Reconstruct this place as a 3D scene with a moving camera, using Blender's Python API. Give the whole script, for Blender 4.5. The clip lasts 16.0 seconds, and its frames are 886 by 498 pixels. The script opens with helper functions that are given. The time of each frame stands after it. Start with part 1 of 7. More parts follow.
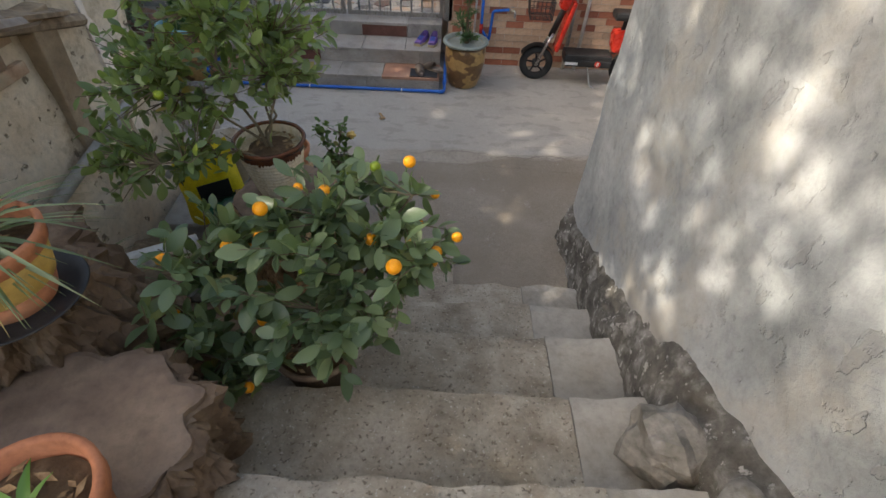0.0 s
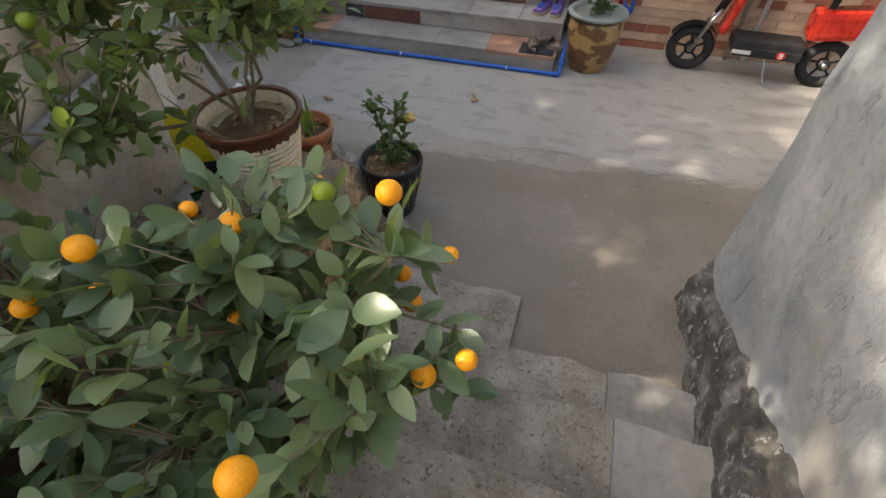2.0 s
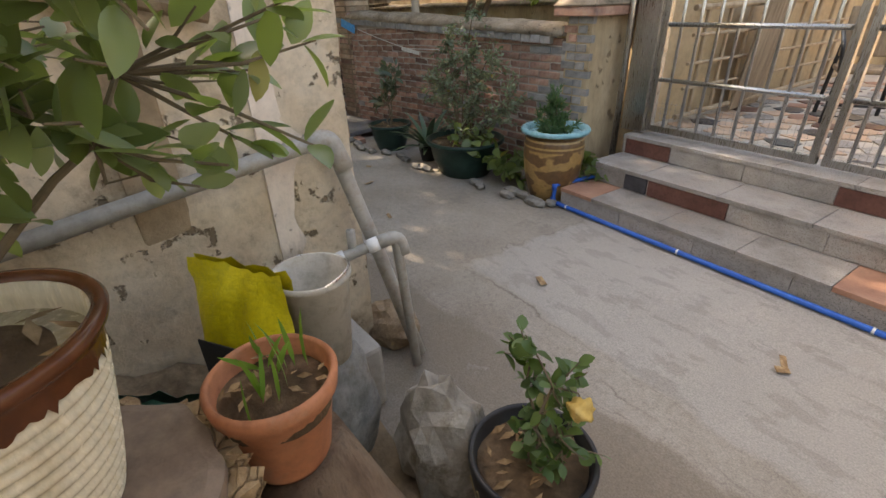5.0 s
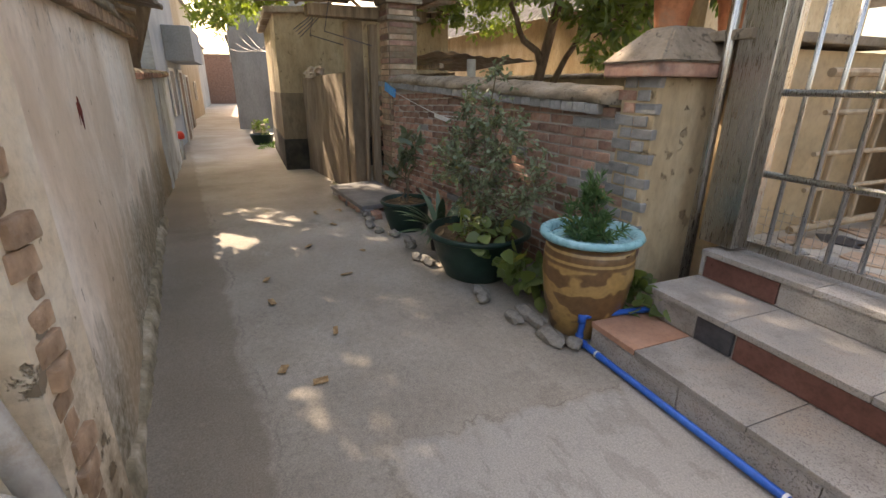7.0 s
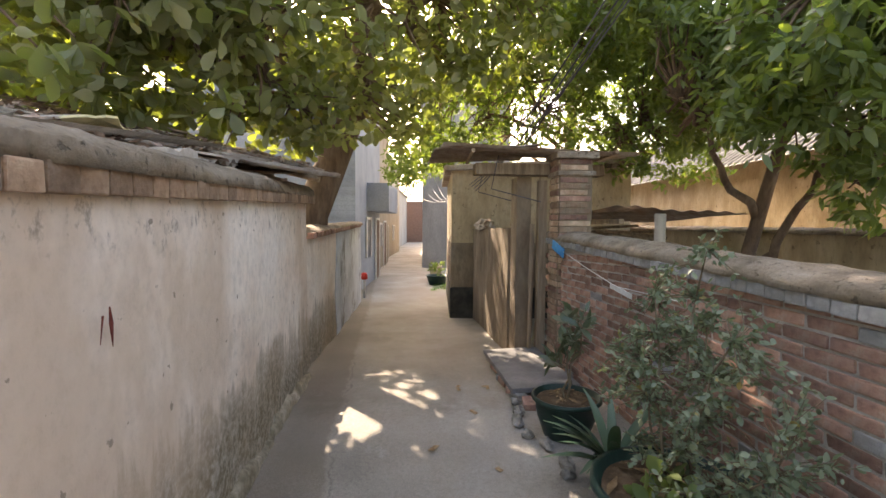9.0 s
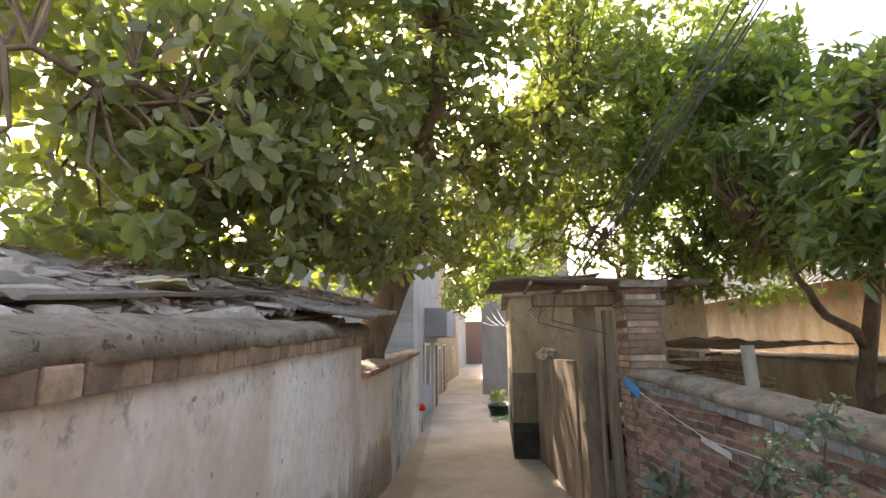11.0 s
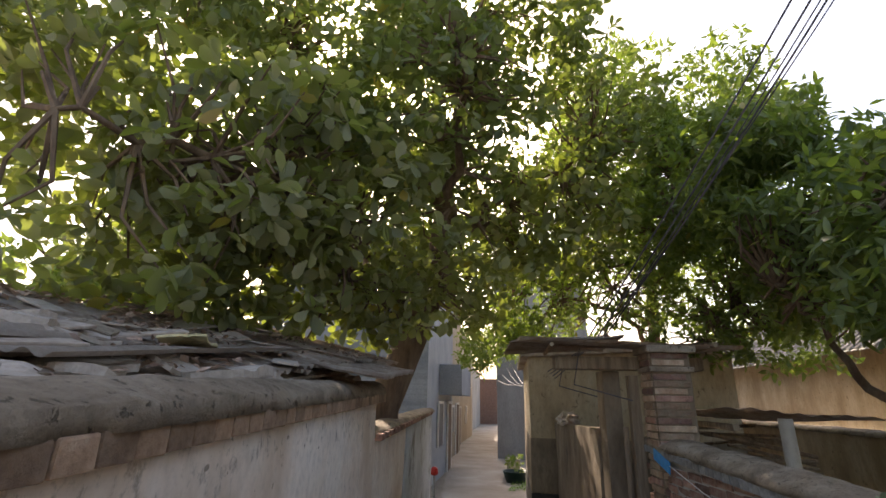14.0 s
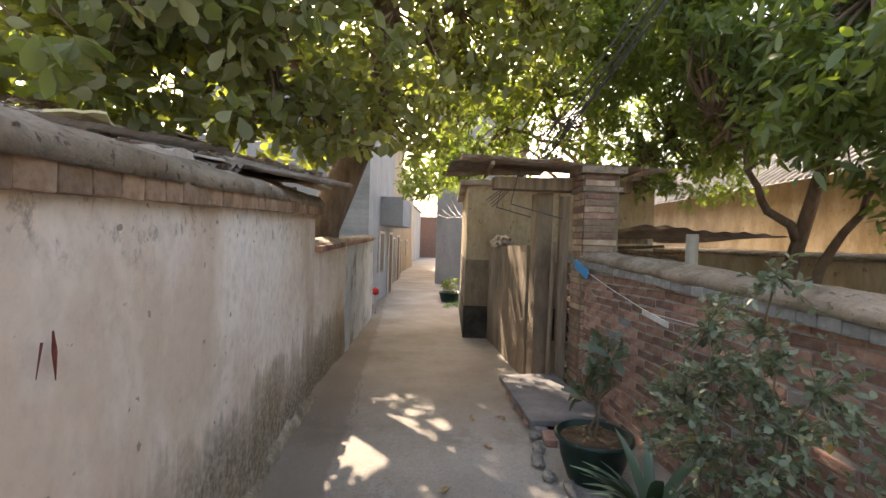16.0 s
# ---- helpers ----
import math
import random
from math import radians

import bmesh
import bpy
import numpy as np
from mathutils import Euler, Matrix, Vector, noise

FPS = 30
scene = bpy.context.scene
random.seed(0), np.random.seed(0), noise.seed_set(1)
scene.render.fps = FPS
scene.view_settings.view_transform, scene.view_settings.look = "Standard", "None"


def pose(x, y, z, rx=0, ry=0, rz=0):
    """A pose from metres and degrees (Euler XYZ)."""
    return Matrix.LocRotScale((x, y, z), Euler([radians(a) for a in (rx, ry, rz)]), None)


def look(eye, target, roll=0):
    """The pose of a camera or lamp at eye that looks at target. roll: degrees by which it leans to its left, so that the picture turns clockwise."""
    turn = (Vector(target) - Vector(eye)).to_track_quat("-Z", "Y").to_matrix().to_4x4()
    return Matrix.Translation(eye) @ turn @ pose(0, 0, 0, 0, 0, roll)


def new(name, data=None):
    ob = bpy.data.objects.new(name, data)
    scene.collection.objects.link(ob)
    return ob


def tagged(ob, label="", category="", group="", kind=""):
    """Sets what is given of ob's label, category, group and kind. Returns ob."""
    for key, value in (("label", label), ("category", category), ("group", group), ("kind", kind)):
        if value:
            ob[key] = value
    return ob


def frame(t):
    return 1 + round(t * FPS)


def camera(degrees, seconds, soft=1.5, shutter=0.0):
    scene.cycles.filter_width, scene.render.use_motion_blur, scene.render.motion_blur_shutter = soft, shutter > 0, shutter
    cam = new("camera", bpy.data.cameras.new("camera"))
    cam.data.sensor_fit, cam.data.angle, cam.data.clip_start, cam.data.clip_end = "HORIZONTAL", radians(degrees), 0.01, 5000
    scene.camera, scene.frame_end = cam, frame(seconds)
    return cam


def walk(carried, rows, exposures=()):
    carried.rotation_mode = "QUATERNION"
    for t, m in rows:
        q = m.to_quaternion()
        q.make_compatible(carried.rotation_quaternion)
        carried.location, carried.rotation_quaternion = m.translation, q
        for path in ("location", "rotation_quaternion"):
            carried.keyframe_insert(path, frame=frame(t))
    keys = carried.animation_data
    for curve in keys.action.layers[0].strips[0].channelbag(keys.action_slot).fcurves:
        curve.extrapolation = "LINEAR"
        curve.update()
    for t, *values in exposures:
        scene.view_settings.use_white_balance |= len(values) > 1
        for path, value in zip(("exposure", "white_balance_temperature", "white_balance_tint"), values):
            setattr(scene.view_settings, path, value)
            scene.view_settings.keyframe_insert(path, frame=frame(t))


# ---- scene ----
cam = camera(87.7, 16.0)
PATH = [
    (0, (-0.932, 0.668, 2.329), (-0.928, 2.236, 0.786), 2.7),
    (0.5, (-0.864, 0.871, 2.25), (-0.89, 2.418, 0.684), 2.3),
    (1, (-0.786, 1.059, 2.168), (-0.87, 2.582, 0.582), 1.9),
    (1.5, (-0.75, 1.307, 2.018), (-0.976, 2.806, 0.425), 0.8),
    (2, (-0.794, 1.489, 1.905), (-1.251, 2.926, 0.303), -0.4),
    (2.5, (-0.801, 1.689, 1.802), (-1.553, 3.007, 0.209), -2.1),
    (3, (-0.818, 1.925, 1.727), (-1.81, 3.191, 0.226), -2.6),
    (3.5, (-0.89, 2.132, 1.704), (-2.108, 3.386, 0.367), -2.6),
    (4, (-0.921, 2.358, 1.617), (-2.376, 3.529, 0.453), -3.2),
    (4.2, (-0.953, 2.417, 1.596), (-2.462, 3.556, 0.472), -2.8),
    (6.3, (-1.537, 3.593, 1.288), (-3.308, 4.546, 0.399), -2.0),
    (6.5, (-1.608, 3.698, 1.31), (-3.423, 4.606, 0.46), -1.7),
    (7, (-1.814, 3.955, 1.301), (-3.729, 4.748, 0.564), 0.5),
    (7.5, (-2.075, 4.123, 1.32), (-4.085, 4.743, 0.68), 1.5),
    (8, (-2.312, 4.231, 1.34), (-4.405, 4.639, 0.8), 1.6),
    (8.5, (-2.493, 4.332, 1.384), (-4.655, 4.472, 1.001), 1.3),
    (9, (-2.667, 4.325, 1.496), (-4.864, 4.355, 1.375), 0.4),
    (9.2, (-2.712, 4.321, 1.524), (-4.91, 4.341, 1.491), 0.1),
    (11.3, (-2.778, 4.354, 1.673), (-4.913, 4.089, 2.137), -0.3),
    (11.5, (-2.779, 4.374, 1.673), (-4.909, 4.1, 2.146), 0.0),
    (12, (-2.796, 4.303, 1.701), (-4.878, 4.055, 2.364), 0.6),
    (12.5, (-2.827, 4.165, 1.75), (-4.775, 3.962, 2.75), -0.2),
    (13, (-2.834, 4.133, 1.76), (-4.717, 3.93, 2.88), -0.6),
    (13.5, (-2.834, 4.133, 1.759), (-4.737, 3.92, 2.842), -0.5),
    (14, (-2.794, 4.296, 1.714), (-4.862, 3.988, 2.399), 1.3),
    (14.5, (-2.811, 4.327, 1.579), (-4.974, 4.046, 1.86), 1.9),
    (15, (-2.83, 4.311, 1.54), (-5.014, 4.062, 1.654), 1.9),
    (15.5, (-2.866, 4.296, 1.502), (-5.059, 4.122, 1.465), 2.5),
    (16, (-2.944, 4.299, 1.491), (-5.143, 4.267, 1.445), 1.8),
]
EXPOSURES = [(0, 1.4, 7000, 10), (2, 1.64, 7200, 11), (4, 2.24, 8100, 14), (6.5, 2.2, 8400, 17), (8.5, 2.56, 8000, 18), (9.5, 2.54, 7800, 18), (11.3, 2.38, 7400, 18), (12.5, 2.28, 7200, 18), (13.0, 1.95, 7200, 18), (13.5, 1.36, 7200, 18), (14.5, 1.66, 7400, 18), (15.5, 2.28, 7800, 18), (16, 2.4, 7800, 18)]
walk(cam, [(t, look(eye, target, roll)) for t, eye, target, roll in PATH], EXPOSURES)

# ---- light ----
SUN = Vector((-0.74, -0.26, 0.62)).normalized()
world = bpy.data.worlds.new("sky")
scene.world = world
world.use_nodes = True
wn = world.node_tree.nodes
sky = wn.new("ShaderNodeTexSky")
sky.sky_type, sky.sun_disc = "NISHITA", False
sky.sun_elevation = math.asin(SUN.z)
sky.sun_rotation = math.atan2(SUN.x, SUN.y)
sky.dust_density, sky.air_density, sky.ozone_density = 4.0, 1.2, 1.0
world.node_tree.links.new(sky.outputs[0], wn["Background"].inputs[0])
wn["Background"].inputs[1].default_value = 0.14
lamp = bpy.data.lights.new("sun", "SUN")
lamp.energy, lamp.angle, lamp.color = 2.8, radians(0.6), (1.0, 0.93, 0.82)
sun = new("sun", lamp)
sun.matrix_world = look(SUN * 50, (0, 0, 0))


# ---- materials ----
def nodes_of(name):
    m = bpy.data.materials.new(name)
    m.use_nodes = True
    t = m.node_tree
    return m, t, t.nodes["Principled BSDF"]


def add_node(t, kind, **inputs):
    n = t.nodes.new(kind)
    for k, v in inputs.items():
        n.inputs[k.replace("_", " ")].default_value = v
    return n


def coords(t, scale=1.0, stretch=(1, 1, 1)):
    c = t.nodes.new("ShaderNodeTexCoord")
    m = t.nodes.new("ShaderNodeMapping")
    m.inputs["Scale"].default_value = [scale * s for s in stretch]
    t.links.new(c.outputs["Object"], m.inputs["Vector"])
    return m.outputs[0]


def ramp(t, value, stops):
    r = t.nodes.new("ShaderNodeValToRGB")
    e = r.color_ramp.elements
    while len(e) < len(stops):
        e.new(0.5)
    for el, (p, c) in zip(e, stops):
        el.position, el.color = p, (*c, 1) if len(c) == 3 else c
    t.links.new(value, r.inputs[0])
    return r.outputs[0]


def blend(t, a, b, fac, mode="MIX"):
    n = t.nodes.new("ShaderNodeMix")
    n.data_type, n.blend_type = "RGBA", mode
    for sock, v in ((n.inputs[6], a), (n.inputs[7], b)):
        if isinstance(v, tuple):
            sock.default_value = (*v, 1)
        else:
            t.links.new(v, sock)
    if isinstance(fac, float):
        n.inputs[0].default_value = fac
    else:
        t.links.new(fac, n.inputs[0])
    return n.outputs[2]


def noise_tex(t, vec, scale, detail=6.0, rough=0.6):
    n = add_node(t, "ShaderNodeTexNoise", Scale=scale, Detail=detail, Roughness=rough)
    t.links.new(vec, n.inputs["Vector"])
    return n.outputs[0]


def surface(name, dark, mid, light, grain=18.0, patch=1.6, rough=0.85, bump=0.25, metal=0.0, stretch=(1, 1, 1),
            stain=None, stain_scale=0.9, stain_at=(0.52, 0.68), vary=0.0, spec=0.3, island=False):
    """A worn surface: patches, grain, stains with their own outline, fine relief."""
    m, t, b = nodes_of(name)
    v = coords(t, 1.0, stretch)
    big, fine = noise_tex(t, v, patch, 5.0), noise_tex(t, v, grain, 8.0, 0.7)
    c = ramp(t, big, [(0.28, dark), (0.5, mid), (0.72, light)])
    g = ramp(t, fine, [(0.25, (0.62, 0.62, 0.62)), (0.5, (1, 1, 1)), (0.8, (1.25, 1.25, 1.25))])
    c = blend(t, c, g, 0.7, "MULTIPLY")
    if stain:
        s = noise_tex(t, v, stain_scale, 9.0, 0.72)
        c = blend(t, c, stain, ramp(t, s, [(stain_at[0], (0, 0, 0)), (stain_at[1], (0.85, 0.85, 0.85))]))
    if vary:
        if island:
            r = t.nodes.new("ShaderNodeNewGeometry").outputs["Random Per Island"]
        else:
            r = t.nodes.new("ShaderNodeObjectInfo").outputs["Random"]
        c = blend(t, c, ramp(t, r, [(0.0, (1 - vary,) * 3), (1.0, (1 + vary,) * 3)]), 1.0, "MULTIPLY")
    t.links.new(c, b.inputs["Base Color"])
    b.inputs["Metallic"].default_value = metal
    b.inputs["Specular IOR Level"].default_value = spec
    rr = ramp(t, fine, [(0.2, (max(0.05, rough - 0.12),) * 3), (0.8, (min(1, rough + 0.1),) * 3)])
    t.links.new(rr, b.inputs["Roughness"])
    if bump:
        h = blend(t, fine, big, 0.35)
        bn = add_node(t, "ShaderNodeBump", Strength=bump, Distance=0.02)
        t.links.new(h, bn.inputs["Height"])
        t.links.new(bn.outputs[0], b.inputs["Normal"])
    return m


def leaf_material(name, dark, mid, light, glow, gloss=0.38, amount=0.35):
    m, t, b = nodes_of(name)
    r = t.nodes.new("ShaderNodeNewGeometry").outputs["Random Per Island"]
    v = coords(t, 1.0)
    n = noise_tex(t, v, 1.1, 3.0)
    c = ramp(t, r, [(0.0, dark), (0.55, mid), (0.97, light), (1.0, (0.35, 0.24, 0.07))])
    c = blend(t, c, ramp(t, n, [(0.3, (0.7, 0.75, 0.75)), (0.7, (1.2, 1.15, 1.0))]), 1.0, "MULTIPLY")
    t.links.new(c, b.inputs["Base Color"])
    b.inputs["Roughness"].default_value = gloss
    b.inputs["Specular IOR Level"].default_value = 0.45
    tr = t.nodes.new("ShaderNodeBsdfTranslucent")
    t.links.new(blend(t, c, glow, 0.75), tr.inputs[0])
    mx = t.nodes.new("ShaderNodeMixShader")
    mx.inputs[0].default_value = amount
    t.links.new(b.outputs[0], mx.inputs[1])
    t.links.new(tr.outputs[0], mx.inputs[2])
    t.links.new(mx.outputs[0], t.nodes["Material Output"].inputs[0])
    return m


M_GROUND = surface("ground concrete", (0.2, 0.172, 0.138), (0.295, 0.262, 0.218), (0.385, 0.352, 0.305), 30, 0.7, 0.85, 0.35, stain=(0.17, 0.15, 0.125), stain_scale=1.3, stain_at=(0.56, 0.7))
M_STEP = surface("rough step concrete", (0.22, 0.185, 0.14), (0.36, 0.315, 0.25), (0.48, 0.435, 0.365), 48, 5.0, 0.9, 1.0, stain=(0.2, 0.155, 0.11), stain_scale=2.2, stain_at=(0.54, 0.66))
M_PATCH = surface("smooth mortar patch", (0.24, 0.215, 0.18), (0.33, 0.305, 0.265), (0.41, 0.385, 0.345), 25, 1.8, 0.85, 0.4, stain=(0.2, 0.175, 0.14), stain_scale=2.5, stain_at=(0.55, 0.7))
M_LIME = surface("limewashed cement", (0.24, 0.258, 0.268), (0.345, 0.362, 0.37), (0.46, 0.47, 0.472), 26, 2.6, 0.9, 0.45, stain=(0.4, 0.375, 0.33), stain_scale=1.8, stain_at=(0.5, 0.66))
M_PLINTH = surface("mossy rubble plinth", (0.06, 0.057, 0.05), (0.14, 0.13, 0.115), (0.38, 0.37, 0.35), 34, 11, 0.95, 1.0, stain=(0.09, 0.08, 0.06), stain_scale=3.0)
M_PLASTER = surface("old cream plaster", (0.64, 0.51, 0.4), (0.78, 0.685, 0.59), (0.84, 0.785, 0.715), 18, 1.3, 0.9, 0.5, stretch=(1, 1, 0.75), stain=(0.56, 0.42, 0.3), stain_scale=1.7, stain_at=(0.56, 0.75))
M_WHITEWASH = surface("bluish whitewash", (0.36, 0.4, 0.44), (0.52, 0.56, 0.6), (0.64, 0.67, 0.7), 20, 1.5, 0.9, 0.4, stain=(0.2, 0.19, 0.17), stain_scale=1.4, stain_at=(0.52, 0.62))
M_MUD = surface("brown mud plaster", (0.2, 0.14, 0.085), (0.34, 0.25, 0.16), (0.47, 0.37, 0.26), 22, 1.8, 0.95, 0.7, stain=(0.12, 0.085, 0.055), stain_scale=2.6, stain_at=(0.55, 0.68))
M_OCHRE = surface("ochre plaster", (0.3, 0.22, 0.13), (0.44, 0.34, 0.215), (0.55, 0.455, 0.315), 22, 2.2, 0.9, 0.3, stretch=(1, 1, 0.4), stain=(0.26, 0.18, 0.09), stain_scale=1.2, stain_at=(0.55, 0.7))
M_MORTAR = surface("lime mortar", (0.3, 0.27, 0.23), (0.4, 0.36, 0.31), (0.48, 0.44, 0.38), 40, 3, 0.95, 0.8)
M_BRICK = surface("old red brick", (0.17, 0.11, 0.09), (0.31, 0.175, 0.13), (0.4, 0.27, 0.2), 30, 7, 0.94, 0.9, vary=0.45, stain=(0.3, 0.27, 0.23), stain_scale=6.0, stain_at=(0.56, 0.7))
M_BRICKTAN = surface("crumbly tan brick", (0.24, 0.15, 0.095), (0.36, 0.245, 0.165), (0.47, 0.36, 0.26), 26, 9, 0.95, 1.0, vary=0.35, stain=(0.3, 0.26, 0.18), stain_scale=5.0, stain_at=(0.5, 0.66))
M_COPE = surface("weathered cement coping", (0.15, 0.115, 0.08), (0.27, 0.215, 0.155), (0.4, 0.335, 0.26), 40, 4.5, 0.95, 1.0, stain=(0.14, 0.12, 0.075), stain_scale=2.0, stain_at=(0.55, 0.7))
M_GREYPL = surface("grey concrete render", (0.2, 0.19, 0.175), (0.3, 0.285, 0.265), (0.38, 0.365, 0.34), 20, 1.0, 0.9, 0.3, stretch=(1, 1, 0.4))
M_GREYTILE = surface("pale grey wall tile", (0.19, 0.215, 0.235), (0.26, 0.285, 0.31), (0.32, 0.345, 0.37), 20, 1.0, 0.6, 0.1, vary=0.1)
M_WOOD = surface("weathered timber", (0.14, 0.1, 0.065), (0.26, 0.19, 0.125), (0.36, 0.28, 0.19), 30, 3, 0.85, 0.5, stretch=(6, 6, 0.5))
M_BARK = surface("tree bark", (0.09, 0.06, 0.04), (0.17, 0.115, 0.075), (0.26, 0.19, 0.13), 20, 4, 0.95, 1.0, stretch=(2, 2, 0.6))
M_TIN = surface("rusty roofing sheet", (0.26, 0.19, 0.14), (0.42, 0.35, 0.285), (0.56, 0.5, 0.43), 22, 2.6, 0.9, 0.6, stain=(0.24, 0.13, 0.07), stain_scale=3.0)
M_ROOFTILE = surface("clay roof tile", (0.2, 0.19, 0.17), (0.36, 0.35, 0.33), (0.5, 0.49, 0.46), 18, 3, 0.9, 0.6, vary=0.3)
M_CABLE = surface("black cable sheath", (0.05, 0.044, 0.05), (0.085, 0.075, 0.085), (0.13, 0.115, 0.125), 30, 4, 0.6, 0.1)
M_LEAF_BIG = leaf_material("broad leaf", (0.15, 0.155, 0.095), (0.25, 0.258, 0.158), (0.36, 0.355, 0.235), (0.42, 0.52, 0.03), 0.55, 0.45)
# upper crown leaf: darker and greener than the lower one
M_LEAF_UP = leaf_material("upper broad leaf", (0.09, 0.115, 0.06), (0.15, 0.185, 0.095), (0.23, 0.265, 0.14), (0.34, 0.43, 0.03), 0.5, 0.4)
M_LEAF_FINE = leaf_material("longan leaf", (0.08, 0.115, 0.07), (0.135, 0.185, 0.1), (0.2, 0.255, 0.135), (0.38, 0.52, 0.03), 0.42, 0.45)


M_STAIRWALL = surface("patchy tan plaster", (0.43, 0.325, 0.215), (0.64, 0.53, 0.39), (0.74, 0.675, 0.57), 24, 1.6, 0.95, 0.6, stain=(0.2, 0.14, 0.085), stain_scale=1.9, stain_at=(0.54, 0.68))


def maths(t, op, a, b=None, c=None):
    n = t.nodes.new("ShaderNodeMath")
    n.operation = op
    for sock, v in zip(n.inputs, (a, b, c)):
        if v is None:
            continue
        if isinstance(v, (int, float)):
            sock.default_value = v
        else:
            t.links.new(v, sock)
    return n.outputs[0]


def axes(t, v):
    n = t.nodes.new("ShaderNodeSeparateXYZ")
    t.links.new(v, n.inputs[0])
    return n.outputs


def grey(*stops):
    return [(p, (g, g, g)) for p, g in stops]


def weather_ground():
    """The concrete was poured in three goes: lane, dirty strip along the wall, paler apron before the steps."""
    t = M_GROUND.node_tree
    b = t.nodes["Principled BSDF"]
    c = b.inputs["Base Color"].links[0].from_socket
    v = coords(t, 1.0)
    x, y, _ = axes(t, v)
    wander = maths(t, "MULTIPLY_ADD", noise_tex(t, v, 1.6, 6.0, 0.6), 0.7, -0.35)
    ragged = maths(t, "MULTIPLY_ADD", noise_tex(t, v, 9.0, 5.0, 0.6), 0.1, -0.05)
    # dirty strip
    strip = maths(t, "SUBTRACT", maths(t, "ADD", maths(t, "MULTIPLY_ADD", x, 0.11, 4.26), maths(t, "MULTIPLY", wander, 0.35)), maths(t, "ADD", y, ragged))
    c = blend(t, c, (0.15, 0.118, 0.083), ramp(t, strip, grey((0.0, 0.0), (0.04, 0.55), (0.3, 0.62), (0.55, 0.25))))
    # brown earth trodden off the stairs
    yard = maths(t, "SUBTRACT", maths(t, "ADD", maths(t, "MULTIPLY_ADD", x, -0.03, 4.05), maths(t, "MULTIPLY", wander, 0.8)), y)
    east = maths(t, "ADD", x, maths(t, "ADD", 2.9, wander))
    inside = maths(t, "MULTIPLY", maths(t, "SMOOTH_MIN", maths(t, "MULTIPLY", yard, 4.0), maths(t, "MULTIPLY", east, 3.0), 0.2), 1.0)
    worn = ramp(t, noise_tex(t, v, 1.9, 9.0, 0.7), grey((0.35, 0.25), (0.62, 1.0)))
    c = blend(t, c, (0.19, 0.155, 0.115), maths(t, "MULTIPLY", worn, ramp(t, inside, grey((0.0, 0.0), (0.4, 0.45), (1.0, 0.7)))))
    # apron before the steps
    apron = maths(t, "SMOOTH_MIN", maths(t, "ADD", maths(t, "MULTIPLY_ADD", y, 1.0, -4.3), maths(t, "MULTIPLY", wander, 0.5)), maths(t, "ADD", maths(t, "MULTIPLY_ADD", x, 1.0, 3.2), maths(t, "ADD", wander, ragged)), 0.1)
    on_apron = ramp(t, apron, grey((0.0, 0.0), (0.05, 0.6)))
    c = blend(t, c, (0.36, 0.34, 0.31), on_apron)
    blot = ramp(t, noise_tex(t, coords(t, 1.0, (0.8, 1.7, 1)), 5.6, 6.0, 0.6), grey((0.545, 0.0), (0.585, 0.6)))
    wet = t.nodes.new("ShaderNodeMix")
    wet.data_type, wet.blend_type = "RGBA", "MULTIPLY"
    wet.inputs[0].default_value = 1.0
    t.links.new(blot, wet.inputs[6])
    t.links.new(on_apron, wet.inputs[7])
    c = blend(t, c, (0.2, 0.18, 0.155), wet.outputs[2])
    # joints between the pours
    joint = maths(t, "MINIMUM", maths(t, "ABSOLUTE", maths(t, "SUBTRACT", apron, 0.0)), maths(t, "ABSOLUTE", maths(t, "ADD", strip, 0.01)))
    cut = maths(t, "ABSOLUTE", maths(t, "SUBTRACT", maths(t, "ADD", maths(t, "MULTIPLY_ADD", x, -0.05, 4.07), maths(t, "MULTIPLY", ragged, 1.2)), y))
    cut = maths(t, "ADD", cut, maths(t, "MULTIPLY", maths(t, "LESS_THAN", x, -2.1), 9.0))
    line = ramp(t, maths(t, "MINIMUM", joint, cut), grey((0.0, 0.6), (0.01, 0.0)))
    line = maths(t, "MULTIPLY", line, ramp(t, noise_tex(t, v, 2.2, 5.0, 0.6), grey((0.42, 0.1), (0.6, 1.0))))
    c = blend(t, c, (0.1, 0.085, 0.065), line)
    # scuffs, lime splashes and fine sand
    lime = ramp(t, noise_tex(t, v, 2.6, 10.0, 0.75), grey((0.6, 0.0), (0.72, 0.5)))
    c = blend(t, c, (0.5, 0.48, 0.44), lime)
    sand = ramp(t, noise_tex(t, v, 140.0, 3.0, 0.6), grey((0.3, 0.72), (0.5, 1.0), (0.72, 1.3)))
    c = blend(t, c, sand, 0.75, "MULTIPLY")
    t.links.new(c, b.inputs["Base Color"])


weather_ground()


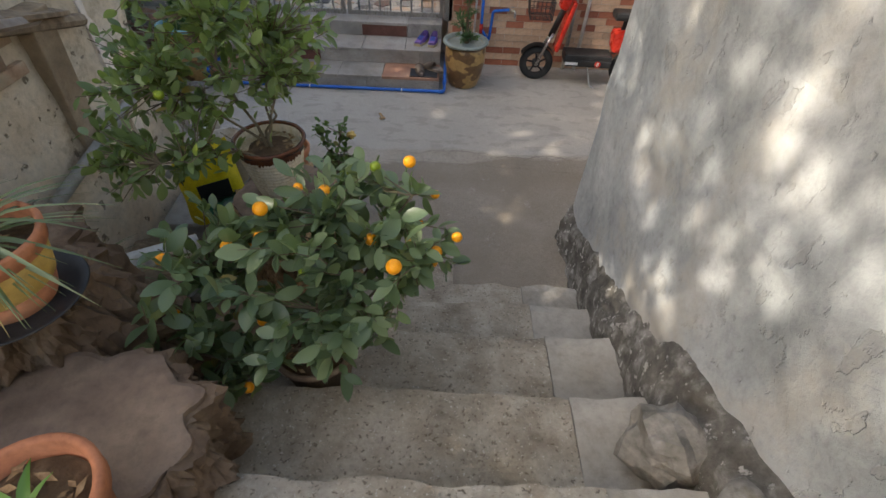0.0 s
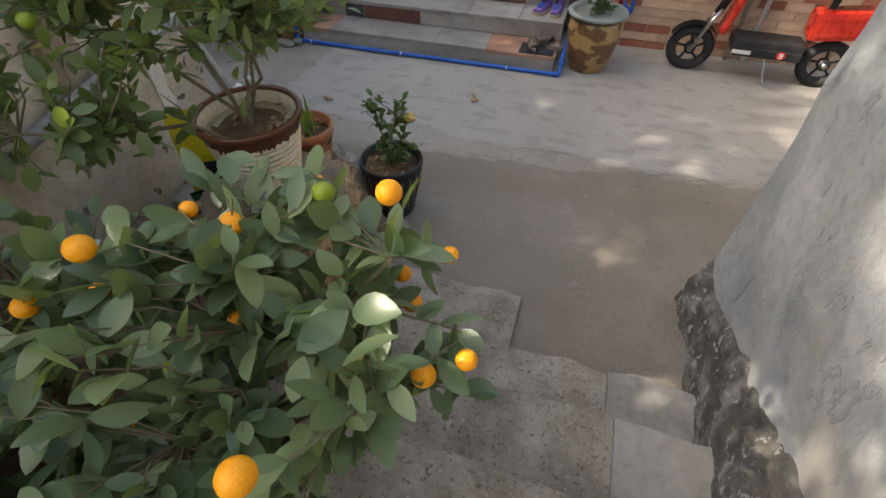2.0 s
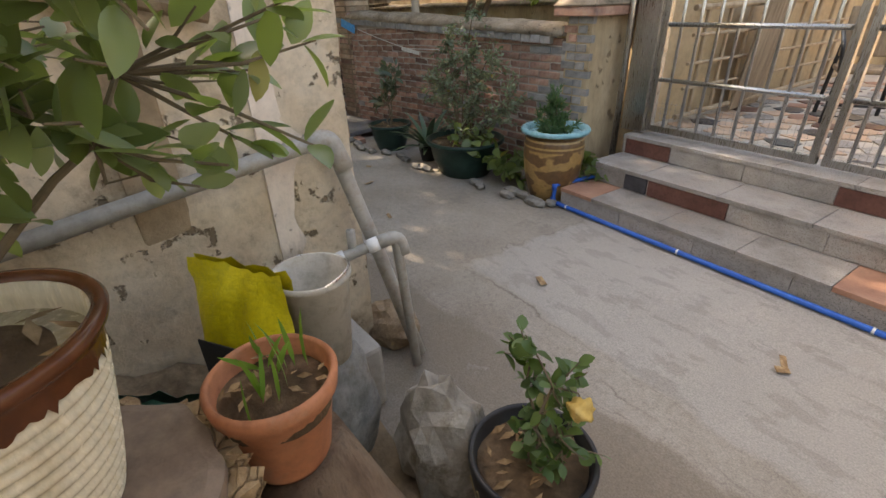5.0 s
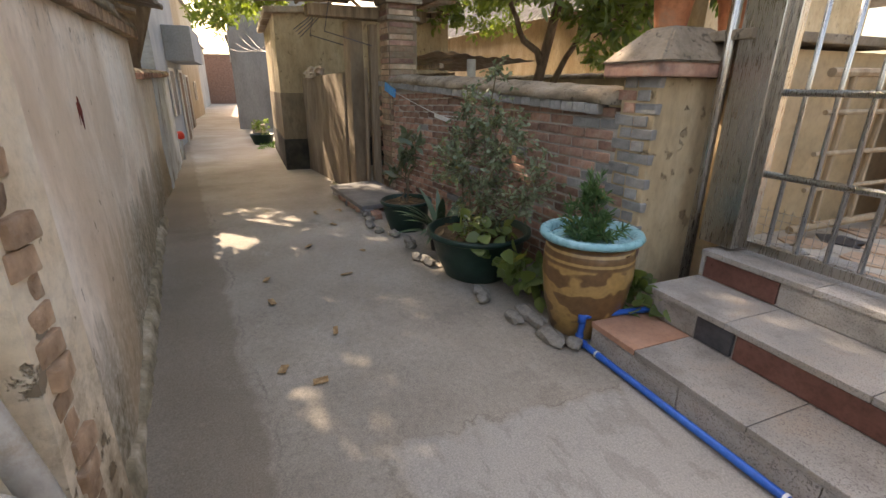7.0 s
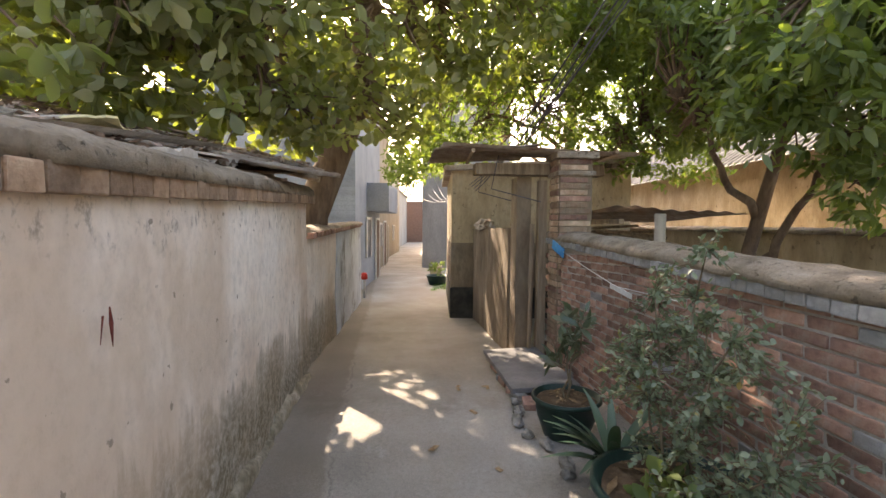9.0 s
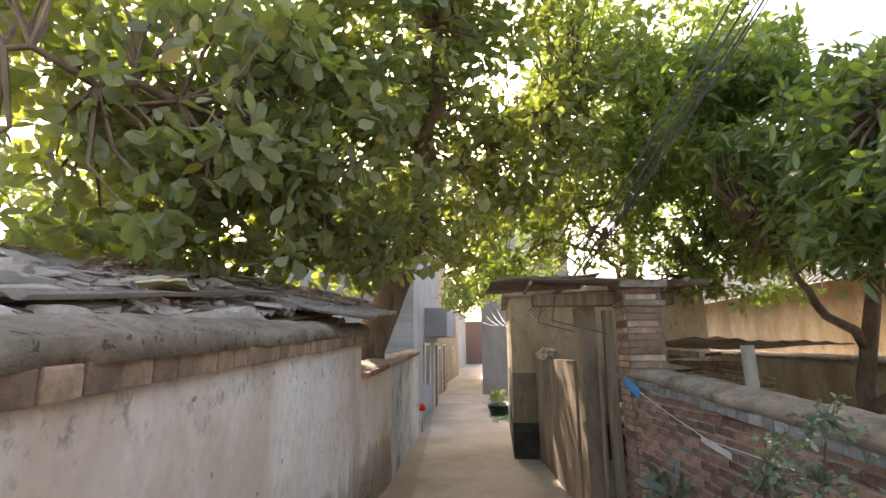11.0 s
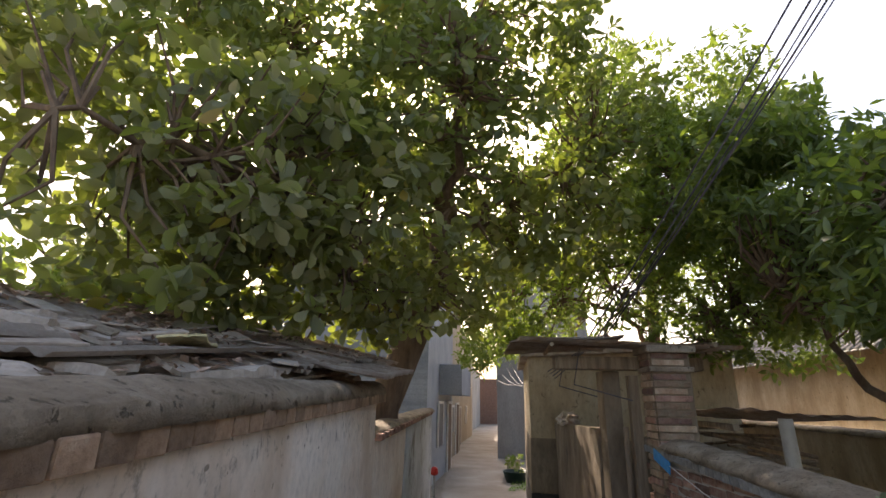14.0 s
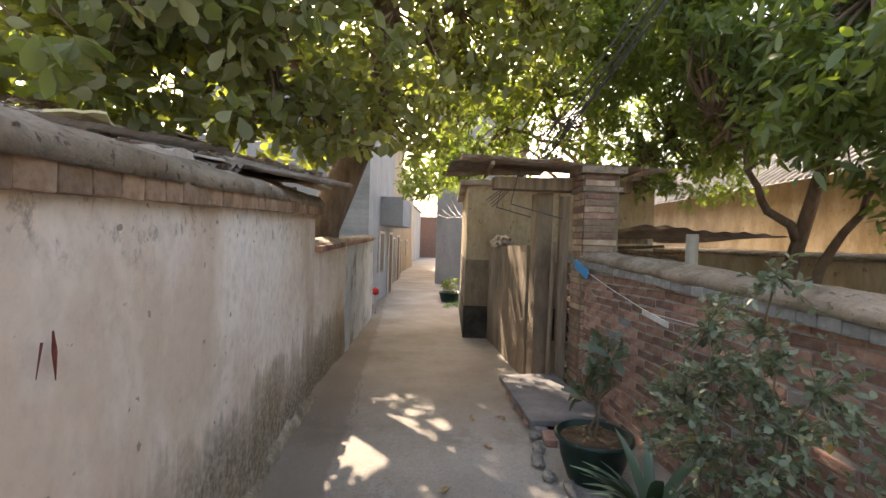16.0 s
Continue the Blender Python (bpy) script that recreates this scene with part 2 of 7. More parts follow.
def weather_plaster():
    """Tide mark of moss and soot at the foot, runs under the coping, chips and pits."""
    t = M_PLASTER.node_tree
    b = t.nodes["Principled BSDF"]
    c = b.inputs["Base Color"].links[0].from_socket
    v = coords(t, 1.0)
    x, y, z = axes(t, v)
    runs = noise_tex(t, coords(t, 1.0, (5.0, 5.0, 0.7)), 1.6, 6.0, 0.65)
    patch_ = noise_tex(t, v, 0.9, 4.0, 0.6)
    rise = maths(t, "ADD", maths(t, "MULTIPLY", runs, 0.75), maths(t, "MULTIPLY", patch_, 0.9))
    tide = maths(t, "SUBTRACT", maths(t, "SUBTRACT", rise, 0.17), maths(t, "ADD", z, maths(t, "MULTIPLY", maths(t, "MINIMUM", maths(t, "ADD", x, 6.0), 0.0), -0.05)))
    speck = noise_tex(t, v, 26.0, 6.0, 0.7)
    mottled = maths(t, "MULTIPLY", ramp(t, tide, grey((0.0, 0.0), (0.1, 0.55), (0.4, 0.95))), ramp(t, speck, grey((0.35, 0.55), (0.58, 1.0))))
    c = blend(t, c, (0.165, 0.132, 0.076), mottled)
    ochre = ramp(t, noise_tex(t, coords(t, 1.0, (1.0, 1.0, 0.5)), 1.1, 5.0, 0.6), grey((0.48, 0.0), (0.64, 0.65)))
    c = blend(t, c, (0.52, 0.38, 0.26), ochre)
    chips = ramp(t, noise_tex(t, v, 17.0, 4.0, 0.5), grey((0.69, 0.0), (0.72, 0.75)))
    c = blend(t, c, (0.22, 0.17, 0.125), chips)
    mould = maths(t, "MULTIPLY", ramp(t, noise_tex(t, coords(t, 1.0, (1, 1, 0.7)), 15.0, 6.0, 0.7), grey((0.54, 0.0), (0.66, 0.6))), ramp(t, maths(t, "SUBTRACT", z, maths(t, "MULTIPLY_ADD", runs, -0.25, 1.5)), grey((0.0, 0.0), (0.1, 1.0))))
    c = blend(t, c, (0.12, 0.095, 0.07), mould)
    t.links.new(c, b.inputs["Base Color"])


weather_plaster()


def pit(m, scale, colour, at, amount=0.8, stretch=(1, 1, 1), depth=0.02):
    """Small pits or cracks with hard rims, dark and sunk."""
    t = m.node_tree
    b = t.nodes["Principled BSDF"]
    c = b.inputs["Base Color"].links[0].from_socket
    n = noise_tex(t, coords(t, 1.0, stretch), scale, 5.0, 0.6)
    k = ramp(t, n, grey((at, 0.0), (at + 0.04, amount)))
    t.links.new(blend(t, c, colour, k), b.inputs["Base Color"])
    old = b.inputs["Normal"].links[0].from_socket if b.inputs["Normal"].links else None
    bn = add_node(t, "ShaderNodeBump", Strength=0.8, Distance=depth)
    bn.invert = True
    t.links.new(k, bn.inputs["Height"])
    if old:
        t.links.new(old, bn.inputs["Normal"])
    t.links.new(bn.outputs[0], b.inputs["Normal"])


def crackle(m, scale, colour, stretch=(1, 1, 1), width=0.06, amount=0.85, depth=0.03):
    """Flakes parted by deep cracks."""
    t = m.node_tree
    b = t.nodes["Principled BSDF"]
    c = b.inputs["Base Color"].links[0].from_socket
    v = coords(t, 1.0, stretch)
    warp = t.nodes.new("ShaderNodeMix")
    warp.data_type, warp.blend_type = "RGBA", "ADD"
    warp.inputs[0].default_value = 0.12
    nz = add_node(t, "ShaderNodeTexNoise", Scale=9.0, Detail=5.0)
    t.links.new(v, nz.inputs["Vector"])
    t.links.new(v, warp.inputs[6])
    t.links.new(nz.outputs[1], warp.inputs[7])
    vo = add_node(t, "ShaderNodeTexVoronoi", Scale=scale)
    vo.feature = "DISTANCE_TO_EDGE"
    t.links.new(warp.outputs[2], vo.inputs["Vector"])
    k = ramp(t, vo.outputs["Distance"], grey((0.0, amount), (width, 0.0)))
    t.links.new(blend(t, c, colour, k), b.inputs["Base Color"])
    old = b.inputs["Normal"].links[0].from_socket
    bn = add_node(t, "ShaderNodeBump", Strength=1.0, Distance=depth)
    bn.invert = True
    t.links.new(k, bn.inputs["Height"])
    t.links.new(old, bn.inputs["Normal"])
    t.links.new(bn.outputs[0], b.inputs["Normal"])


pit(M_STAIRWALL, 11.0, (0.13, 0.09, 0.055), 0.62, 0.8)
pit(M_OCHRE, 12.0, (0.2, 0.145, 0.09), 0.62, 0.7)
pit(M_COPE, 26.0, (0.09, 0.075, 0.055), 0.6, 0.7)
pit(M_STEP, 60.0, (0.13, 0.105, 0.075), 0.6, 0.7, depth=0.008)
pit(M_STEP, 75.0, (0.58, 0.54, 0.47), 0.62, 0.7, depth=-0.004)
pit(M_LIME, 16.0, (0.27, 0.26, 0.24), 0.6, 0.28, (1, 1, 0.6), 0.012)
pit(M_PLINTH, 20.0, (0.5, 0.48, 0.45), 0.6, 0.8, depth=-0.01)


# ---- mesh tools ----
def obj(name, bm, material, parent=None, label="", smooth=False):
    me = bpy.data.meshes.new(name)
    bmesh.ops.recalc_face_normals(bm, faces=bm.faces)
    bm.to_mesh(me)
    bm.free()
    for mm in (material if isinstance(material, (list, tuple)) else [material]):
        me.materials.append(mm)
    if smooth:
        me.polygons.foreach_set("use_smooth", [True] * len(me.polygons))
    ob = new(name, me)
    if parent:
        ob.parent = parent
    if label:
        ob["label"] = label
    return ob


def part(name, bm, material, parent, label="", smooth=False):
    return obj(name, bm, material, parent, label, smooth)


def from_lists(name, verts, faces, material, parent=None, smooth=False):
    me = bpy.data.meshes.new(name)
    me.from_pydata(verts, [], faces)
    me.materials.append(material)
    if smooth:
        me.polygons.foreach_set("use_smooth", [True] * len(me.polygons))
    me.update()
    ob = new(name, me)
    if parent:
        ob.parent = parent
    return ob


def base(name, x, y, z, rz=0.0, label="", category="", group=""):
    e = new(name)
    e.empty_display_size = 0.1
    e.matrix_world = pose(x, y, z, 0, 0, rz)
    return tagged(e, label, category, group)


def box(bm, size, at=(0, 0, 0), rot=(0, 0, 0), bevel=0.0):
    g = bmesh.ops.create_cube(bm, size=1.0, matrix=pose(*at, *rot) @ Matrix.Diagonal((*size, 1)))
    if bevel:
        ed = {e for v in g["verts"] for e in v.link_edges}
        bmesh.ops.bevel(bm, geom=list(ed), offset=bevel, segments=2, affect="EDGES", profile=0.6)
    return bm


def boxed(size, at=(0, 0, 0), rot=(0, 0, 0), bevel=0.006):
    return box(bmesh.new(), size, at, rot, bevel)


def turned(profile, seg=40, bm=None, at=(0, 0, 0), wob=0.0):
    """A turned solid from (radius, height) pairs, from outside bottom over the rim to the inside."""
    bm = bm or bmesh.new()
    rings = []
    for r, z in profile:
        rings.append([bm.verts.new((at[0] + r * math.cos(a) * (1 + wob * noise.noise((math.cos(a) * 2, math.sin(a) * 2, z * 5))), at[1] + r * math.sin(a) * (1 + wob * noise.noise((math.cos(a) * 2, math.sin(a) * 2, z * 5))), at[2] + z))
                      for a in [2 * math.pi * k / seg for k in range(seg)]])
    for a, b in zip(rings, rings[1:]):
        for k in range(seg):
            bm.faces.new((a[k], a[(k + 1) % seg], b[(k + 1) % seg], b[k]))
    bm.faces.new(rings[0][::-1])
    bm.faces.new(rings[-1])
    return bm


def tube(points, radius, seg=10, bm=None, caps=True):
    """A pipe along points; radius a number or one per point."""
    bm = bm or bmesh.new()
    pts = [Vector(p) for p in points]
    rad = radius if isinstance(radius, (list, tuple)) else [radius] * len(pts)
    rings, side = [], None
    for i, p in enumerate(pts):
        d = (pts[min(i + 1, len(pts) - 1)] - pts[max(i - 1, 0)])
        d = d.normalized() if d.length > 1e-9 else Vector((0, 0, 1))
        if side is None:
            side = d.orthogonal().normalized()
        side = (side - d * side.dot(d))
        side = side.normalized() if side.length > 1e-6 else d.orthogonal().normalized()
        other = d.cross(side)
        rings.append([bm.verts.new(p + (side * math.cos(a) + other * math.sin(a)) * rad[i]) for a in [2 * math.pi * k / seg for k in range(seg)]])
    for a, b in zip(rings, rings[1:]):
        for k in range(seg):
            bm.faces.new((a[k], a[(k + 1) % seg], b[(k + 1) % seg], b[k]))
    if caps:
        bm.faces.new(rings[0][::-1])
        bm.faces.new(rings[-1])
    return bm


def bend(points, r=0.03, n=5):
    """Round the corners of a polyline."""
    out = [Vector(points[0])]
    for a, b, c in zip(points, points[1:], points[2:]):
        a, b, c = Vector(a), Vector(b), Vector(c)
        p, q = b + (a - b).normalized() * r, b + (c - b).normalized() * r
        for k in range(n + 1):
            s = k / n
            out.append(p * (1 - s) ** 2 + b * 2 * s * (1 - s) + q * s * s)
    return out + [Vector(points[-1])]


def relief_wall(name, p0, p1, z0, z1, thick, material, step=0.12, amp=0.015, scale=1.6, lean=0.0, parent=None):
    """A standing wall from p0 to p1 with an uneven face on its left side and a plain back. z1 may be a pair (start, end)."""
    p0, p1 = Vector((*p0, 0)), Vector((*p1, 0))
    d = (p1 - p0)
    length = d.length
    d.normalize()
    n = Vector((-d.y, d.x, 0))
    za, zb = z1 if isinstance(z1, tuple) else (z1, z1)
    z0a, z0b = z0 if isinstance(z0, tuple) else (z0, z0)
    nx, nz = max(2, int(length / step)), max(2, int((za - z0a) / step))
    verts, faces = [], []
    for side in (0, 1):
        for i in range(nx + 1):
            for k in range(nz + 1):
                s = i / nx
                b, t = z0a + (z0b - z0a) * s, za + (zb - za) * s
                z = b + (t - b) * k / nz
                p = p0 + d * (length * s) + Vector((0, 0, z))
                if side:
                    p -= n * thick
                else:
                    q = p * scale
                    p += n * (amp * noise.fractal(q, 0.8, 2.0, 4) - lean * (z - b))
                verts.append(p)
    w = nz + 1
    off = (nx + 1) * w
    for i in range(nx):
        for k in range(nz):
            a = i * w + k
            faces.append((a, a + w, a + w + 1, a + 1))
            faces.append((off + a, off + a + 1, off + a + w + 1, off + a + w))
        a = i * w + nz
        faces.append((a, a + w, off + a + w, off + a))
        a = i * w
        faces.append((a + w, a, off + a, off + a + w))
    for k in range(nz):
        a = k
        faces.append((a + 1, a, off + a, off + a + 1))
        a = nx * w + k
        faces.append((a, a + 1, off + a + 1, off + a))
    return from_lists(name, verts, faces, material, parent, smooth=False)


def leaf_cloud(name, pts, dirs, size, wide, material, parent=None, seed=1, droop=0.25, jitter=0.35, up=0.5, fold=0.12, blunt=0.0, rows=3):
    """Many folded leaves with pointed ends in one mesh. pts, dirs: arrays of places and pointing ways."""
    rng = np.random.default_rng(seed)
    pts, dirs = np.asarray(pts, float), np.asarray(dirs, float)
    n = len(pts)
    d = dirs + rng.normal(0, jitter, (n, 3)) + np.array([0, 0, -droop])
    d /= np.linalg.norm(d, axis=1)[:, None] + 1e-9
    ref = rng.normal(0, 1 - up, (n, 3)) + np.array([0, 0, up])
    side = np.cross(d, ref)
    side /= np.linalg.norm(side, axis=1)[:, None] + 1e-9
    nor = np.cross(side, d)
    length = size * rng.uniform(0.6, 1.2, n)[:, None]
    w = length * wide * rng.uniform(0.8, 1.15, n)[:, None]
    curl = rng.uniform(-0.05, 0.3, n)[:, None] * length
    n_row = rows
    cols = [pts]
    for k in range(n_row):
        u = (k + 0.75) / (n_row + 0.35)
        half = w * 0.5 * math.sin(math.pi * u ** (0.8 + 0.75 * blunt)) ** 0.75
        mid = pts + d * length * u - nor * curl * u * u
        cols += [mid + side * half + nor * fold * half * 2, mid, mid - side * half + nor * fold * half * 2]
    cols.append(pts + d * length - nor * curl)
    V = np.stack(cols, 1).reshape(-1, 3)
    tri = [[0, 2, 1], [0, 3, 2]]
    for k in range(n_row - 1):
        a, b = 1 + 3 * k, 4 + 3 * k
        tri += [[a, a + 1, b + 1], [a, b + 1, b], [a + 1, a + 2, b + 2], [a + 1, b + 2, b + 1]]
    a = 1 + 3 * (n_row - 1)
    tri = np.array(tri + [[a, a + 1, a + 3], [a + 1, a + 2, a + 3]])
    F = (tri[None] + len(cols) * np.arange(n)[:, None, None]).reshape(-1, 3)
    me = bpy.data.meshes.new(name)
    me.vertices.add(len(V))
    me.vertices.foreach_set("co", V.ravel())
    me.loops.add(F.size)
    me.loops.foreach_set("vertex_index", F.ravel())
    me.polygons.add(len(F))
    me.polygons.foreach_set("loop_start", np.arange(0, F.size, 3))
    me.polygons.foreach_set("loop_total", np.full(len(F), 3))
    me.polygons.foreach_set("use_smooth", np.ones(len(F), bool))
    me.update()
    me.validate()
    me.materials.append(material)
    ob = new(name, me)
    if parent:
        ob.parent = parent
    return ob


def sprays(centres, per, radius, rng, spread=1.0):
    """Leaf places round twig tips: each tip carries a loose rosette."""
    P, D = [], []
    for c in centres:
        axis = rng.normal(0, 1, 3)
        axis[2] = abs(axis[2]) * 0.6
        axis /= np.linalg.norm(axis)
        for k in range(per):
            v = rng.normal(0, 1, 3)
            v /= np.linalg.norm(v)
            P.append(np.array(c) + axis * rng.uniform(-1, 1) * radius + v * radius * 0.25)
            D.append(v * spread + axis * 0.6)
    return P, D


def blob_points(blobs, count, rng, hollow=0.35):
    """Points spread in a union of ellipsoids (x, y, z, rx, ry, rz), denser near their skins, with gaps."""
    vol = np.array([b[3] * b[4] * b[5] for b in blobs])
    out = []
    freq = 1.9 / float(np.mean([b[3] for b in blobs]))
    while len(out) < count:
        b = blobs[rng.choice(len(blobs), p=vol / vol.sum())]
        v = rng.normal(0, 1, 3)
        v /= np.linalg.norm(v)
        r = hollow + (1 - hollow) * rng.uniform() ** 0.6
        p = np.array(b[:3]) + v * r * np.array(b[3:])
        if noise.noise(Vector(p * freq)) > -0.12 + 0.25 * (r > 0.9):
            out.append(p)
    return out


def limb(bm, a, b, r0, r1, rng, wig=0.08, n=7, seg=8):
    a, b = Vector(a), Vector(b)
    L = (b - a).length
    pts = [a.lerp(b, k / n) + (Vector(rng.normal(0, wig * L / 4, 3)) if 0 < k < n else Vector()) for k in range(n + 1)]
    tube(pts, [r0 + (r1 - r0) * k / n for k in range(n + 1)], seg, bm)
    return pts


def gz(x, y=0.0):
    """Height of the lane's ground."""
    if x > -6:
        return 0.0
    if x > -14:
        return -0.055 * (-6 - x)
    return -0.44 - 0.012 * min(40.0, -14 - x)


def lane_left(x):
    return 3.28 + (x + 4.19) * 0.083


def lane_right(x):
    return 5.95 + (x + 3.73) * 0.08


# ---- ground ----
def build_ground():
    xs = [-300, -150, -80, -50, -36] + [-30 + 0.5 * k for k in range(36)] + [-12 + 0.08 * k for k in range(180)] + [2.4, 3.5, 6, 12, 25, 60, 150, 300]
    ys = [-300, -120, -50, -20, -8, -4, -1, 0.5] + [1.2 + 0.08 * k for k in range(69)] + [7, 8.5, 11, 16, 25, 50, 120, 300]
    verts, faces = [], []
    for x in xs:
        for y in ys:
            z = gz(x) + 0.012 * noise.fractal(Vector((x * 0.9, y * 0.9, 0)), 0.9, 2.0, 4)
            verts.append((x, y, z))
    w = len(ys)
    for i in range(len(xs) - 1):
        for k in range(w - 1):
            a = i * w + k
            faces.append((a, a + w, a + w + 1, a + 1))
    g = from_lists("ground", verts, faces, M_GROUND, smooth=True)
    tagged(g, "grey worn concrete lane and yard with stains", "ground", kind="structure")


build_ground()

# ---- stairs ----
NOSES = [(2.63, 0.11), (2.34, 0.27), (1.97, 0.49), (1.55, 0.70), (1.15, 0.91), (0.72, 1.11)]


def worn_block(x0, x1, y0, y1, z0, z1, material, name, parent, amp=0.014, step=0.05, seed=0.0):
    bm = bmesh.new()
    nx, ny = max(2, int((x1 - x0) / step)), max(2, int((y1 - y0) / step))
    grid = {}
    for i in range(nx + 1):
        for j in range(ny + 1):
            x, y = x0 + (x1 - x0) * i / nx, y0 + (y1 - y0) * j / ny
            q = Vector((x * 3, y * 3, seed))
            dz = amp * noise.fractal(q, 0.7, 2.0, 4)
            edge = amp * 1.6 * noise.fractal(q * 1.5, 0.7, 2.0, 4) if j == ny else 0.0
            grid[i, j] = bm.verts.new((x, y + edge, z1 + dz - (0.012 if j == ny else 0)))
    low = {}
    for (i, j), v in grid.items():
        if i in (0, nx) or j in (0, ny):
            low[i, j] = bm.verts.new((v.co.x, v.co.y, z0))
    for i in range(nx):
        for j in range(ny):
            bm.faces.new((grid[i, j], grid[i + 1, j], grid[i + 1, j + 1], grid[i, j + 1]))
        for j in (0, ny):
            bm.faces.new((grid[i, j], grid[i + 1, j], low[i + 1, j], low[i, j]))
    for j in range(ny):
        for i in (0, nx):
            bm.faces.new((grid[i, j], grid[i, j + 1], low[i, j + 1], low[i, j]))
    return part(name, bm, material, parent)


stairs = base("stairs", -0.8, 1.6, 0.0, 0, "worn rough concrete stairs going down to the yard", "stairs")
stairs["kind"] = "structure"
stairs.matrix_world = Matrix()
for k, (y, z) in enumerate(NOSES):
    back = NOSES[k + 1][0] if k + 1 < len(NOSES) else -2.5
    worn_block(-2.3 if k > 2 else -1.75, -0.42, back - 0.04, y, -0.05, z, M_STEP, "step", stairs, seed=k * 3.1)
    worn_block(-0.416, 0.02, back - 0.04, y + 0.01, -0.05, z - 0.006, M_PATCH, "step_patch", stairs, amp=0.012, seed=k * 5.3)
worn_block(-1.6, -0.85, 2.6, 2.98, -0.05, 0.045, M_STEP, "step", stairs, seed=9)

# ---- walls by the stairs ----
wr = relief_wall("wall_stair_east", (-0.03, -3.0), (-0.03, 3.2), -0.1, 3.4, 0.35, M_LIME, 0.09, 0.03, 1.3)
tagged(wr, "blotchy whitewashed cement wall beside the stairs", "wall", kind="structure")
wr2 = relief_wall("wall_yard_east", (-0.03, 3.2), (3.6, 3.35), -0.1, 3.4, 0.3, M_LIME, 0.2, 0.02)
tagged(wr2, "whitewashed cement wall", "wall", kind="structure")


def build_plinth():
    bm = bmesh.new()
    n = 200
    prof = [(0.0, 1.0), (-0.02, 0.93), (-0.035, 0.78), (-0.05, 0.6), (-0.064, 0.45), (-0.075, 0.3), (-0.083, 0.15), (-0.09, 0.0), (-0.1, -1.0)]
    ys, zs = [p[0] for p in NOSES][::-1], [p[1] for p in NOSES][::-1]
    rows = []
    for i in range(n + 1):
        y = 3.22 - 4.0 * i / n
        floor = float(np.interp(y, ys + [3.0], zs + [0.0]))
        tall = 0.34 - 0.2 * min(1, i / 133) + 0.1 * noise.fractal((y * 2.2, 0, 0), 0.8, 2, 3)
        fat = 0.4 + 0.9 * min(1, i / 133) + 0.8 * max(0, noise.noise((y * 1.7, 4, 0)))
        rows.append([bm.verts.new((-0.02 + dx * fat + 0.022 * noise.fractal((y * 9, h * 6, 2), 0.7, 2, 4) * (h < 1), y, floor + (h * tall if h >= 0 else -0.5))) for dx, h in prof])
    for a, b in zip(rows, rows[1:]):
        for k in range(len(prof) - 1):
            bm.faces.new((a[k], a[k + 1], b[k + 1], b[k]))
    ob = obj("plinth", bm, M_PLINTH, smooth=True)
    tagged(ob, "dark mossy rubble footing along the whitewashed wall", "wall footing", kind="structure")


build_plinth()

wl = relief_wall("wall_stair_west", (-2.85, 3.5), (-2.85, -3.0), -0.1, 1.85, 0.3, M_STAIRWALL, 0.08, 0.03, 1.4)
tagged(wl, "patchy tan plastered wall crumbling beside the stairs", "wall", kind="structure")

# ---- lane walls ----
XA, XB, XC = -2.88, -7.3, -14.0
lw = relief_wall("wall_lane_south", (XB, lane_left(XB)), (XA, lane_left(XA) + 0.1), (gz(XB) - 0.1, -0.1), (1.7, 1.54), 0.34, M_PLASTER, 0.09, 0.014, 1.2)
tagged(lw, "cream plastered lane wall stained near the ground", "wall", kind="structure")
XM = -9.6
lw2 = relief_wall("wall_lane_south_low", (XM, lane_left(XM) - 0.03), (XB - 0.01, lane_left(XB) - 0.06), (gz(XM) - 0.1, gz(XB) - 0.1), (1.39, 1.36), 0.3, M_PLASTER, 0.12, 0.02)
tagged(lw2, "lower cream lane wall with damp foot", "wall", kind="structure")
lw3 = relief_wall("wall_lane_south_white", (XC, lane_left(XC)), (XM - 0.004, lane_left(XM) - 0.02), (gz(XC) - 0.1, gz(XM) - 0.1), (1.45, 1.39), 0.3, M_WHITEWASH, 0.12, 0.02)
tagged(lw3, "bluish whitewashed stretch of the low lane wall", "wall", kind="structure")

bw = relief_wall("wall_lane_north", (-3.95, lane_right(-3.95) + 0.03), (-8.0, lane_right(-8.0) + 0.03), (-0.1, gz(-8) - 0.1), (1.16, 1.3), 0.24, M_MORTAR, 0.2, 0.006)
tagged(bw, "old red brick garden wall with worn joints", "wall", kind="structure")
# ---- sections ----
M_GRANITE = surface("speckled granite slab", (0.24, 0.215, 0.19), (0.36, 0.33, 0.295), (0.44, 0.41, 0.375), 120, 5.0, 0.75, 0.3, vary=0.16, stain=(0.3, 0.22, 0.16), stain_scale=2.5, stain_at=(0.52, 0.7))
pit(M_GRANITE, 170.0, (0.12, 0.105, 0.09), 0.56, 0.7, depth=0.002)
M_TERRA = surface("terracotta floor tile", (0.3, 0.15, 0.1), (0.4, 0.215, 0.14), (0.48, 0.28, 0.19), 40, 4, 0.6, 0.15, vary=0.15)
M_MAROON = surface("maroon ceramic tile", (0.1, 0.045, 0.035), (0.145, 0.065, 0.05), (0.19, 0.09, 0.07), 40, 5, 0.35, 0.1)
M_DARKTILE = surface("charcoal ceramic tile", (0.045, 0.045, 0.05), (0.065, 0.065, 0.07), (0.1, 0.1, 0.105), 40, 5, 0.35, 0.1)
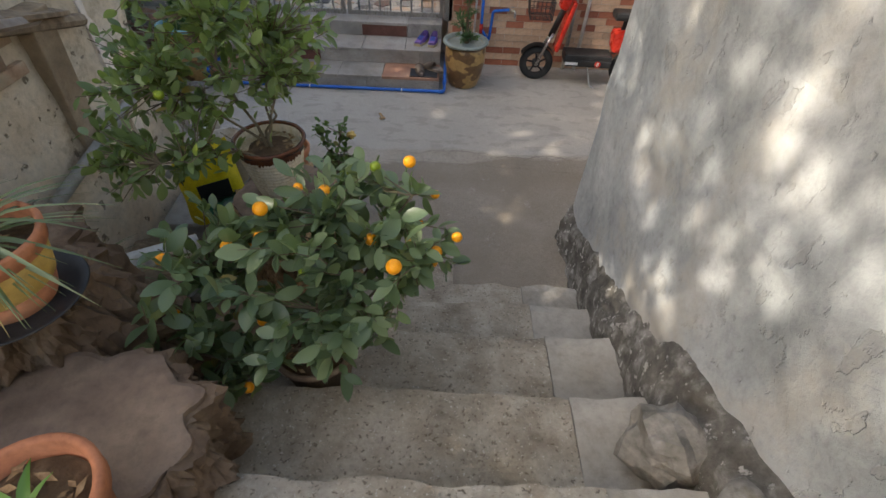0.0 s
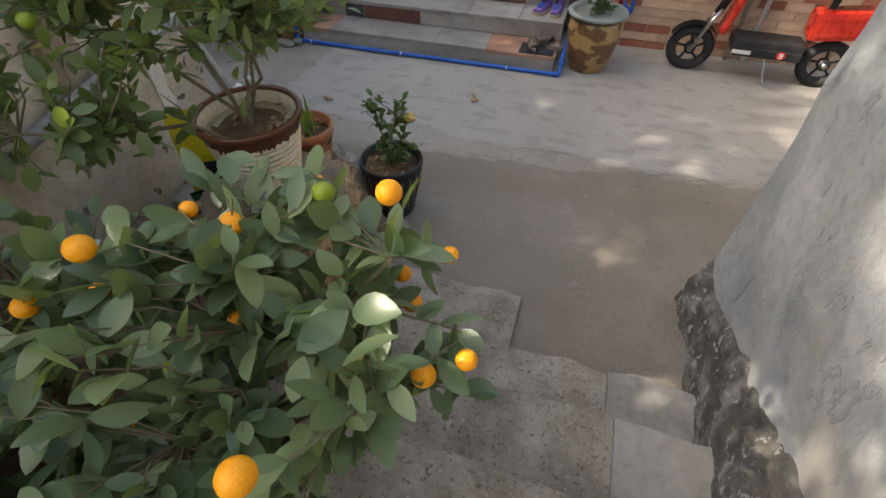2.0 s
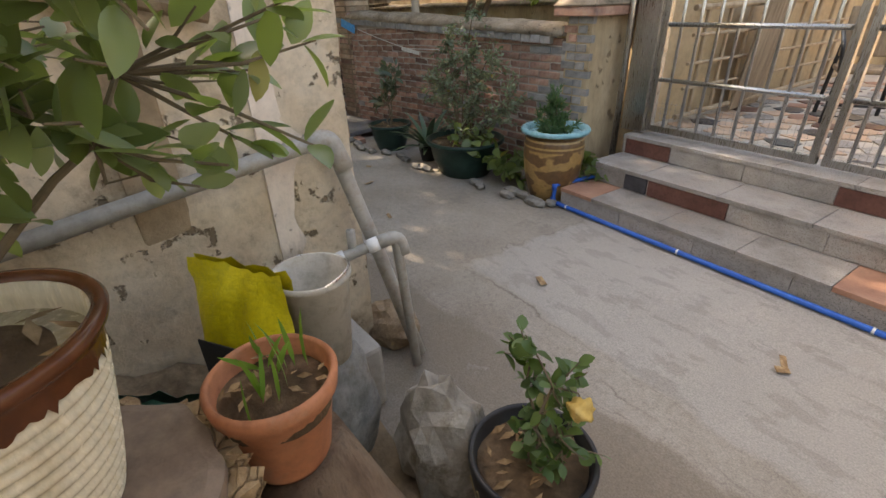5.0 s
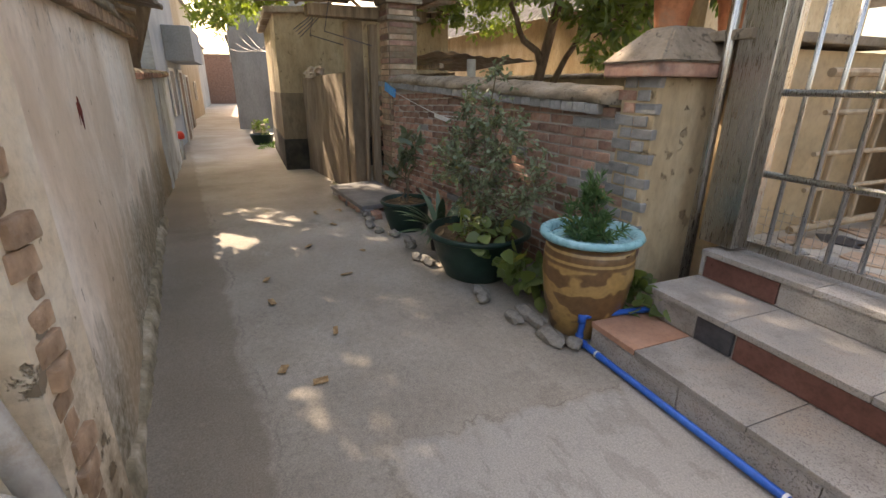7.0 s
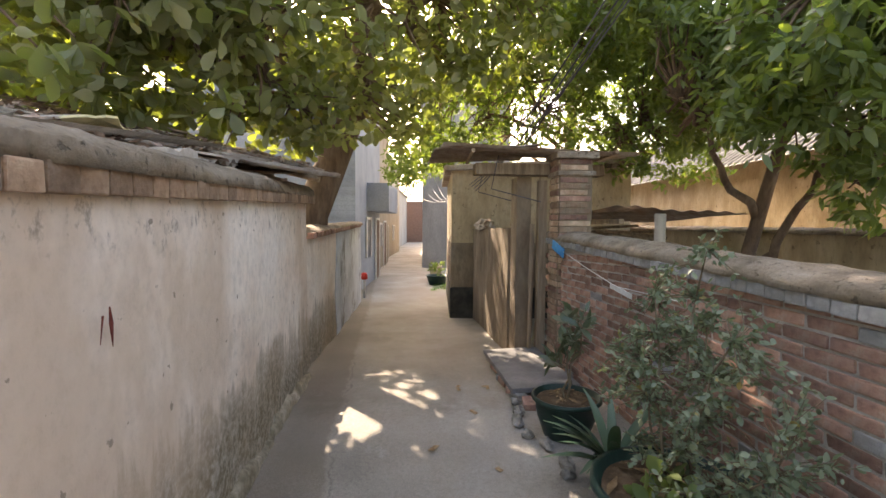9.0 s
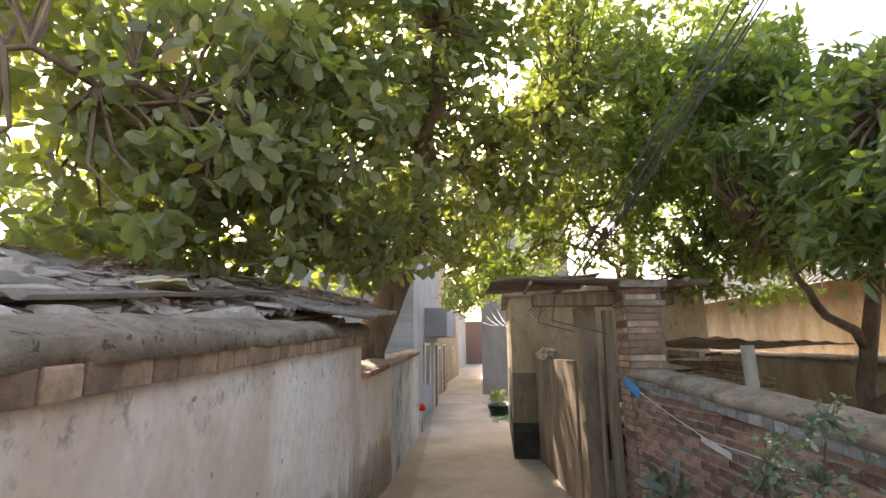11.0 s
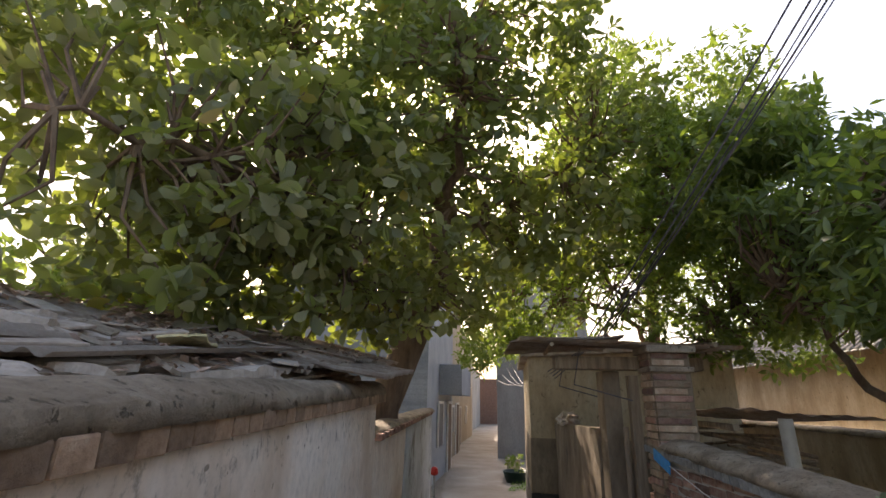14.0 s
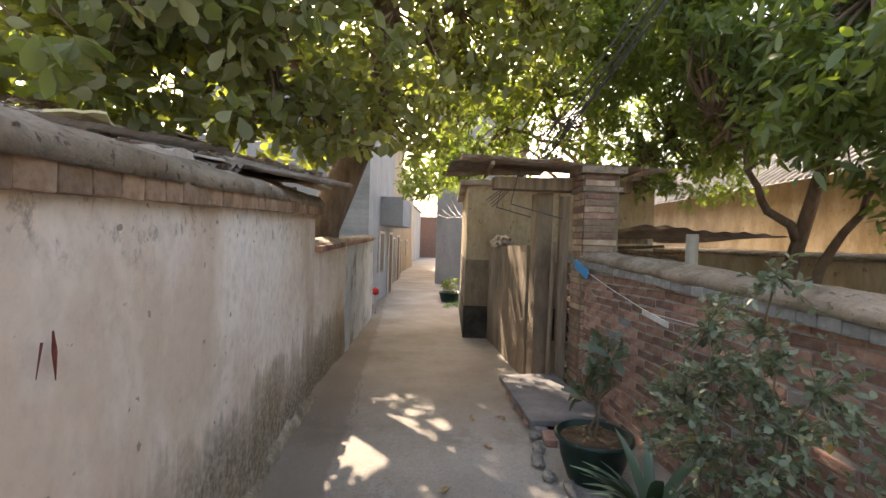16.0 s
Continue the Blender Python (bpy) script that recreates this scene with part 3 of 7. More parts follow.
M_STEEL = surface("brushed stainless steel", (0.4, 0.385, 0.36), (0.45, 0.435, 0.41), (0.5, 0.485, 0.46), 40, 1.2, 0.3, 0.015, metal=1.0, stretch=(5, 5, 0.3))
M_BLUEPIPE = surface("blue water pipe", (0.01, 0.075, 0.33), (0.015, 0.11, 0.45), (0.03, 0.16, 0.55), 30, 6, 0.4, 0.05)
M_GREYPIPE = surface("dusty grey plumbing pipe", (0.26, 0.24, 0.21), (0.37, 0.35, 0.31), (0.45, 0.43, 0.39), 30, 6, 0.55, 0.1, stain=(0.24, 0.18, 0.12), stain_scale=6)
M_PEACH = surface("peach facing tile", (0.44, 0.29, 0.19), (0.54, 0.37, 0.25), (0.6, 0.44, 0.31), 50, 5, 0.55, 0.1, vary=0.14)
M_REDTILE = surface("brick-red facing tile", (0.27, 0.095, 0.055), (0.34, 0.125, 0.075), (0.4, 0.17, 0.1), 50, 5, 0.55, 0.1, vary=0.2)
M_GROUT = surface("pale grout", (0.42, 0.36, 0.29), (0.5, 0.44, 0.36), (0.56, 0.5, 0.42), 50, 5, 0.9, 0.2)
M_CLAYPOT = surface("terracotta pot clay", (0.3, 0.11, 0.055), (0.42, 0.165, 0.08), (0.5, 0.22, 0.12), 40, 5, 0.7, 0.12, stain=(0.33, 0.2, 0.13), stain_scale=7)
M_SOIL = surface("dry potting soil with dead leaves", (0.055, 0.035, 0.02), (0.12, 0.075, 0.04), (0.24, 0.16, 0.095), 60, 12, 0.95, 1.0)
M_BLACK = surface("black plastic", (0.012, 0.012, 0.013), (0.022, 0.022, 0.023), (0.04, 0.04, 0.04), 30, 6, 0.45, 0.08)
M_RUBBER = surface("tyre rubber", (0.015, 0.015, 0.015), (0.028, 0.028, 0.028), (0.05, 0.048, 0.045), 30, 8, 0.8, 0.2)
M_RED = surface("red scooter paint", (0.36, 0.02, 0.012), (0.47, 0.03, 0.018), (0.55, 0.05, 0.03), 20, 5, 0.3, 0.02)
M_WHITE = surface("white plastic", (0.55, 0.54, 0.5), (0.68, 0.67, 0.64), (0.75, 0.74, 0.71), 30, 5, 0.5, 0.05)
M_PURPLE = surface("violet shoe cloth", (0.1, 0.05, 0.2), (0.16, 0.09, 0.3), (0.26, 0.16, 0.4), 60, 10, 0.8, 0.2)
M_SOLE = surface("worn tan rubber sole", (0.3, 0.24, 0.14), (0.42, 0.34, 0.2), (0.5, 0.42, 0.27), 60, 10, 0.7, 0.2)
M_SLIPPER = surface("grey-brown slipper foam", (0.13, 0.1, 0.08), (0.2, 0.16, 0.13), (0.28, 0.23, 0.19), 60, 10, 0.8, 0.2)
M_PINE = leaf_material("pine needle leaf", (0.04, 0.09, 0.04), (0.065, 0.14, 0.055), (0.1, 0.19, 0.075), (0.14, 0.28, 0.05), 0.5, 0.25)
M_YARDWALL = surface("sunlit yellow yard wall", (0.37, 0.26, 0.14), (0.47, 0.345, 0.205), (0.54, 0.415, 0.265), 16, 1.2, 0.9, 0.25)
M_TURQ = surface("turquoise glaze", (0.14, 0.33, 0.36), (0.2, 0.42, 0.46), (0.27, 0.5, 0.54), 30, 6, 0.3, 0.05)


def urn_glaze():
    """Ochre figures on a brown ground, between plain bands."""
    m, t, b = nodes_of("dragon urn glaze")
    v = coords(t)
    w = noise_tex(t, coords(t, 1.0, (1, 1, 1.4)), 5.2, 2.0, 0.45)
    fig = ramp(t, w, [(0.5, (0.16, 0.085, 0.035)), (0.53, (0.4, 0.245, 0.09))])
    sep = t.nodes.new("ShaderNodeSeparateXYZ")
    t.links.new(v, sep.inputs[0])
    band = add_node(t, "ShaderNodeMath")
    band.operation = "SINE"
    mul = add_node(t, "ShaderNodeMath")
    mul.operation, mul.inputs[1].default_value = "MULTIPLY", 130.0
    t.links.new(sep.outputs[2], mul.inputs[0])
    t.links.new(mul.outputs[0], band.inputs[0])
    stripes = ramp(t, band.outputs[0], [(0.45, (0.16, 0.085, 0.035)), (0.6, (0.42, 0.27, 0.11))])
    hi = ramp(t, sep.outputs[2], [(0.415, (0, 0, 0)), (0.425, (1, 1, 1))])
    c = blend(t, fig, stripes, hi)
    g = noise_tex(t, v, 30.0)
    t.links.new(blend(t, c, ramp(t, g, [(0.3, (0.75, 0.75, 0.75)), (0.7, (1.15, 1.15, 1.15))]), 1.0, "MULTIPLY"), b.inputs["Base Color"])
    b.inputs["Roughness"].default_value = 0.32
    return m


M_URN = urn_glaze()

# ---- house front ----
house_steps = tagged(base("house_steps", 0, 0, 0, 0, "three granite-tiled entrance steps with odd maroon tiles", "steps"), kind="structure")
SX0, SX1 = -3.49, -1.05
TREADS = [(5.49, 5.85, 0.15), (5.83, 6.22, 0.305), (6.2, 6.62, 0.46)]
for k, (y0, y1, z) in enumerate(TREADS):
    part("core", boxed((SX1 - SX0 - 0.04, y1 - y0, z + 0.08), ((SX0 + SX1) / 2, (y0 + y1) / 2 + 0.02, z / 2 - 0.07), bevel=0), M_MORTAR, house_steps)
    rs = random.Random(k)
    x, first = SX0, True
    while x < SX1 - 0.05:
        w = min(rs.uniform(0.44, 0.58), SX1 - x)
        if SX1 - x - w < 0.15:
            w = SX1 - x
        if k == 0 and first:
            w = 0.3
        terra = (k == 0 and (first or x > -1.8))
        part("tread_slab", boxed((w - 0.004, y1 - y0 - 0.004, 0.03), (x + w / 2, (y0 + y1) / 2 - 0.004, z - 0.0145), bevel=0.003), M_TERRA if terra else M_GRANITE, house_steps)
        x += w
        first = False
    odd = {0: [], 1: [(-3.17, 0.19, M_DARKTILE), (-2.97, 0.58, M_MAROON)], 2: [(-3.46, 0.4, M_MAROON), (-1.97, 0.52, M_MAROON)]}[k]
    x = SX0
    h = 0.12
    for ox, ow, om in odd + [(SX1, 0, None)]:
        while x < ox - 0.02:
            w = min(0.55, ox - x)
            part("riser_slab", boxed((w - 0.004, 0.018, h), (x + w / 2, y0 + 0.016, z - 0.03 - h / 2), bevel=0.002), M_GRANITE, house_steps)
            x += w
        if om:
            part("riser_tile", boxed((ow - 0.006, 0.02, h - 0.004), (ox + ow / 2, y0 + 0.014, z - 0.031 - h / 2), bevel=0.002), om, house_steps, "dark ceramic tile")
            x = ox + ow

# blue pipe round the steps
bluep = base("water_pipe", 0, 0, 0, 0, "bright blue plastic water pipe along the foot of the steps", "pipe")
part("pipe", tube(bend([(-3.45, 5.83, 0.175), (-3.53, 5.47, 0.165), (-3.53, 5.45, 0.025), (-0.99, 5.45, 0.025), (-0.99, 5.52, 0.14), (-0.99, 5.95, 0.2)], 0.022), 0.0165, 12), M_BLUEPIPE, bluep, smooth=True)
for at, d in (((-3.53, 5.46, 0.15), (0, 0, 1)), ((-3.53, 5.455, 0.04), (0, 0, 1)), ((-3.5, 5.45, 0.025), (1, 0, 0)), ((-1.02, 5.45, 0.025), (1, 0, 0)), ((-0.99, 5.5, 0.11), (0, 0.4, 0.9))):
    d = Vector(d).normalized() * 0.022
    part("coupling", tube([Vector(at) - d, Vector(at) + d], 0.021, 12), M_BLUEPIPE, bluep, smooth=True)
for x in (-3.38, -2.45, -1.45):
    part("clip", tube([(x - 0.006, 5.45, 0.025), (x + 0.006, 5.45, 0.025)], 0.0195, 10), M_WHITE, bluep)


# gate and column
col = base("gate_column", -3.505, 6.36, 0.3, 0, "brushed stainless steel gate column with rounded edge tube", "gate post")
part("casing", boxed((0.2, 0.16, 2.3), (0.02, 0, 1.33), bevel=0.004), M_STEEL, col)
part("edge_tube", tube([(-0.12, -0.09, -0.3), (-0.12, -0.09, 2.5)], 0.026, 14), M_STEEL, col, smooth=True)
for x in (-0.035, 0.075):
    part("seam", boxed((0.003, 0.003, 2.28), (x, -0.082, 1.33), bevel=0), M_STEEL, col)
col2 = base("gate_column", -0.985, 6.36, 0.3, 0, "brushed stainless steel gate column beside tiled wall", "gate post")
part("casing", boxed((0.1, 0.16, 2.3), (0, 0, 1.33), bevel=0.004), M_STEEL, col2)


def gate_leaf(x0, x1, label):
    g = base("gate_leaf", x0, 6.35, 0.49, 0, label, "gate")
    g["group"] = "entrance gate leaves"
    w = x1 - x0
    part("bottom_rail", boxed((w, 0.045, 0.05), (w / 2, 0, 0.025), bevel=0.003), M_STEEL, g)
    part("top_rail", boxed((w, 0.045, 0.05), (w / 2, 0, 1.55), bevel=0.003), M_STEEL, g)
    for x in (0.022, w - 0.022):
        part("stile", boxed((0.044, 0.05, 1.55), (x, 0, 0.78), bevel=0.003), M_STEEL, g)
    for z in (0.4, 0.79):
        part("rail", tube([(0.04, 0, z), (w - 0.04, 0, z)], 0.017, 12), M_STEEL, g, smooth=True)
    n = 8
    for k in range(n):
        x = 0.044 + (w - 0.088) * (k + 0.7) / (n + 0.4)
        part("bar", tube([(x, 0, 0.04), (x, 0, 1.54)], 0.0115, 10), M_STEEL, g, smooth=True)
    bm = bmesh.new()
    for k in range(int(w / 0.04)):
        tube([(0.04 + 0.04 * k, 0.028, 0.05), (0.04 + 0.04 * k, 0.028, 0.24)], 0.0012, 4, bm)
    for k in range(5):
        tube([(0.03, 0.028, 0.06 + 0.04 * k), (w - 0.03, 0.028, 0.06 + 0.04 * k)], 0.0012, 4, bm)
    part("wire_mesh", bm, M_STEEL, g)
    return g


gate_leaf(-3.385, -2.165, "stainless steel barred gate leaf, closed, beside the steel column")
gate_leaf(-2.135, -1.04, "stainless steel barred gate leaf, closed, by the tiled wall")

# yard behind the gate
yf = obj("yard_floor", boxed((5.0, 6.0, 0.44), (-1.4, 9.6, 0.22), bevel=0), M_GROUT)
tagged(yf, "sunlit yard floor of broken coloured tiles", "floor", kind="structure")
M_CRAZY = [M_TERRA, M_DARKTILE, M_PEACH, M_GRANITE, M_PEACH, M_MAROON, M_GRANITE, M_PEACH]
rs = random.Random(5)
for i in range(13):
    for j in range(16):
        x, y = -3.35 + 0.26 * i + rs.uniform(-0.03, 0.03), 6.66 + 0.26 * j + rs.uniform(-0.03, 0.03)
        if x > -0.1:
            continue
        n = rs.choice((4, 5, 5, 6))
        a0 = rs.uniform(0, 6)
        bm = bmesh.new()
        ring = [(x + 0.145 * rs.uniform(0.75, 1.05) * math.cos(a0 + 2 * math.pi * k / n), y + 0.145 * rs.uniform(0.75, 1.05) * math.sin(a0 + 2 * math.pi * k / n)) for k in range(n)]
        hi, lo = [bm.verts.new((*p, 0.449)) for p in ring], [bm.verts.new((*p, 0.43)) for p in ring]
        bm.faces.new(hi)
        for k in range(n):
            bm.faces.new((hi[k], hi[(k + 1) % n], lo[(k + 1) % n], lo[k]))
        part("broken_tile", bm, rs.choice(M_CRAZY), yf)
yw = relief_wall("wall_yard_west", (-3.6, 12.6), (-3.6, 6.5), -0.1, 1.5, 0.2, M_YARDWALL, 0.3, 0.01)
tagged(yw, "yellow plastered yard wall with green stains", "wall", kind="structure")
yn = relief_wall("wall_yard_north", (1.1, 12.6), (-3.8, 12.6), -0.1, 3.2, 0.2, M_YARDWALL, 0.3, 0.01)
tagged(yn, "yellow plastered wall closing the yard", "wall", kind="structure")
M_YARDWOOD = surface("pale brown timber", (0.26, 0.18, 0.11), (0.38, 0.28, 0.18), (0.48, 0.37, 0.25), 30, 3, 0.8, 0.3, stretch=(5, 5, 1))
lad = base("ladder", -3.42, 7.6, 0.46, 0, "pale timber ladder lying on its side along the yard wall", "ladder")
for z in (0.06, 0.92):
    part("rail", tube([(0, -0.8, z), (0.02, 2.6, z + 0.04)], 0.024, 8), M_YARDWOOD, lad)
for k in range(9):
    part("rung", tube([(0, -0.6 + 0.36 * k, 0.06), (0, -0.6 + 0.36 * k, 0.94)], 0.018, 8), M_YARDWOOD, lad)
for z in (0.3, 0.5, 0.72):
    part("crossbar", tube([(0.02, -0.8, z), (0.03, 2.4, z)], 0.014, 8), M_YARDWOOD, lad)
board = base("board", -3.36, 8.0, 0.46, 3, "weathered plywood board leaning on the yard wall", "board")
part("panel", boxed((0.02, 0.62, 0.95), (0, 0, 0.48), (0, 6, 0), 0.004), M_WOOD, board)


def wicker_chair():
    c = base("chair", -2.55, 8.1, 0.45, 25, "dark woven rattan armchair standing in the yard", "chair")
    part("seat", boxed((0.44, 0.42, 0.04), (0, 0, 0.42), bevel=0.015), M_WOOD, c, "woven seat")
    part("backrest", boxed((0.42, 0.03, 0.4), (0, 0.22, 0.7), (-12, 0, 0), 0.012), M_WOOD, c)
    for x in (-0.2, 0.2):
        part("leg", tube([(x, -0.18, 0.42), (x * 1.15, -0.24, 0)], 0.017, 8), M_BLACK, c)
        part("leg", tube([(x, 0.2, 0.6), (x * 1.15, 0.27, 0)], 0.017, 8), M_BLACK, c)
        part("armrest", tube(bend([(x * 1.05, -0.18, 0.42), (x * 1.25, -0.2, 0.64), (x * 1.1, 0.24, 0.7)], 0.06), 0.016, 8), M_BLACK, c)
    part("stretcher", tube([(-0.22, -0.2, 0.15), (0.22, -0.2, 0.15)], 0.011, 8), M_BLACK, c)


wicker_chair()
tb = base("table", -1.05, 7.35, 0.45, 10, "small red-brown wooden table in the yard", "table")
part("tabletop", boxed((0.7, 0.5, 0.03), (0, 0, 0.46)), M_GRANITE, tb)
part("apron", boxed((0.6, 0.42, 0.14), (0, 0, 0.375)), M_MAROON, tb)
for x in (-0.29, 0.29):
    for y in (-0.19, 0.19):
        part("leg", boxed((0.06, 0.06, 0.45), (x, y, 0.225)), M_MAROON, tb)
M_BAG = surface("crumpled white plastic bag", (0.5, 0.5, 0.48), (0.66, 0.66, 0.64), (0.75, 0.75, 0.73), 14, 6, 0.5, 0.7)
M_GREENBAG = surface("crumpled green plastic bag", (0.03, 0.22, 0.13), (0.05, 0.32, 0.2), (0.12, 0.42, 0.3), 14, 6, 0.45, 0.7)


def crumple(r, squash, amp, seed, sub=3):
    bm = bmesh.new()
    bmesh.ops.create_icosphere(bm, subdivisions=sub, radius=1.0)
    for v in bm.verts:
        k = 1 + amp * noise.fractal(v.co * 1.8 + Vector((seed, seed, 0)), 0.7, 2.0, 4)
        v.co = Vector((v.co.x * r[0] * k, v.co.y * r[1] * k, max(-squash, v.co.z) * r[2] * k))
    return bm


for nm, m, x, y, r, lb in (("plastic_bag", M_BAG, -1.1, 7.3, (0.2, 0.16, 0.12), "crumpled white plastic bag on the table"), ("plastic_bag", M_GREENBAG, -0.86, 7.38, (0.14, 0.12, 0.16), "crumpled green plastic bag on the table")):
    b_ = obj(nm, crumple(r, 0.6, 0.35, x), m, smooth=True)
    b_.location = (x, y, 0.925 + 0.6 * r[2])
    tagged(b_, lb, "bag")
tub = base("bucket", -2.0, 9.6, 0.45, 0, "white plastic bucket in the yard", "bucket")
part("body", turned([(0.15, 0), (0.19, 0.3), (0.2, 0.3), (0.19, 0.29), (0.145, 0.02)]), M_WHITE, tub, smooth=True)

# tiled wall of the house
hw = obj("wall_house", boxed((4.6, 0.3, 3.6), (1.37, 6.43, 1.7), bevel=0), M_GROUT)
tagged(hw, "house wall faced with peach and brick-red tiles", "wall", kind="structure")
rs = random.Random(2)
tile_meshes = {}
for row in range(17):
    for colk in range(14):
        x = -0.93 + 0.205 * colk - (0.1 if row % 2 else 0)
        w = 0.2
        x0 = max(x, -0.93)
        w = x + 0.2 - x0
        if w < 0.03 or x > 1.6:
            continue
        red = rs.random() < 0.3
        key = (round(w, 3), red)
        if key not in tile_meshes:
            t_ = part("wall_tile", boxed((w, 0.012, 0.068), bevel=0.002), M_REDTILE if red else M_PEACH, hw)
            tile_meshes[key] = t_.data
        else:
            t_ = new("wall_tile", tile_meshes[key])
            t_.parent = hw
        t_.location = (x0 + w / 2, 6.277, 0.036 + 0.073 * row)
jamb = obj("trim", boxed((0.05, 0.32, 3.4), (-0.955, 6.44, 1.8), bevel=0.003), M_PEACH)
tagged(jamb, "pale corner trim of the tiled house wall", "trim", kind="structure")


def needle_shrub(thing, x, y, z, clumps, seed, size=0.05):
    rng = np.random.default_rng(seed)
    P, D = [], []
    bm = bmesh.new()
    for cx, cy, cz, r in clumps:
        tube([(x, y, z), (x + cx * 0.6, y + cy * 0.6, z + cz * 0.6), (x + cx, y + cy, z + cz)], [0.014, 0.009, 0.004], 6, bm)
        for k in range(9):
            o = rng.normal(0, 1, 3)
            o = o / np.linalg.norm(o) * r * rng.uniform(0.4, 1)
            tip = np.array([x + cx, y + cy, z + cz]) + o
            ax = o / (np.linalg.norm(o) + 1e-6) + np.array([0, 0, 0.7])
            for q in range(36):
                v = rng.normal(0, 1, 3)
                P.append(tip + ax * rng.uniform(-0.05, 0.03))
                D.append(ax * 0.9 + v * 0.75)
    part("branch", bm, M_BARK, thing)
    leaf_cloud("foliage", P, D, size, 0.17, M_PINE, thing, seed, 0.0, 0.1)


def dragon_urn(x, y, rim, r, h, label, seed):
    u = base("urn", x, y, 0.0, 0, label, "planter")
    s = r
    body = [(s * 0.66, 0), (s * 0.7, 0.01), (s * 0.88, h * 0.3), (s * 0.97, h * 0.6), (s * 0.96, h * 0.8), (s * 0.9, h * 0.93)]
    part("body", turned(body + [(s * 0.86, h * 0.93), (s * 0.8, h * 0.6)], 48), M_URN, u, smooth=True)
    part("rim", turned([(s * 0.9, h * 0.925), (s * 1.06, h * 0.94), (s * 1.1, h * 0.965), (s * 1.06, h), (s * 0.95, h), (s * 0.87, h * 0.98), (s * 0.85, h * 0.8)], 48), rim, u, "glazed rim", smooth=True)
    part("soil", turned([(s * 0.86, h * 0.84), (s * 0.87, h * 0.86), (s * 0.4, h * 0.9)], 32, wob=0.1), M_SOIL, u, smooth=True)
    return u


M_GREYRIM = surface("grey-green glazed rim", (0.17, 0.19, 0.17), (0.24, 0.27, 0.24), (0.3, 0.33, 0.3), 30, 6, 0.35, 0.05)
u1 = dragon_urn(-0.78, 5.74, M_GREYRIM, 0.225, 0.48, "brown glazed dragon urn with a small yew beside the steps", 1)
needle_shrub(u1, 0, 0, 0.42, [(0, 0, 0.12, 0.09), (-0.05, 0.02, 0.22, 0.08), (0.02, 0, 0.33, 0.07), (0.0, 0.03, 0.44, 0.06), (0.06, 0, 0.1, 0.08), (0.01, -0.02, 0.54, 0.045)], 4, 0.045)
u2 = dragon_urn(-3.7, 5.6, M_TURQ, 0.25, 0.575, "brown dragon urn with turquoise rim and dwarf pine", 2)
needle_shrub(u2, 0, 0, 0.495, [(0, 0, 0.12, 0.09), (-0.06, 0.02, 0.2, 0.08), (-0.03, 0.03, 0.28, 0.06), (0.09, 0, 0.1, 0.08), (0.05, -0.08, 0.06, 0.07), (-0.08, -0.04, 0.08, 0.07)], 5, 0.055)


# shoes
def sneaker(x, y, z, rz, label):
    s = base("shoe", x, y, z, rz, label, "shoe", "pair of violet sneakers")
    n = 14
    sole, top = bmesh.new(), bmesh.new()
    prof = [(t, 0.03 + 0.016 * math.sin(math.pi * min(1, t * 1.15)) + (0.008 if t > 0.5 else 0)) for t in [k / n for k in range(n + 1)]]
    for bm, z0, z1, gro in ((sole, 0, 0.028, 1.08), (top, 0.028, 0.09, 1.0)):
        lo, hi = [], []
        outline = [(-0.12 + 0.24 * t, w * gro) for t, w in prof]
        ring = outline + [(a, -b) for a, b in outline[::-1]]
        for a, b in ring:
            lo.append(bm.verts.new((b, a, z0)))
            t = (a + 0.12) / 0.24
            hh = z1 if z1 < 0.05 else 0.05 + 0.05 * max(0.0, 1 - t * 1.25)
            hi.append(bm.verts.new((b * (1 if z1 < 0.05 else 0.78), a, hh)))
        m = len(ring)
        for k in range(m):
            bm.faces.new((lo[k], lo[(k + 1) % m], hi[(k + 1) % m], hi[k]))
        bm.faces.new(lo)
        if z1 < 0.05:
            bm.faces.new(hi)
        else:
            for k in range(6, n):
                bm.faces.new((hi[k], hi[k + 1], hi[m - 2 - k], hi[m - 1 - k]))
    part("sole", sole, M_SOLE, s)
    part("upper", top, M_PURPLE, s)
    part("insole", boxed((0.055, 0.13, 0.01), (0, -0.05, 0.034), bevel=0.004), M_SOIL, s)
    for k in range(4):
        part("lace", tube([(-0.025, 0.005 + 0.018 * k, 0.074 - 0.006 * k), (0, 0.008 + 0.018 * k, 0.082 - 0.006 * k), (0.025, 0.012 + 0.018 * k, 0.074 - 0.006 * k)], 0.004, 6), M_BLUEPIPE, s)


sneaker(-1.27, 6.06, 0.305, 158, "violet sneaker with tan sole, worn, on the step")
sneaker(-1.14, 6.05, 0.305, 172, "violet sneaker with tan sole, heel to the wall")
mat_ = obj("doormat", boxed((0.3, 0.2, 0.012), (-1.22, 5.6, 0.156), bevel=0.003), M_BLACK)
tagged(mat_, "thin black rubber mat on the lowest step", "mat")


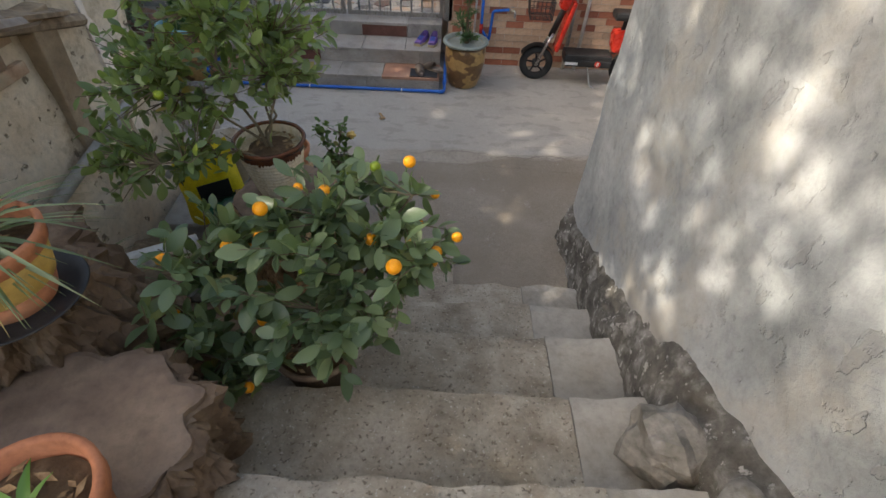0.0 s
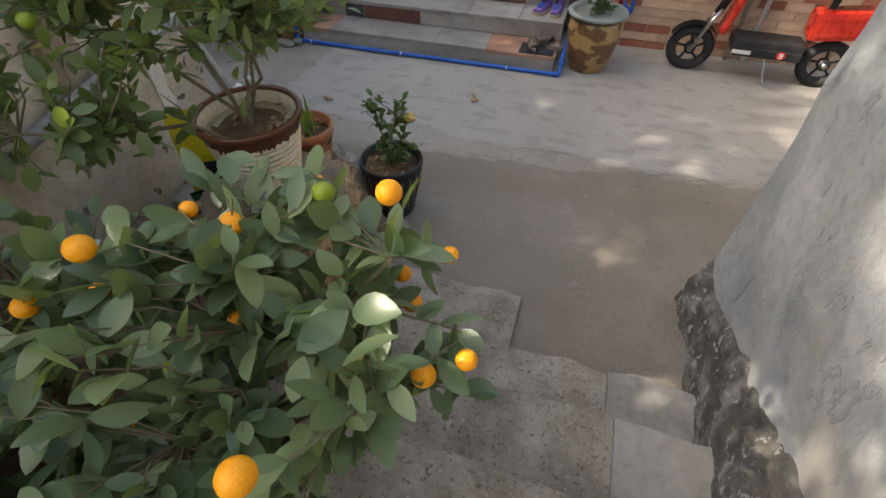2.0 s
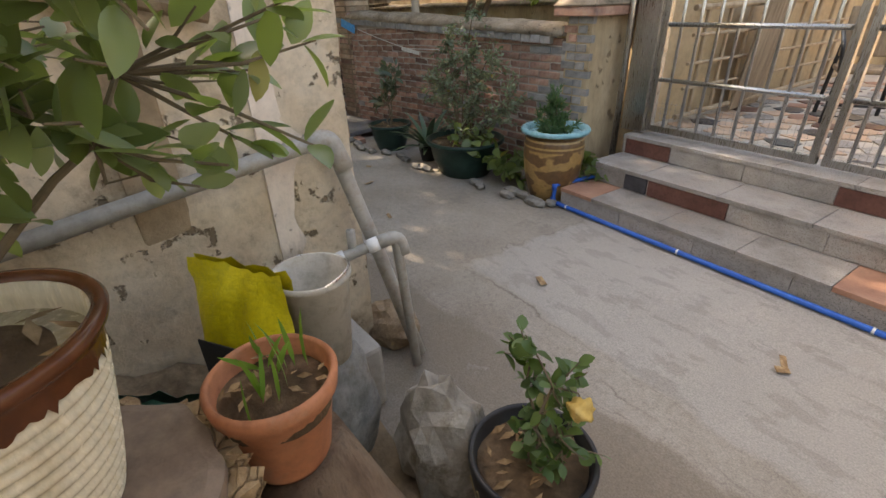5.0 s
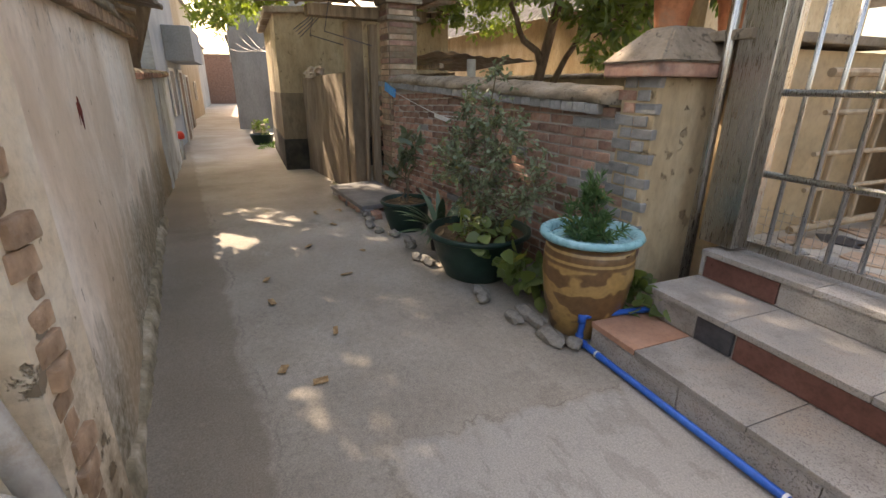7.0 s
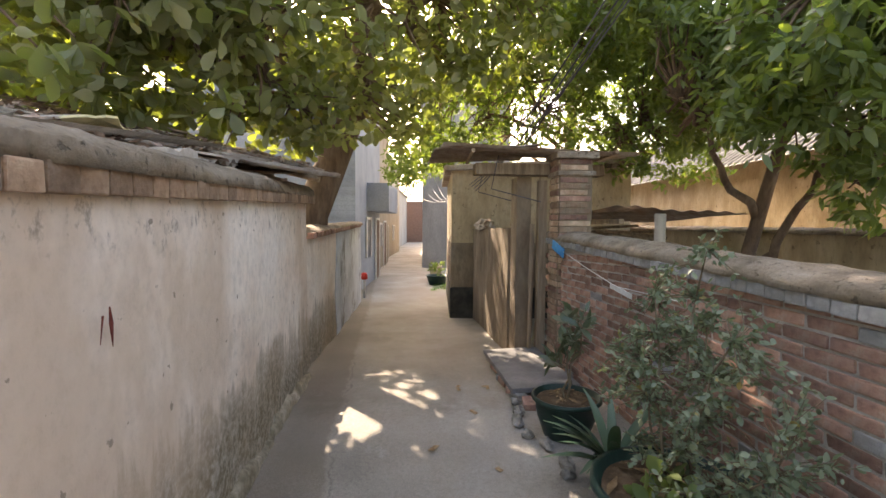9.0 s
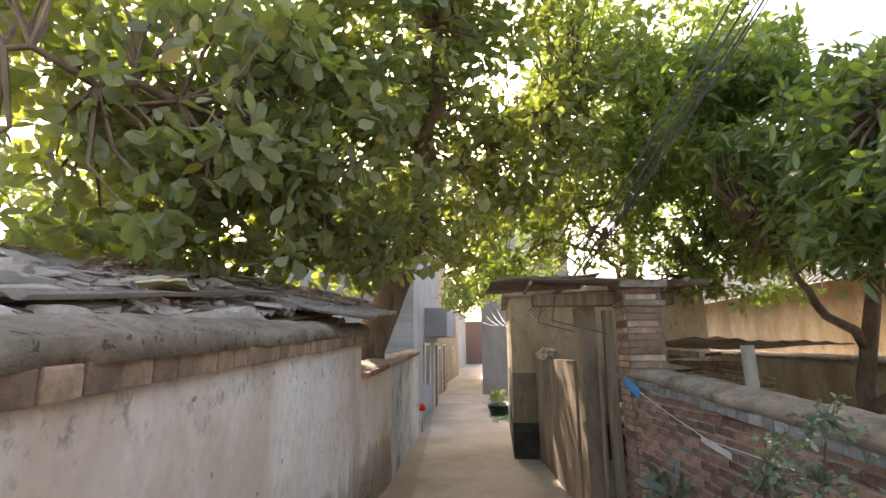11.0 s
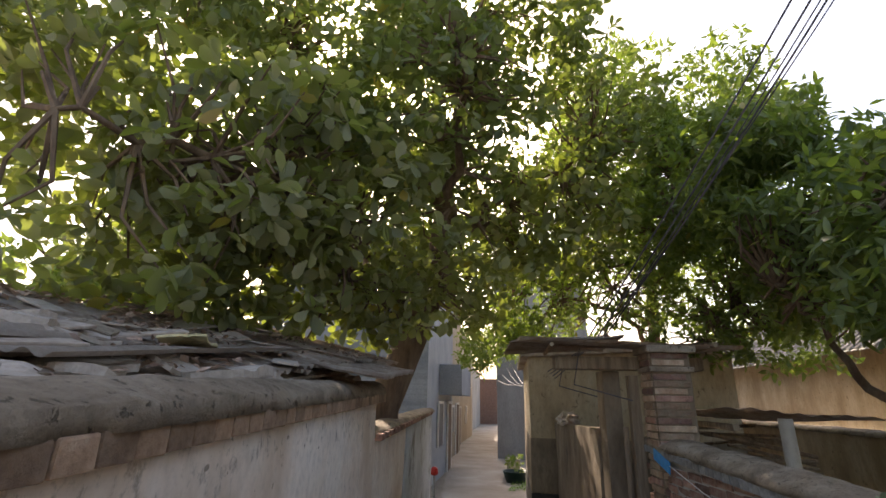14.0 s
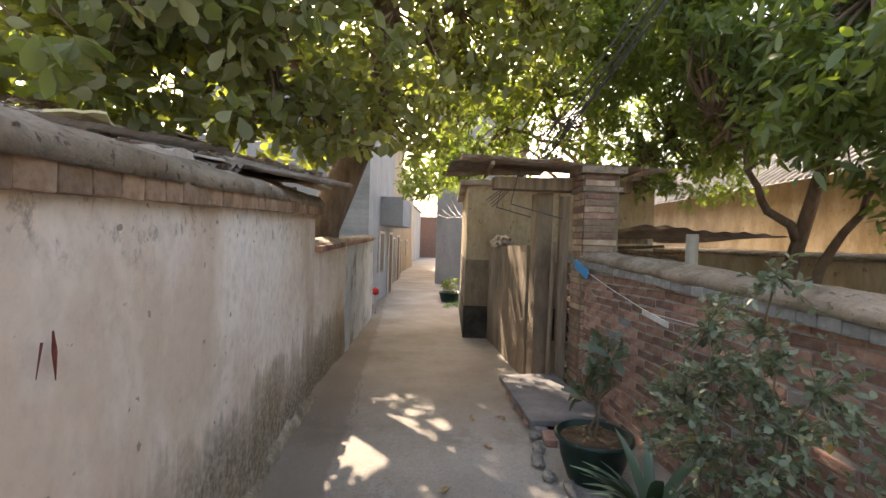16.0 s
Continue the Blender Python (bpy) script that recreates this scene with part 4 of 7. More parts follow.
def slipper(x, y, z, rz, label):
    s = base("slipper", x, y, z, rz, label, "slipper", "pair of slippers")
    bm = bmesh.new()
    ring = [(0.042 * math.sin(a) * (1 + 0.12 * math.cos(a)), 0.13 * -math.cos(a)) for a in [2 * math.pi * k / 20 for k in range(20)]]
    lo, hi = [bm.verts.new((*p, 0)) for p in ring], [bm.verts.new((*p, 0.025)) for p in ring]
    for k in range(20):
        bm.faces.new((lo[k], lo[(k + 1) % 20], hi[(k + 1) % 20], hi[k]))
    bm.faces.new(lo), bm.faces.new(hi)
    part("sole", bm, M_SLIPPER, s)
    bm = bmesh.new()
    rows = []
    for k in range(6):
        yy = -0.01 + 0.11 * k / 5
        w, h = 0.05 - 0.012 * (k / 5) ** 2, 0.075 - 0.035 * (k / 5) ** 1.5
        rows.append([bm.verts.new((w * math.cos(a), yy, 0.012 + h * math.sin(a))) for a in [math.pi * q / 8 for q in range(9)]])
    for a, b in zip(rows, rows[1:]):
        for q in range(8):
            bm.faces.new((a[q], a[q + 1], b[q + 1], b[q]))
    bmesh.ops.solidify(bm, geom=bm.faces[:], thickness=0.006)
    part("strap", bm, M_SLIPPER, s)


slipper(-1.27, 5.63, 0.163, 195, "worn grey-brown slipper on the black mat")
slipper(-1.12, 5.68, 0.163, 60, "worn grey-brown slipper kicked sideways on the mat")

# pipes on the tiled wall
wp = base("wall_pipe", 0, 0, 0, 0, "blue water pipe with a chrome tap on the tiled wall", "pipe")
part("pipe", tube(bend([(-0.6, 6.24, 0.95), (-0.6, 6.24, 0.42), (-0.5, 6.24, 0.3), (-0.48, 6.24, 0.62), (-0.3, 6.24, 0.64)], 0.03), 0.016, 12), M_BLUEPIPE, wp, smooth=True)
part("fitting", tube([(-0.6, 6.24, 0.48), (-0.6, 6.24, 0.38)], 0.022, 12), M_RED, wp, smooth=True)
part("tap", tube(bend([(-0.3, 6.24, 0.64), (-0.24, 6.2, 0.64), (-0.24, 6.17, 0.58)], 0.02), 0.012, 10), M_STEEL, wp, smooth=True)
part("tap_handle", boxed((0.05, 0.012, 0.012), (-0.27, 6.22, 0.675)), M_STEEL, wp)
for x, m, lb in ((0.42, M_GREYPIPE, "grey drain pipe on the tiled wall"), (0.56, M_WHITE, "white drain pipe on the tiled wall"), (-0.68, M_WHITE, "thin white conduit on the tiled wall")):
    dp = obj("drain_pipe", tube([(x, 6.235, 0.0), (x + 0.02, 6.235, 2.6)], 0.02 if x > 0 else 0.012, 12), m, smooth=True)
    tagged(dp, lb, "pipe")


def scooter():
    s = base("scooter", 0.04, 5.95, 0.0, -2, "red and black electric scooter with wire front basket", "scooter")

    def wheel(x):
        w = part("wheel", tube([(x, -0.03, 0.185), (x, 0.03, 0.185)], 0.045, 16), M_BLACK, s, smooth=True)
        bm = bmesh.new()
        rings = []
        for k in range(36):
            a = 2 * math.pi * k / 36
            rings.append([bm.verts.new((x + (0.148 + 0.04 * math.cos(b)) * math.cos(a), 0.042 * math.sin(b), 0.185 + (0.148 + 0.04 * math.cos(b)) * math.sin(a))) for b in [2 * math.pi * q / 12 for q in range(12)]])
        for k in range(36):
            for q in range(12):
                bm.faces.new((rings[k][q], rings[(k + 1) % 36][q], rings[(k + 1) % 36][(q + 1) % 12], rings[k][(q + 1) % 12]))
        part("tyre", bm, M_RUBBER, w, smooth=True)
        for k in range(5):
            a = 2 * math.pi * k / 5 + 0.3
            part("spoke", tube([(x + 0.03 * math.cos(a), 0, 0.185 + 0.03 * math.sin(a)), (x + 0.125 * math.cos(a + 0.15), 0, 0.185 + 0.125 * math.sin(a + 0.15))], 0.011, 6), M_BLACK, w)
        part("hub", tube([(x, -0.05, 0.185), (x, 0.05, 0.185)], 0.02, 12), M_STEEL, w, smooth=True)

    wheel(0.0)
    wheel(1.02)
    for y in (-0.055, 0.055):
        part("fork", tube([(0, y, 0.185), (0.07, y, 0.4), (0.13, y * 0.7, 0.52)], 0.016, 10), M_STEEL, s, smooth=True)
    bm = bmesh.new()
    rows = []
    for k in range(9):
        a = math.radians(20 + 130 * k / 8)
        rows.append([bm.verts.new((0.21 * math.cos(a), y, 0.185 + 0.21 * math.sin(a))) for y in (-0.055, 0, 0.055)])
    for a, b in zip(rows, rows[1:]):
        for q in range(2):
            bm.faces.new((a[q], a[q + 1], b[q + 1], b[q]))
    bmesh.ops.solidify(bm, geom=bm.faces[:], thickness=0.008)
    part("mudguard", bm, M_BLACK, s, smooth=True)
    part("steering_column", tube([(0.11, 0, 0.48), (0.27, 0, 0.98)], 0.032, 12), M_BLACK, s, smooth=True)
    part("front_shield", boxed((0.05, 0.2, 0.52), (0.24, 0, 0.6), (0, 12, 0), 0.022), M_RED, s, "red front shield")
    part("deck", boxed((0.52, 0.24, 0.1), (0.55, 0, 0.29), bevel=0.02), M_BLACK, s)
    part("side_panel", boxed((0.5, 0.262, 0.07), (0.56, 0, 0.25), bevel=0.012), M_BLACK, s)
    part("badge", tube([(0.66, -0.1335, 0.255), (0.66, -0.128, 0.255)], 0.033, 20), M_RED, s, "red round number badge")
    num = bpy.data.curves.new("number", "FONT")
    num.body, num.size, num.extrude, num.align_x = "8", 0.06, 0.0005, "CENTER"
    num.materials.append(M_WHITE)
    txt = new("number", num)
    txt.parent = s
    txt.matrix_local = pose(0.66, -0.1345, 0.234, 90, 0, 0)
    part("stripe", boxed((0.14, 0.004, 0.03), (0.37, -0.132, 0.25), bevel=0), M_WHITE, s, "white lettering bar")
    part("tail_body", boxed((0.42, 0.2, 0.22), (0.98, 0, 0.5), (0, -8, 0), 0.05), M_RED, s, "red tail fairing")
    part("seat", boxed((0.34, 0.22, 0.08), (0.9, 0, 0.74), bevel=0.035), M_BLACK, s)
    part("seat_post", tube([(0.84, 0, 0.34), (0.88, 0, 0.7)], 0.025, 10), M_BLACK, s)
    part("headlight", boxed((0.1, 0.16, 0.13), (0.2, 0, 0.83), (0, 16, 0), 0.035), M_RED, s, "red headlight cowl")
    part("display", boxed((0.1, 0.17, 0.06), (0.26, 0, 0.93), (0, 16, 0), 0.02), M_BLACK, s)
    part("handlebar", tube(bend([(0.22, -0.3, 1.02), (0.27, -0.12, 0.99), (0.27, 0.12, 0.99), (0.22, 0.3, 1.02)], 0.05), 0.014, 10), M_BLACK, s, smooth=True)
    for y in (-0.26, 0.26):
        part("grip", tube([(0.22, y - 0.05, 1.018), (0.225, y + 0.05, 1.01)], 0.02, 10), M_RUBBER, s, smooth=True)
    bm = bmesh.new()
    for z, k in ((0.68, 0.85), (0.74, 0.92), (0.8, 0.96), (0.86, 1.0)):
        q = [(-0.16 * k - 0.02, -0.14 * k, z), (0.08, -0.14 * k, z), (0.08, 0.14 * k, z), (-0.16 * k - 0.02, 0.14 * k, z), (-0.16 * k - 0.02, -0.14 * k, z)]
        tube(q, 0.004, 6, bm)
    for k in range(9):
        y = -0.14 + 0.035 * k
        tube([(-0.18, y, 0.86), (-0.156, y * 0.85, 0.68), (0.08, y * 0.85, 0.68), (0.08, y, 0.86)], 0.0028, 5, bm)
    for k in range(6):
        x = -0.15 + 0.045 * k
        tube([(x, -0.14, 0.86), (x, -0.12, 0.68), (x, 0.12, 0.68), (x, 0.14, 0.86)], 0.0028, 5, bm)
    part("basket", bm, M_BLACK, s, "black wire basket")
    part("kickstand", tube(bend([(0.55, -0.1, 0.24), (0.62, -0.16, 0.02), (0.68, -0.18, 0.0)], 0.03), 0.009, 8), M_STEEL, s)
    return s


scooter()
# ---- plants and pots by the stairs ----
M_CUT = surface("sawn stump top", (0.13, 0.09, 0.065), (0.205, 0.145, 0.105), (0.29, 0.215, 0.155), 34, 5, 0.8, 0.35, stain=(0.13, 0.09, 0.06), stain_scale=4)
M_BARKTAN = surface("flaking tan bark", (0.26, 0.155, 0.08), (0.44, 0.3, 0.165), (0.56, 0.42, 0.26), 30, 8, 0.95, 1.0, stain=(0.1, 0.055, 0.03), stain_scale=7, stain_at=(0.54, 0.66))
M_CREAM = surface("cream pot glaze", (0.48, 0.4, 0.26), (0.62, 0.55, 0.41), (0.69, 0.63, 0.49), 30, 5, 0.25, 0.05, stretch=(2.5, 2.5, 0.6), stain=(0.5, 0.37, 0.18), stain_scale=5, stain_at=(0.52, 0.72))
M_LOG = surface("bare brown log", (0.1, 0.062, 0.038), (0.19, 0.125, 0.08), (0.28, 0.2, 0.135), 26, 4, 0.85, 0.7, stretch=(4, 4, 0.8), stain=(0.06, 0.04, 0.025), stain_scale=4)
crackle(M_BARKTAN, 24.0, (0.12, 0.07, 0.036), (1, 1, 0.45), 0.06, 0.45, 0.012)
pit(M_BARKTAN, 22.0, (0.13, 0.08, 0.045), 0.6, 0.7, (1, 1, 0.5))
M_BROWNGLAZE = surface("brown drip glaze", (0.06, 0.022, 0.012), (0.12, 0.042, 0.018), (0.22, 0.09, 0.035), 30, 6, 0.2, 0.05)
M_YELLOWBAND = surface("yellow pot paint", (0.42, 0.27, 0.06), (0.52, 0.35, 0.1), (0.58, 0.42, 0.16), 30, 6, 0.6, 0.1, stain=(0.2, 0.11, 0.05), stain_scale=9, stain_at=(0.6, 0.7))
M_ORANGE = surface("kumquat peel", (0.75, 0.24, 0.008), (0.85, 0.33, 0.012), (0.88, 0.42, 0.02), 90, 8, 0.35, 0.12)
M_FRUITGREEN = surface("green kumquat peel", (0.1, 0.17, 0.015), (0.17, 0.25, 0.02), (0.4, 0.36, 0.03), 90, 14, 0.35, 0.12)
M_YELLOWBAG = surface("yellow woven sack", (0.5, 0.4, 0.01), (0.65, 0.54, 0.02), (0.72, 0.62, 0.06), 60, 4, 0.5, 0.3)
M_DKGREENBAG = surface("printed green sack", (0.01, 0.05, 0.03), (0.02, 0.1, 0.06), (0.25, 0.3, 0.3), 20, 7, 0.4, 0.3)
M_STONE = surface("grey field stone", (0.13, 0.12, 0.1), (0.23, 0.215, 0.19), (0.35, 0.33, 0.295), 34, 9, 0.9, 0.7, stain=(0.13, 0.1, 0.06), stain_scale=5)
M_BOULDER = surface("rough tan-grey rock", (0.17, 0.15, 0.12), (0.31, 0.28, 0.235), (0.43, 0.4, 0.35), 26, 7, 0.95, 1.0, stain=(0.14, 0.11, 0.07), stain_scale=6.0, stain_at=(0.52, 0.64))
M_BUCKET = surface("grimy whitish plastic", (0.34, 0.3, 0.24), (0.48, 0.44, 0.37), (0.58, 0.54, 0.47), 24, 6, 0.7, 0.2, stain=(0.26, 0.21, 0.15), stain_scale=6.0, stain_at=(0.52, 0.66))
M_EARTH = surface("brown earth bank", (0.15, 0.105, 0.06), (0.28, 0.2, 0.125), (0.4, 0.3, 0.2), 26, 5, 0.95, 0.9, stain=(0.08, 0.05, 0.028), stain_scale=4)
M_LEAF_KUM = leaf_material("citrus leaf", (0.08, 0.125, 0.075), (0.135, 0.195, 0.11), (0.21, 0.27, 0.145), (0.26, 0.36, 0.05), 0.34, 0.3)
M_LEAF_CIT = leaf_material("young citrus leaf", (0.08, 0.125, 0.055), (0.14, 0.2, 0.085), (0.24, 0.3, 0.125), (0.36, 0.48, 0.06), 0.32, 0.36)
M_LEAF_ROSE = leaf_material("rose leaf", (0.04, 0.085, 0.025), (0.07, 0.13, 0.04), (0.12, 0.19, 0.06), (0.2, 0.32, 0.04), 0.45, 0.25)
M_STRIPE = leaf_material("striped spider leaf", (0.09, 0.13, 0.06), (0.17, 0.22, 0.1), (0.3, 0.34, 0.19), (0.3, 0.4, 0.12), 0.4, 0.25)
M_GRASS = leaf_material("fresh blade", (0.08, 0.2, 0.03), (0.13, 0.28, 0.05), (0.2, 0.36, 0.08), (0.3, 0.5, 0.05), 0.4, 0.3)
M_GREYTWIG = surface("grey-brown twig", (0.1, 0.075, 0.045), (0.16, 0.125, 0.08), (0.23, 0.185, 0.12), 30, 8, 0.9, 0.5)


def bank():
    """Earth bank along the wall, stepping down with the stairs."""
    bm = bmesh.new()
    nx, ny = 22, 60
    rows = []
    for i in range(nx + 1):
        row = []
        for j in range(ny + 1):
            x, y = -2.84 + 1.25 * i / nx, 3.25 - 4.2 * j / ny
            h = 0.12 + max(0, 3.0 - y) * 0.42
            h = min(h, 1.0) * (1 - 0.55 * (i / nx) ** 2)
            row.append(bm.verts.new((x, y, h + 0.05 * noise.fractal((x * 4, y * 4, 1), 0.8, 2, 4))))
        rows.append(row)
    for a, b in zip(rows, rows[1:]):
        for k in range(ny):
            bm.faces.new((a[k], a[k + 1], b[k + 1], b[k]))
    low = [bm.verts.new((v.co.x, v.co.y, -0.2)) for v in rows[-1]]
    for k in range(ny):
        bm.faces.new((rows[-1][k], rows[-1][k + 1], low[k + 1], low[k]))
    front = [r[0] for r in rows]
    lf = [bm.verts.new((v.co.x, v.co.y, -0.2)) for v in front]
    for k in range(nx):
        bm.faces.new((front[k], front[k + 1], lf[k + 1], lf[k]))
    o = obj("bank", bm, M_EARTH, smooth=True)
    tagged(o, "brown earth bank between wall and stairs", "ground", kind="structure")


bank()


def stump(name, x, y, z0, z1, rx, ry, label, bark, cut, seed, flare=1.35, amp=0.16, parts=True, tilt=0):
    s = base(name, x, y, z0, 0, label, "tree stump")
    seg, nz = 120, 26
    bm = bmesh.new()
    h = z1 - z0
    rows = []
    for k in range(nz + 1):
        t = k / nz
        row = []
        for q in range(seg):
            a = 2 * math.pi * q / seg
            c, sn = math.cos(a), math.sin(a)
            f = 1 + (flare - 1) * (1 - t) ** 2
            n1 = noise.fractal((c * 1.3 + seed, sn * 1.3, t * 0.6), 0.9, 2, 3) * amp
            n2 = (abs(noise.fractal((c * 6 + seed, sn * 6, t * 5), 0.55, 2, 6)) - 0.25) * 0.2
            row.append(bm.verts.new((rx * c * (f + n1 + n2), ry * sn * (f + n1 + n2), h * t - (0.03 * noise.noise((c * 5, sn * 5, seed)) if k == nz else 0) - 0.01)))
        rows.append(row)
    for a, b in zip(rows, rows[1:]):
        for q in range(seg):
            bm.faces.new((a[q], a[(q + 1) % seg], b[(q + 1) % seg], b[q]))
    bm.faces.new(rows[-1])
    part("bark", bm, bark, s, "rough flaking bark")
    bm = bmesh.new()
    rings = []
    for rr in (0.02, 0.3, 0.6, 0.86, 0.93):
        ring = []
        for q in range(seg):
            a = 2 * math.pi * q / seg
            c, sn = math.cos(a), math.sin(a)
            n1 = noise.fractal((c * 1.3 + seed, sn * 1.3, 0.6), 0.9, 2, 3) * amp
            ring.append(bm.verts.new((rx * c * rr * (1 + n1), ry * sn * rr * (1 + n1), h + 0.012 - 0.006 * (rr > 0.9) + 0.004 * noise.noise((c * rr * 4, sn * rr * 4, seed)))))
        rings.append(ring)
    lowr = [bm.verts.new((v.co.x, v.co.y, h - 0.05)) for v in rings[-1]]
    for a, b in zip(rings, rings[1:]):
        for q in range(seg):
            bm.faces.new((a[q], b[q], b[(q + 1) % seg], a[(q + 1) % seg]))
    for q in range(seg):
        bm.faces.new((rings[-1][q], rings[-1][(q + 1) % seg], lowr[(q + 1) % seg], lowr[q]))
    bm.faces.new(rings[0])
    part("cut_top", bm, cut, s, "sawn weathered top")
    return s


stump("stump", -1.74, 2.48, -0.02, 0.86, 0.25, 0.3, "thick tree stump with flaking tan bark carrying a glazed pot", M_BARKTAN, M_CUT, 1.0)
stump("stump", -1.86, 1.17, 0.62, 1.1, 0.3, 0.26, "split weathered stump with a cracked pale top", M_BARK, M_CUT, 7.3, 1.1, 0.35)
stump("stump", -2.28, 1.52, 0.6, 1.3, 0.36, 0.34, "rotten dark brown stump under the spider plant", M_BARK, M_BARK, 12.2, 1.3, 0.4)


def soil_disc(r, z, thing, seed=0):
    part("soil", turned([(r, z - 0.03), (r, z), (r * 0.6, z + 0.008), (r * 0.2, z + 0.012)], 28, wob=0.05), M_SOIL, thing)
    bm = bmesh.new()
    rs = random.Random(seed)
    for k in range(26):
        a, q = rs.uniform(0, 6.28), r * math.sqrt(rs.random()) * 0.9
        w = rs.uniform(0.008, 0.02) * (r / 0.14)
        m = pose(q * math.cos(a), q * math.sin(a), z + 0.016, rs.uniform(-25, 25), rs.uniform(-25, 25), rs.uniform(0, 360))
        vs = [bm.verts.new(m @ Vector(p)) for p in ((-w * 1.6, 0, 0), (0, -w * 0.6, 0.003), (w * 1.6, 0, 0.004), (0, w * 0.6, 0.003))]
        bm.faces.new(vs)
    part("dead_leaves", bm, M_LEAFDRY, thing, "dry fallen leaves")


M_LEAFDRY = surface("dry leaf litter", (0.12, 0.07, 0.03), (0.24, 0.15, 0.075), (0.36, 0.26, 0.15), 40, 20, 0.9, 0.3, vary=0.4, island=True)


def grow(thing, root, crown, count, rng, stems=5, spread=0.05, r0=0.012, twig=0.0025):
    """Stems and twigs from the root to points spread in the crown. Returns twig tips and ways."""
    bm = bmesh.new()
    tips = blob_points(crown, count, rng, 0.45)
    mids = []
    c0 = np.mean([b[:3] for b in crown], 0)
    for k in range(stems):
        a = 2 * math.pi * k / stems + rng.uniform(0, 0.7)
        b = crown[k % len(crown)]
        m = np.array(b[:3]) + np.array([math.cos(a) * b[3] * 0.45, math.sin(a) * b[4] * 0.45, rng.uniform(-0.35, 0.25) * b[5]])
        pts = limb(bm, (root[0] + spread * math.cos(a) * 0.4, root[1] + spread * math.sin(a) * 0.4, root[2]), m, r0, r0 * 0.45, rng, 0.12, 6, 7)
        mids += [np.array(p) for p in pts[2:]]
    mids = np.array(mids)
    ways = []
    for p in tips:
        d = np.linalg.norm(mids - p, axis=1)
        q = mids[np.argmin(d)]
        tube([q, (q + p) / 2 + rng.normal(0, 0.012, 3), p], [twig * 1.6, twig * 1.2, twig * 0.7], 5, bm)
        w = p - q
        ways.append(w / (np.linalg.norm(w) + 1e-6))
    part("branching", bm, M_GREYTWIG, thing)
    return tips, ways


def foliage(thing, tips, ways, per, size, wide, material, rng, seed, droop=0.2, along=0.09):
    P, D = [], []
    for p, w in zip(tips, ways):
        for k in range(per):
            v = rng.normal(0, 1, 3)
            v /= np.linalg.norm(v)
            P.append(p - w * along * rng.uniform(0, 1.2))
            D.append(w * 0.6 + v * 0.9 + np.array([0, 0, 0.15]))
    leaf_cloud("foliage", P, D, size, wide, material, thing, seed, droop, 0.2, 0.65, blunt=0.35, rows=5 if size > 0.06 else 3)


def fruit_mesh():
    bm = bmesh.new()
    bmesh.ops.create_uvsphere(bm, u_segments=18, v_segments=12, radius=1.0)
    for v in bm.verts:
        v.co.z *= 0.95
        if abs(v.co.z) > 0.9:
            v.co.z *= 0.96
    return bm


# kumquat in its pot
kum = base("kumquat_tree", -1.43, 1.72, 0.49, 0, "bushy potted kumquat with orange fruit on the stairs", "potted plant")
KX, KY, KZ = -1.43, 1.72, 0.49
pot_ = part("pot", turned([(0.11, 0), (0.125, 0.02), (0.155, 0.2), (0.168, 0.215), (0.172, 0.235), (0.165, 0.245), (0.152, 0.24), (0.14, 0.15)], 36, wob=0.02), M_BARK, kum, "mossy brown clay pot", smooth=True)
soil_disc(0.142, 0.2, kum, 3)
rng = np.random.default_rng(11)
crown = [(-0.02, 0.02, 0.62, 0.4, 0.36, 0.28), (0.26, 0.12, 0.66, 0.32, 0.28, 0.24), (-0.3, 0.0, 0.6, 0.28, 0.32, 0.28), (0.16, -0.1, 0.5, 0.24, 0.18, 0.2), (-0.36, -0.18, 0.36, 0.24, 0.2, 0.22), (0.46, 0.15, 0.62, 0.16, 0.16, 0.14), (0.05, 0.28, 0.74, 0.3, 0.22, 0.2), (0.3, 0.3, 0.78, 0.2, 0.16, 0.16), (-0.1, -0.2, 0.3, 0.18, 0.12, 0.14)]
tips, ways = grow(kum, (0, 0, 0.2), crown, 300, rng, 8, 0.09, 0.008, 0.0018)
foliage(kum, tips, ways, 6, 0.088, 0.5, M_LEAF_KUM, rng, 21, 0.12, 0.1)
rs = random.Random(8)
FRUIT = [(0.36, -0.14, 0.86, 0.024, 0), (-0.1, 0.09, 0.86, 0.025, 0), (0.55, 0.17, 0.7, 0.02, 0), (0.07, 0.25, 0.82, 0.024, 0), (0.37, 0.31, 0.92, 0.023, 0), (0.25, 0.3, 0.9, 0.02, 1)]
for _ in range(30):
    p = tips[rs.randrange(len(tips))]
    FRUIT.append((p[0] * 1.08, p[1] * 1.08, p[2] - 0.02, rs.uniform(0.017, 0.025), 1 if rs.random() < 0.28 else 0))
for x, y, z, r, g in FRUIT:
    f = part("fruit", fruit_mesh(), M_FRUITGREEN if g else M_ORANGE, kum, "ripening green fruit" if g else "ripe orange fruit", smooth=True)
    f.matrix_local = Matrix.Translation((x, y, z)) @ Matrix.Diagonal((r, r, r, 1))

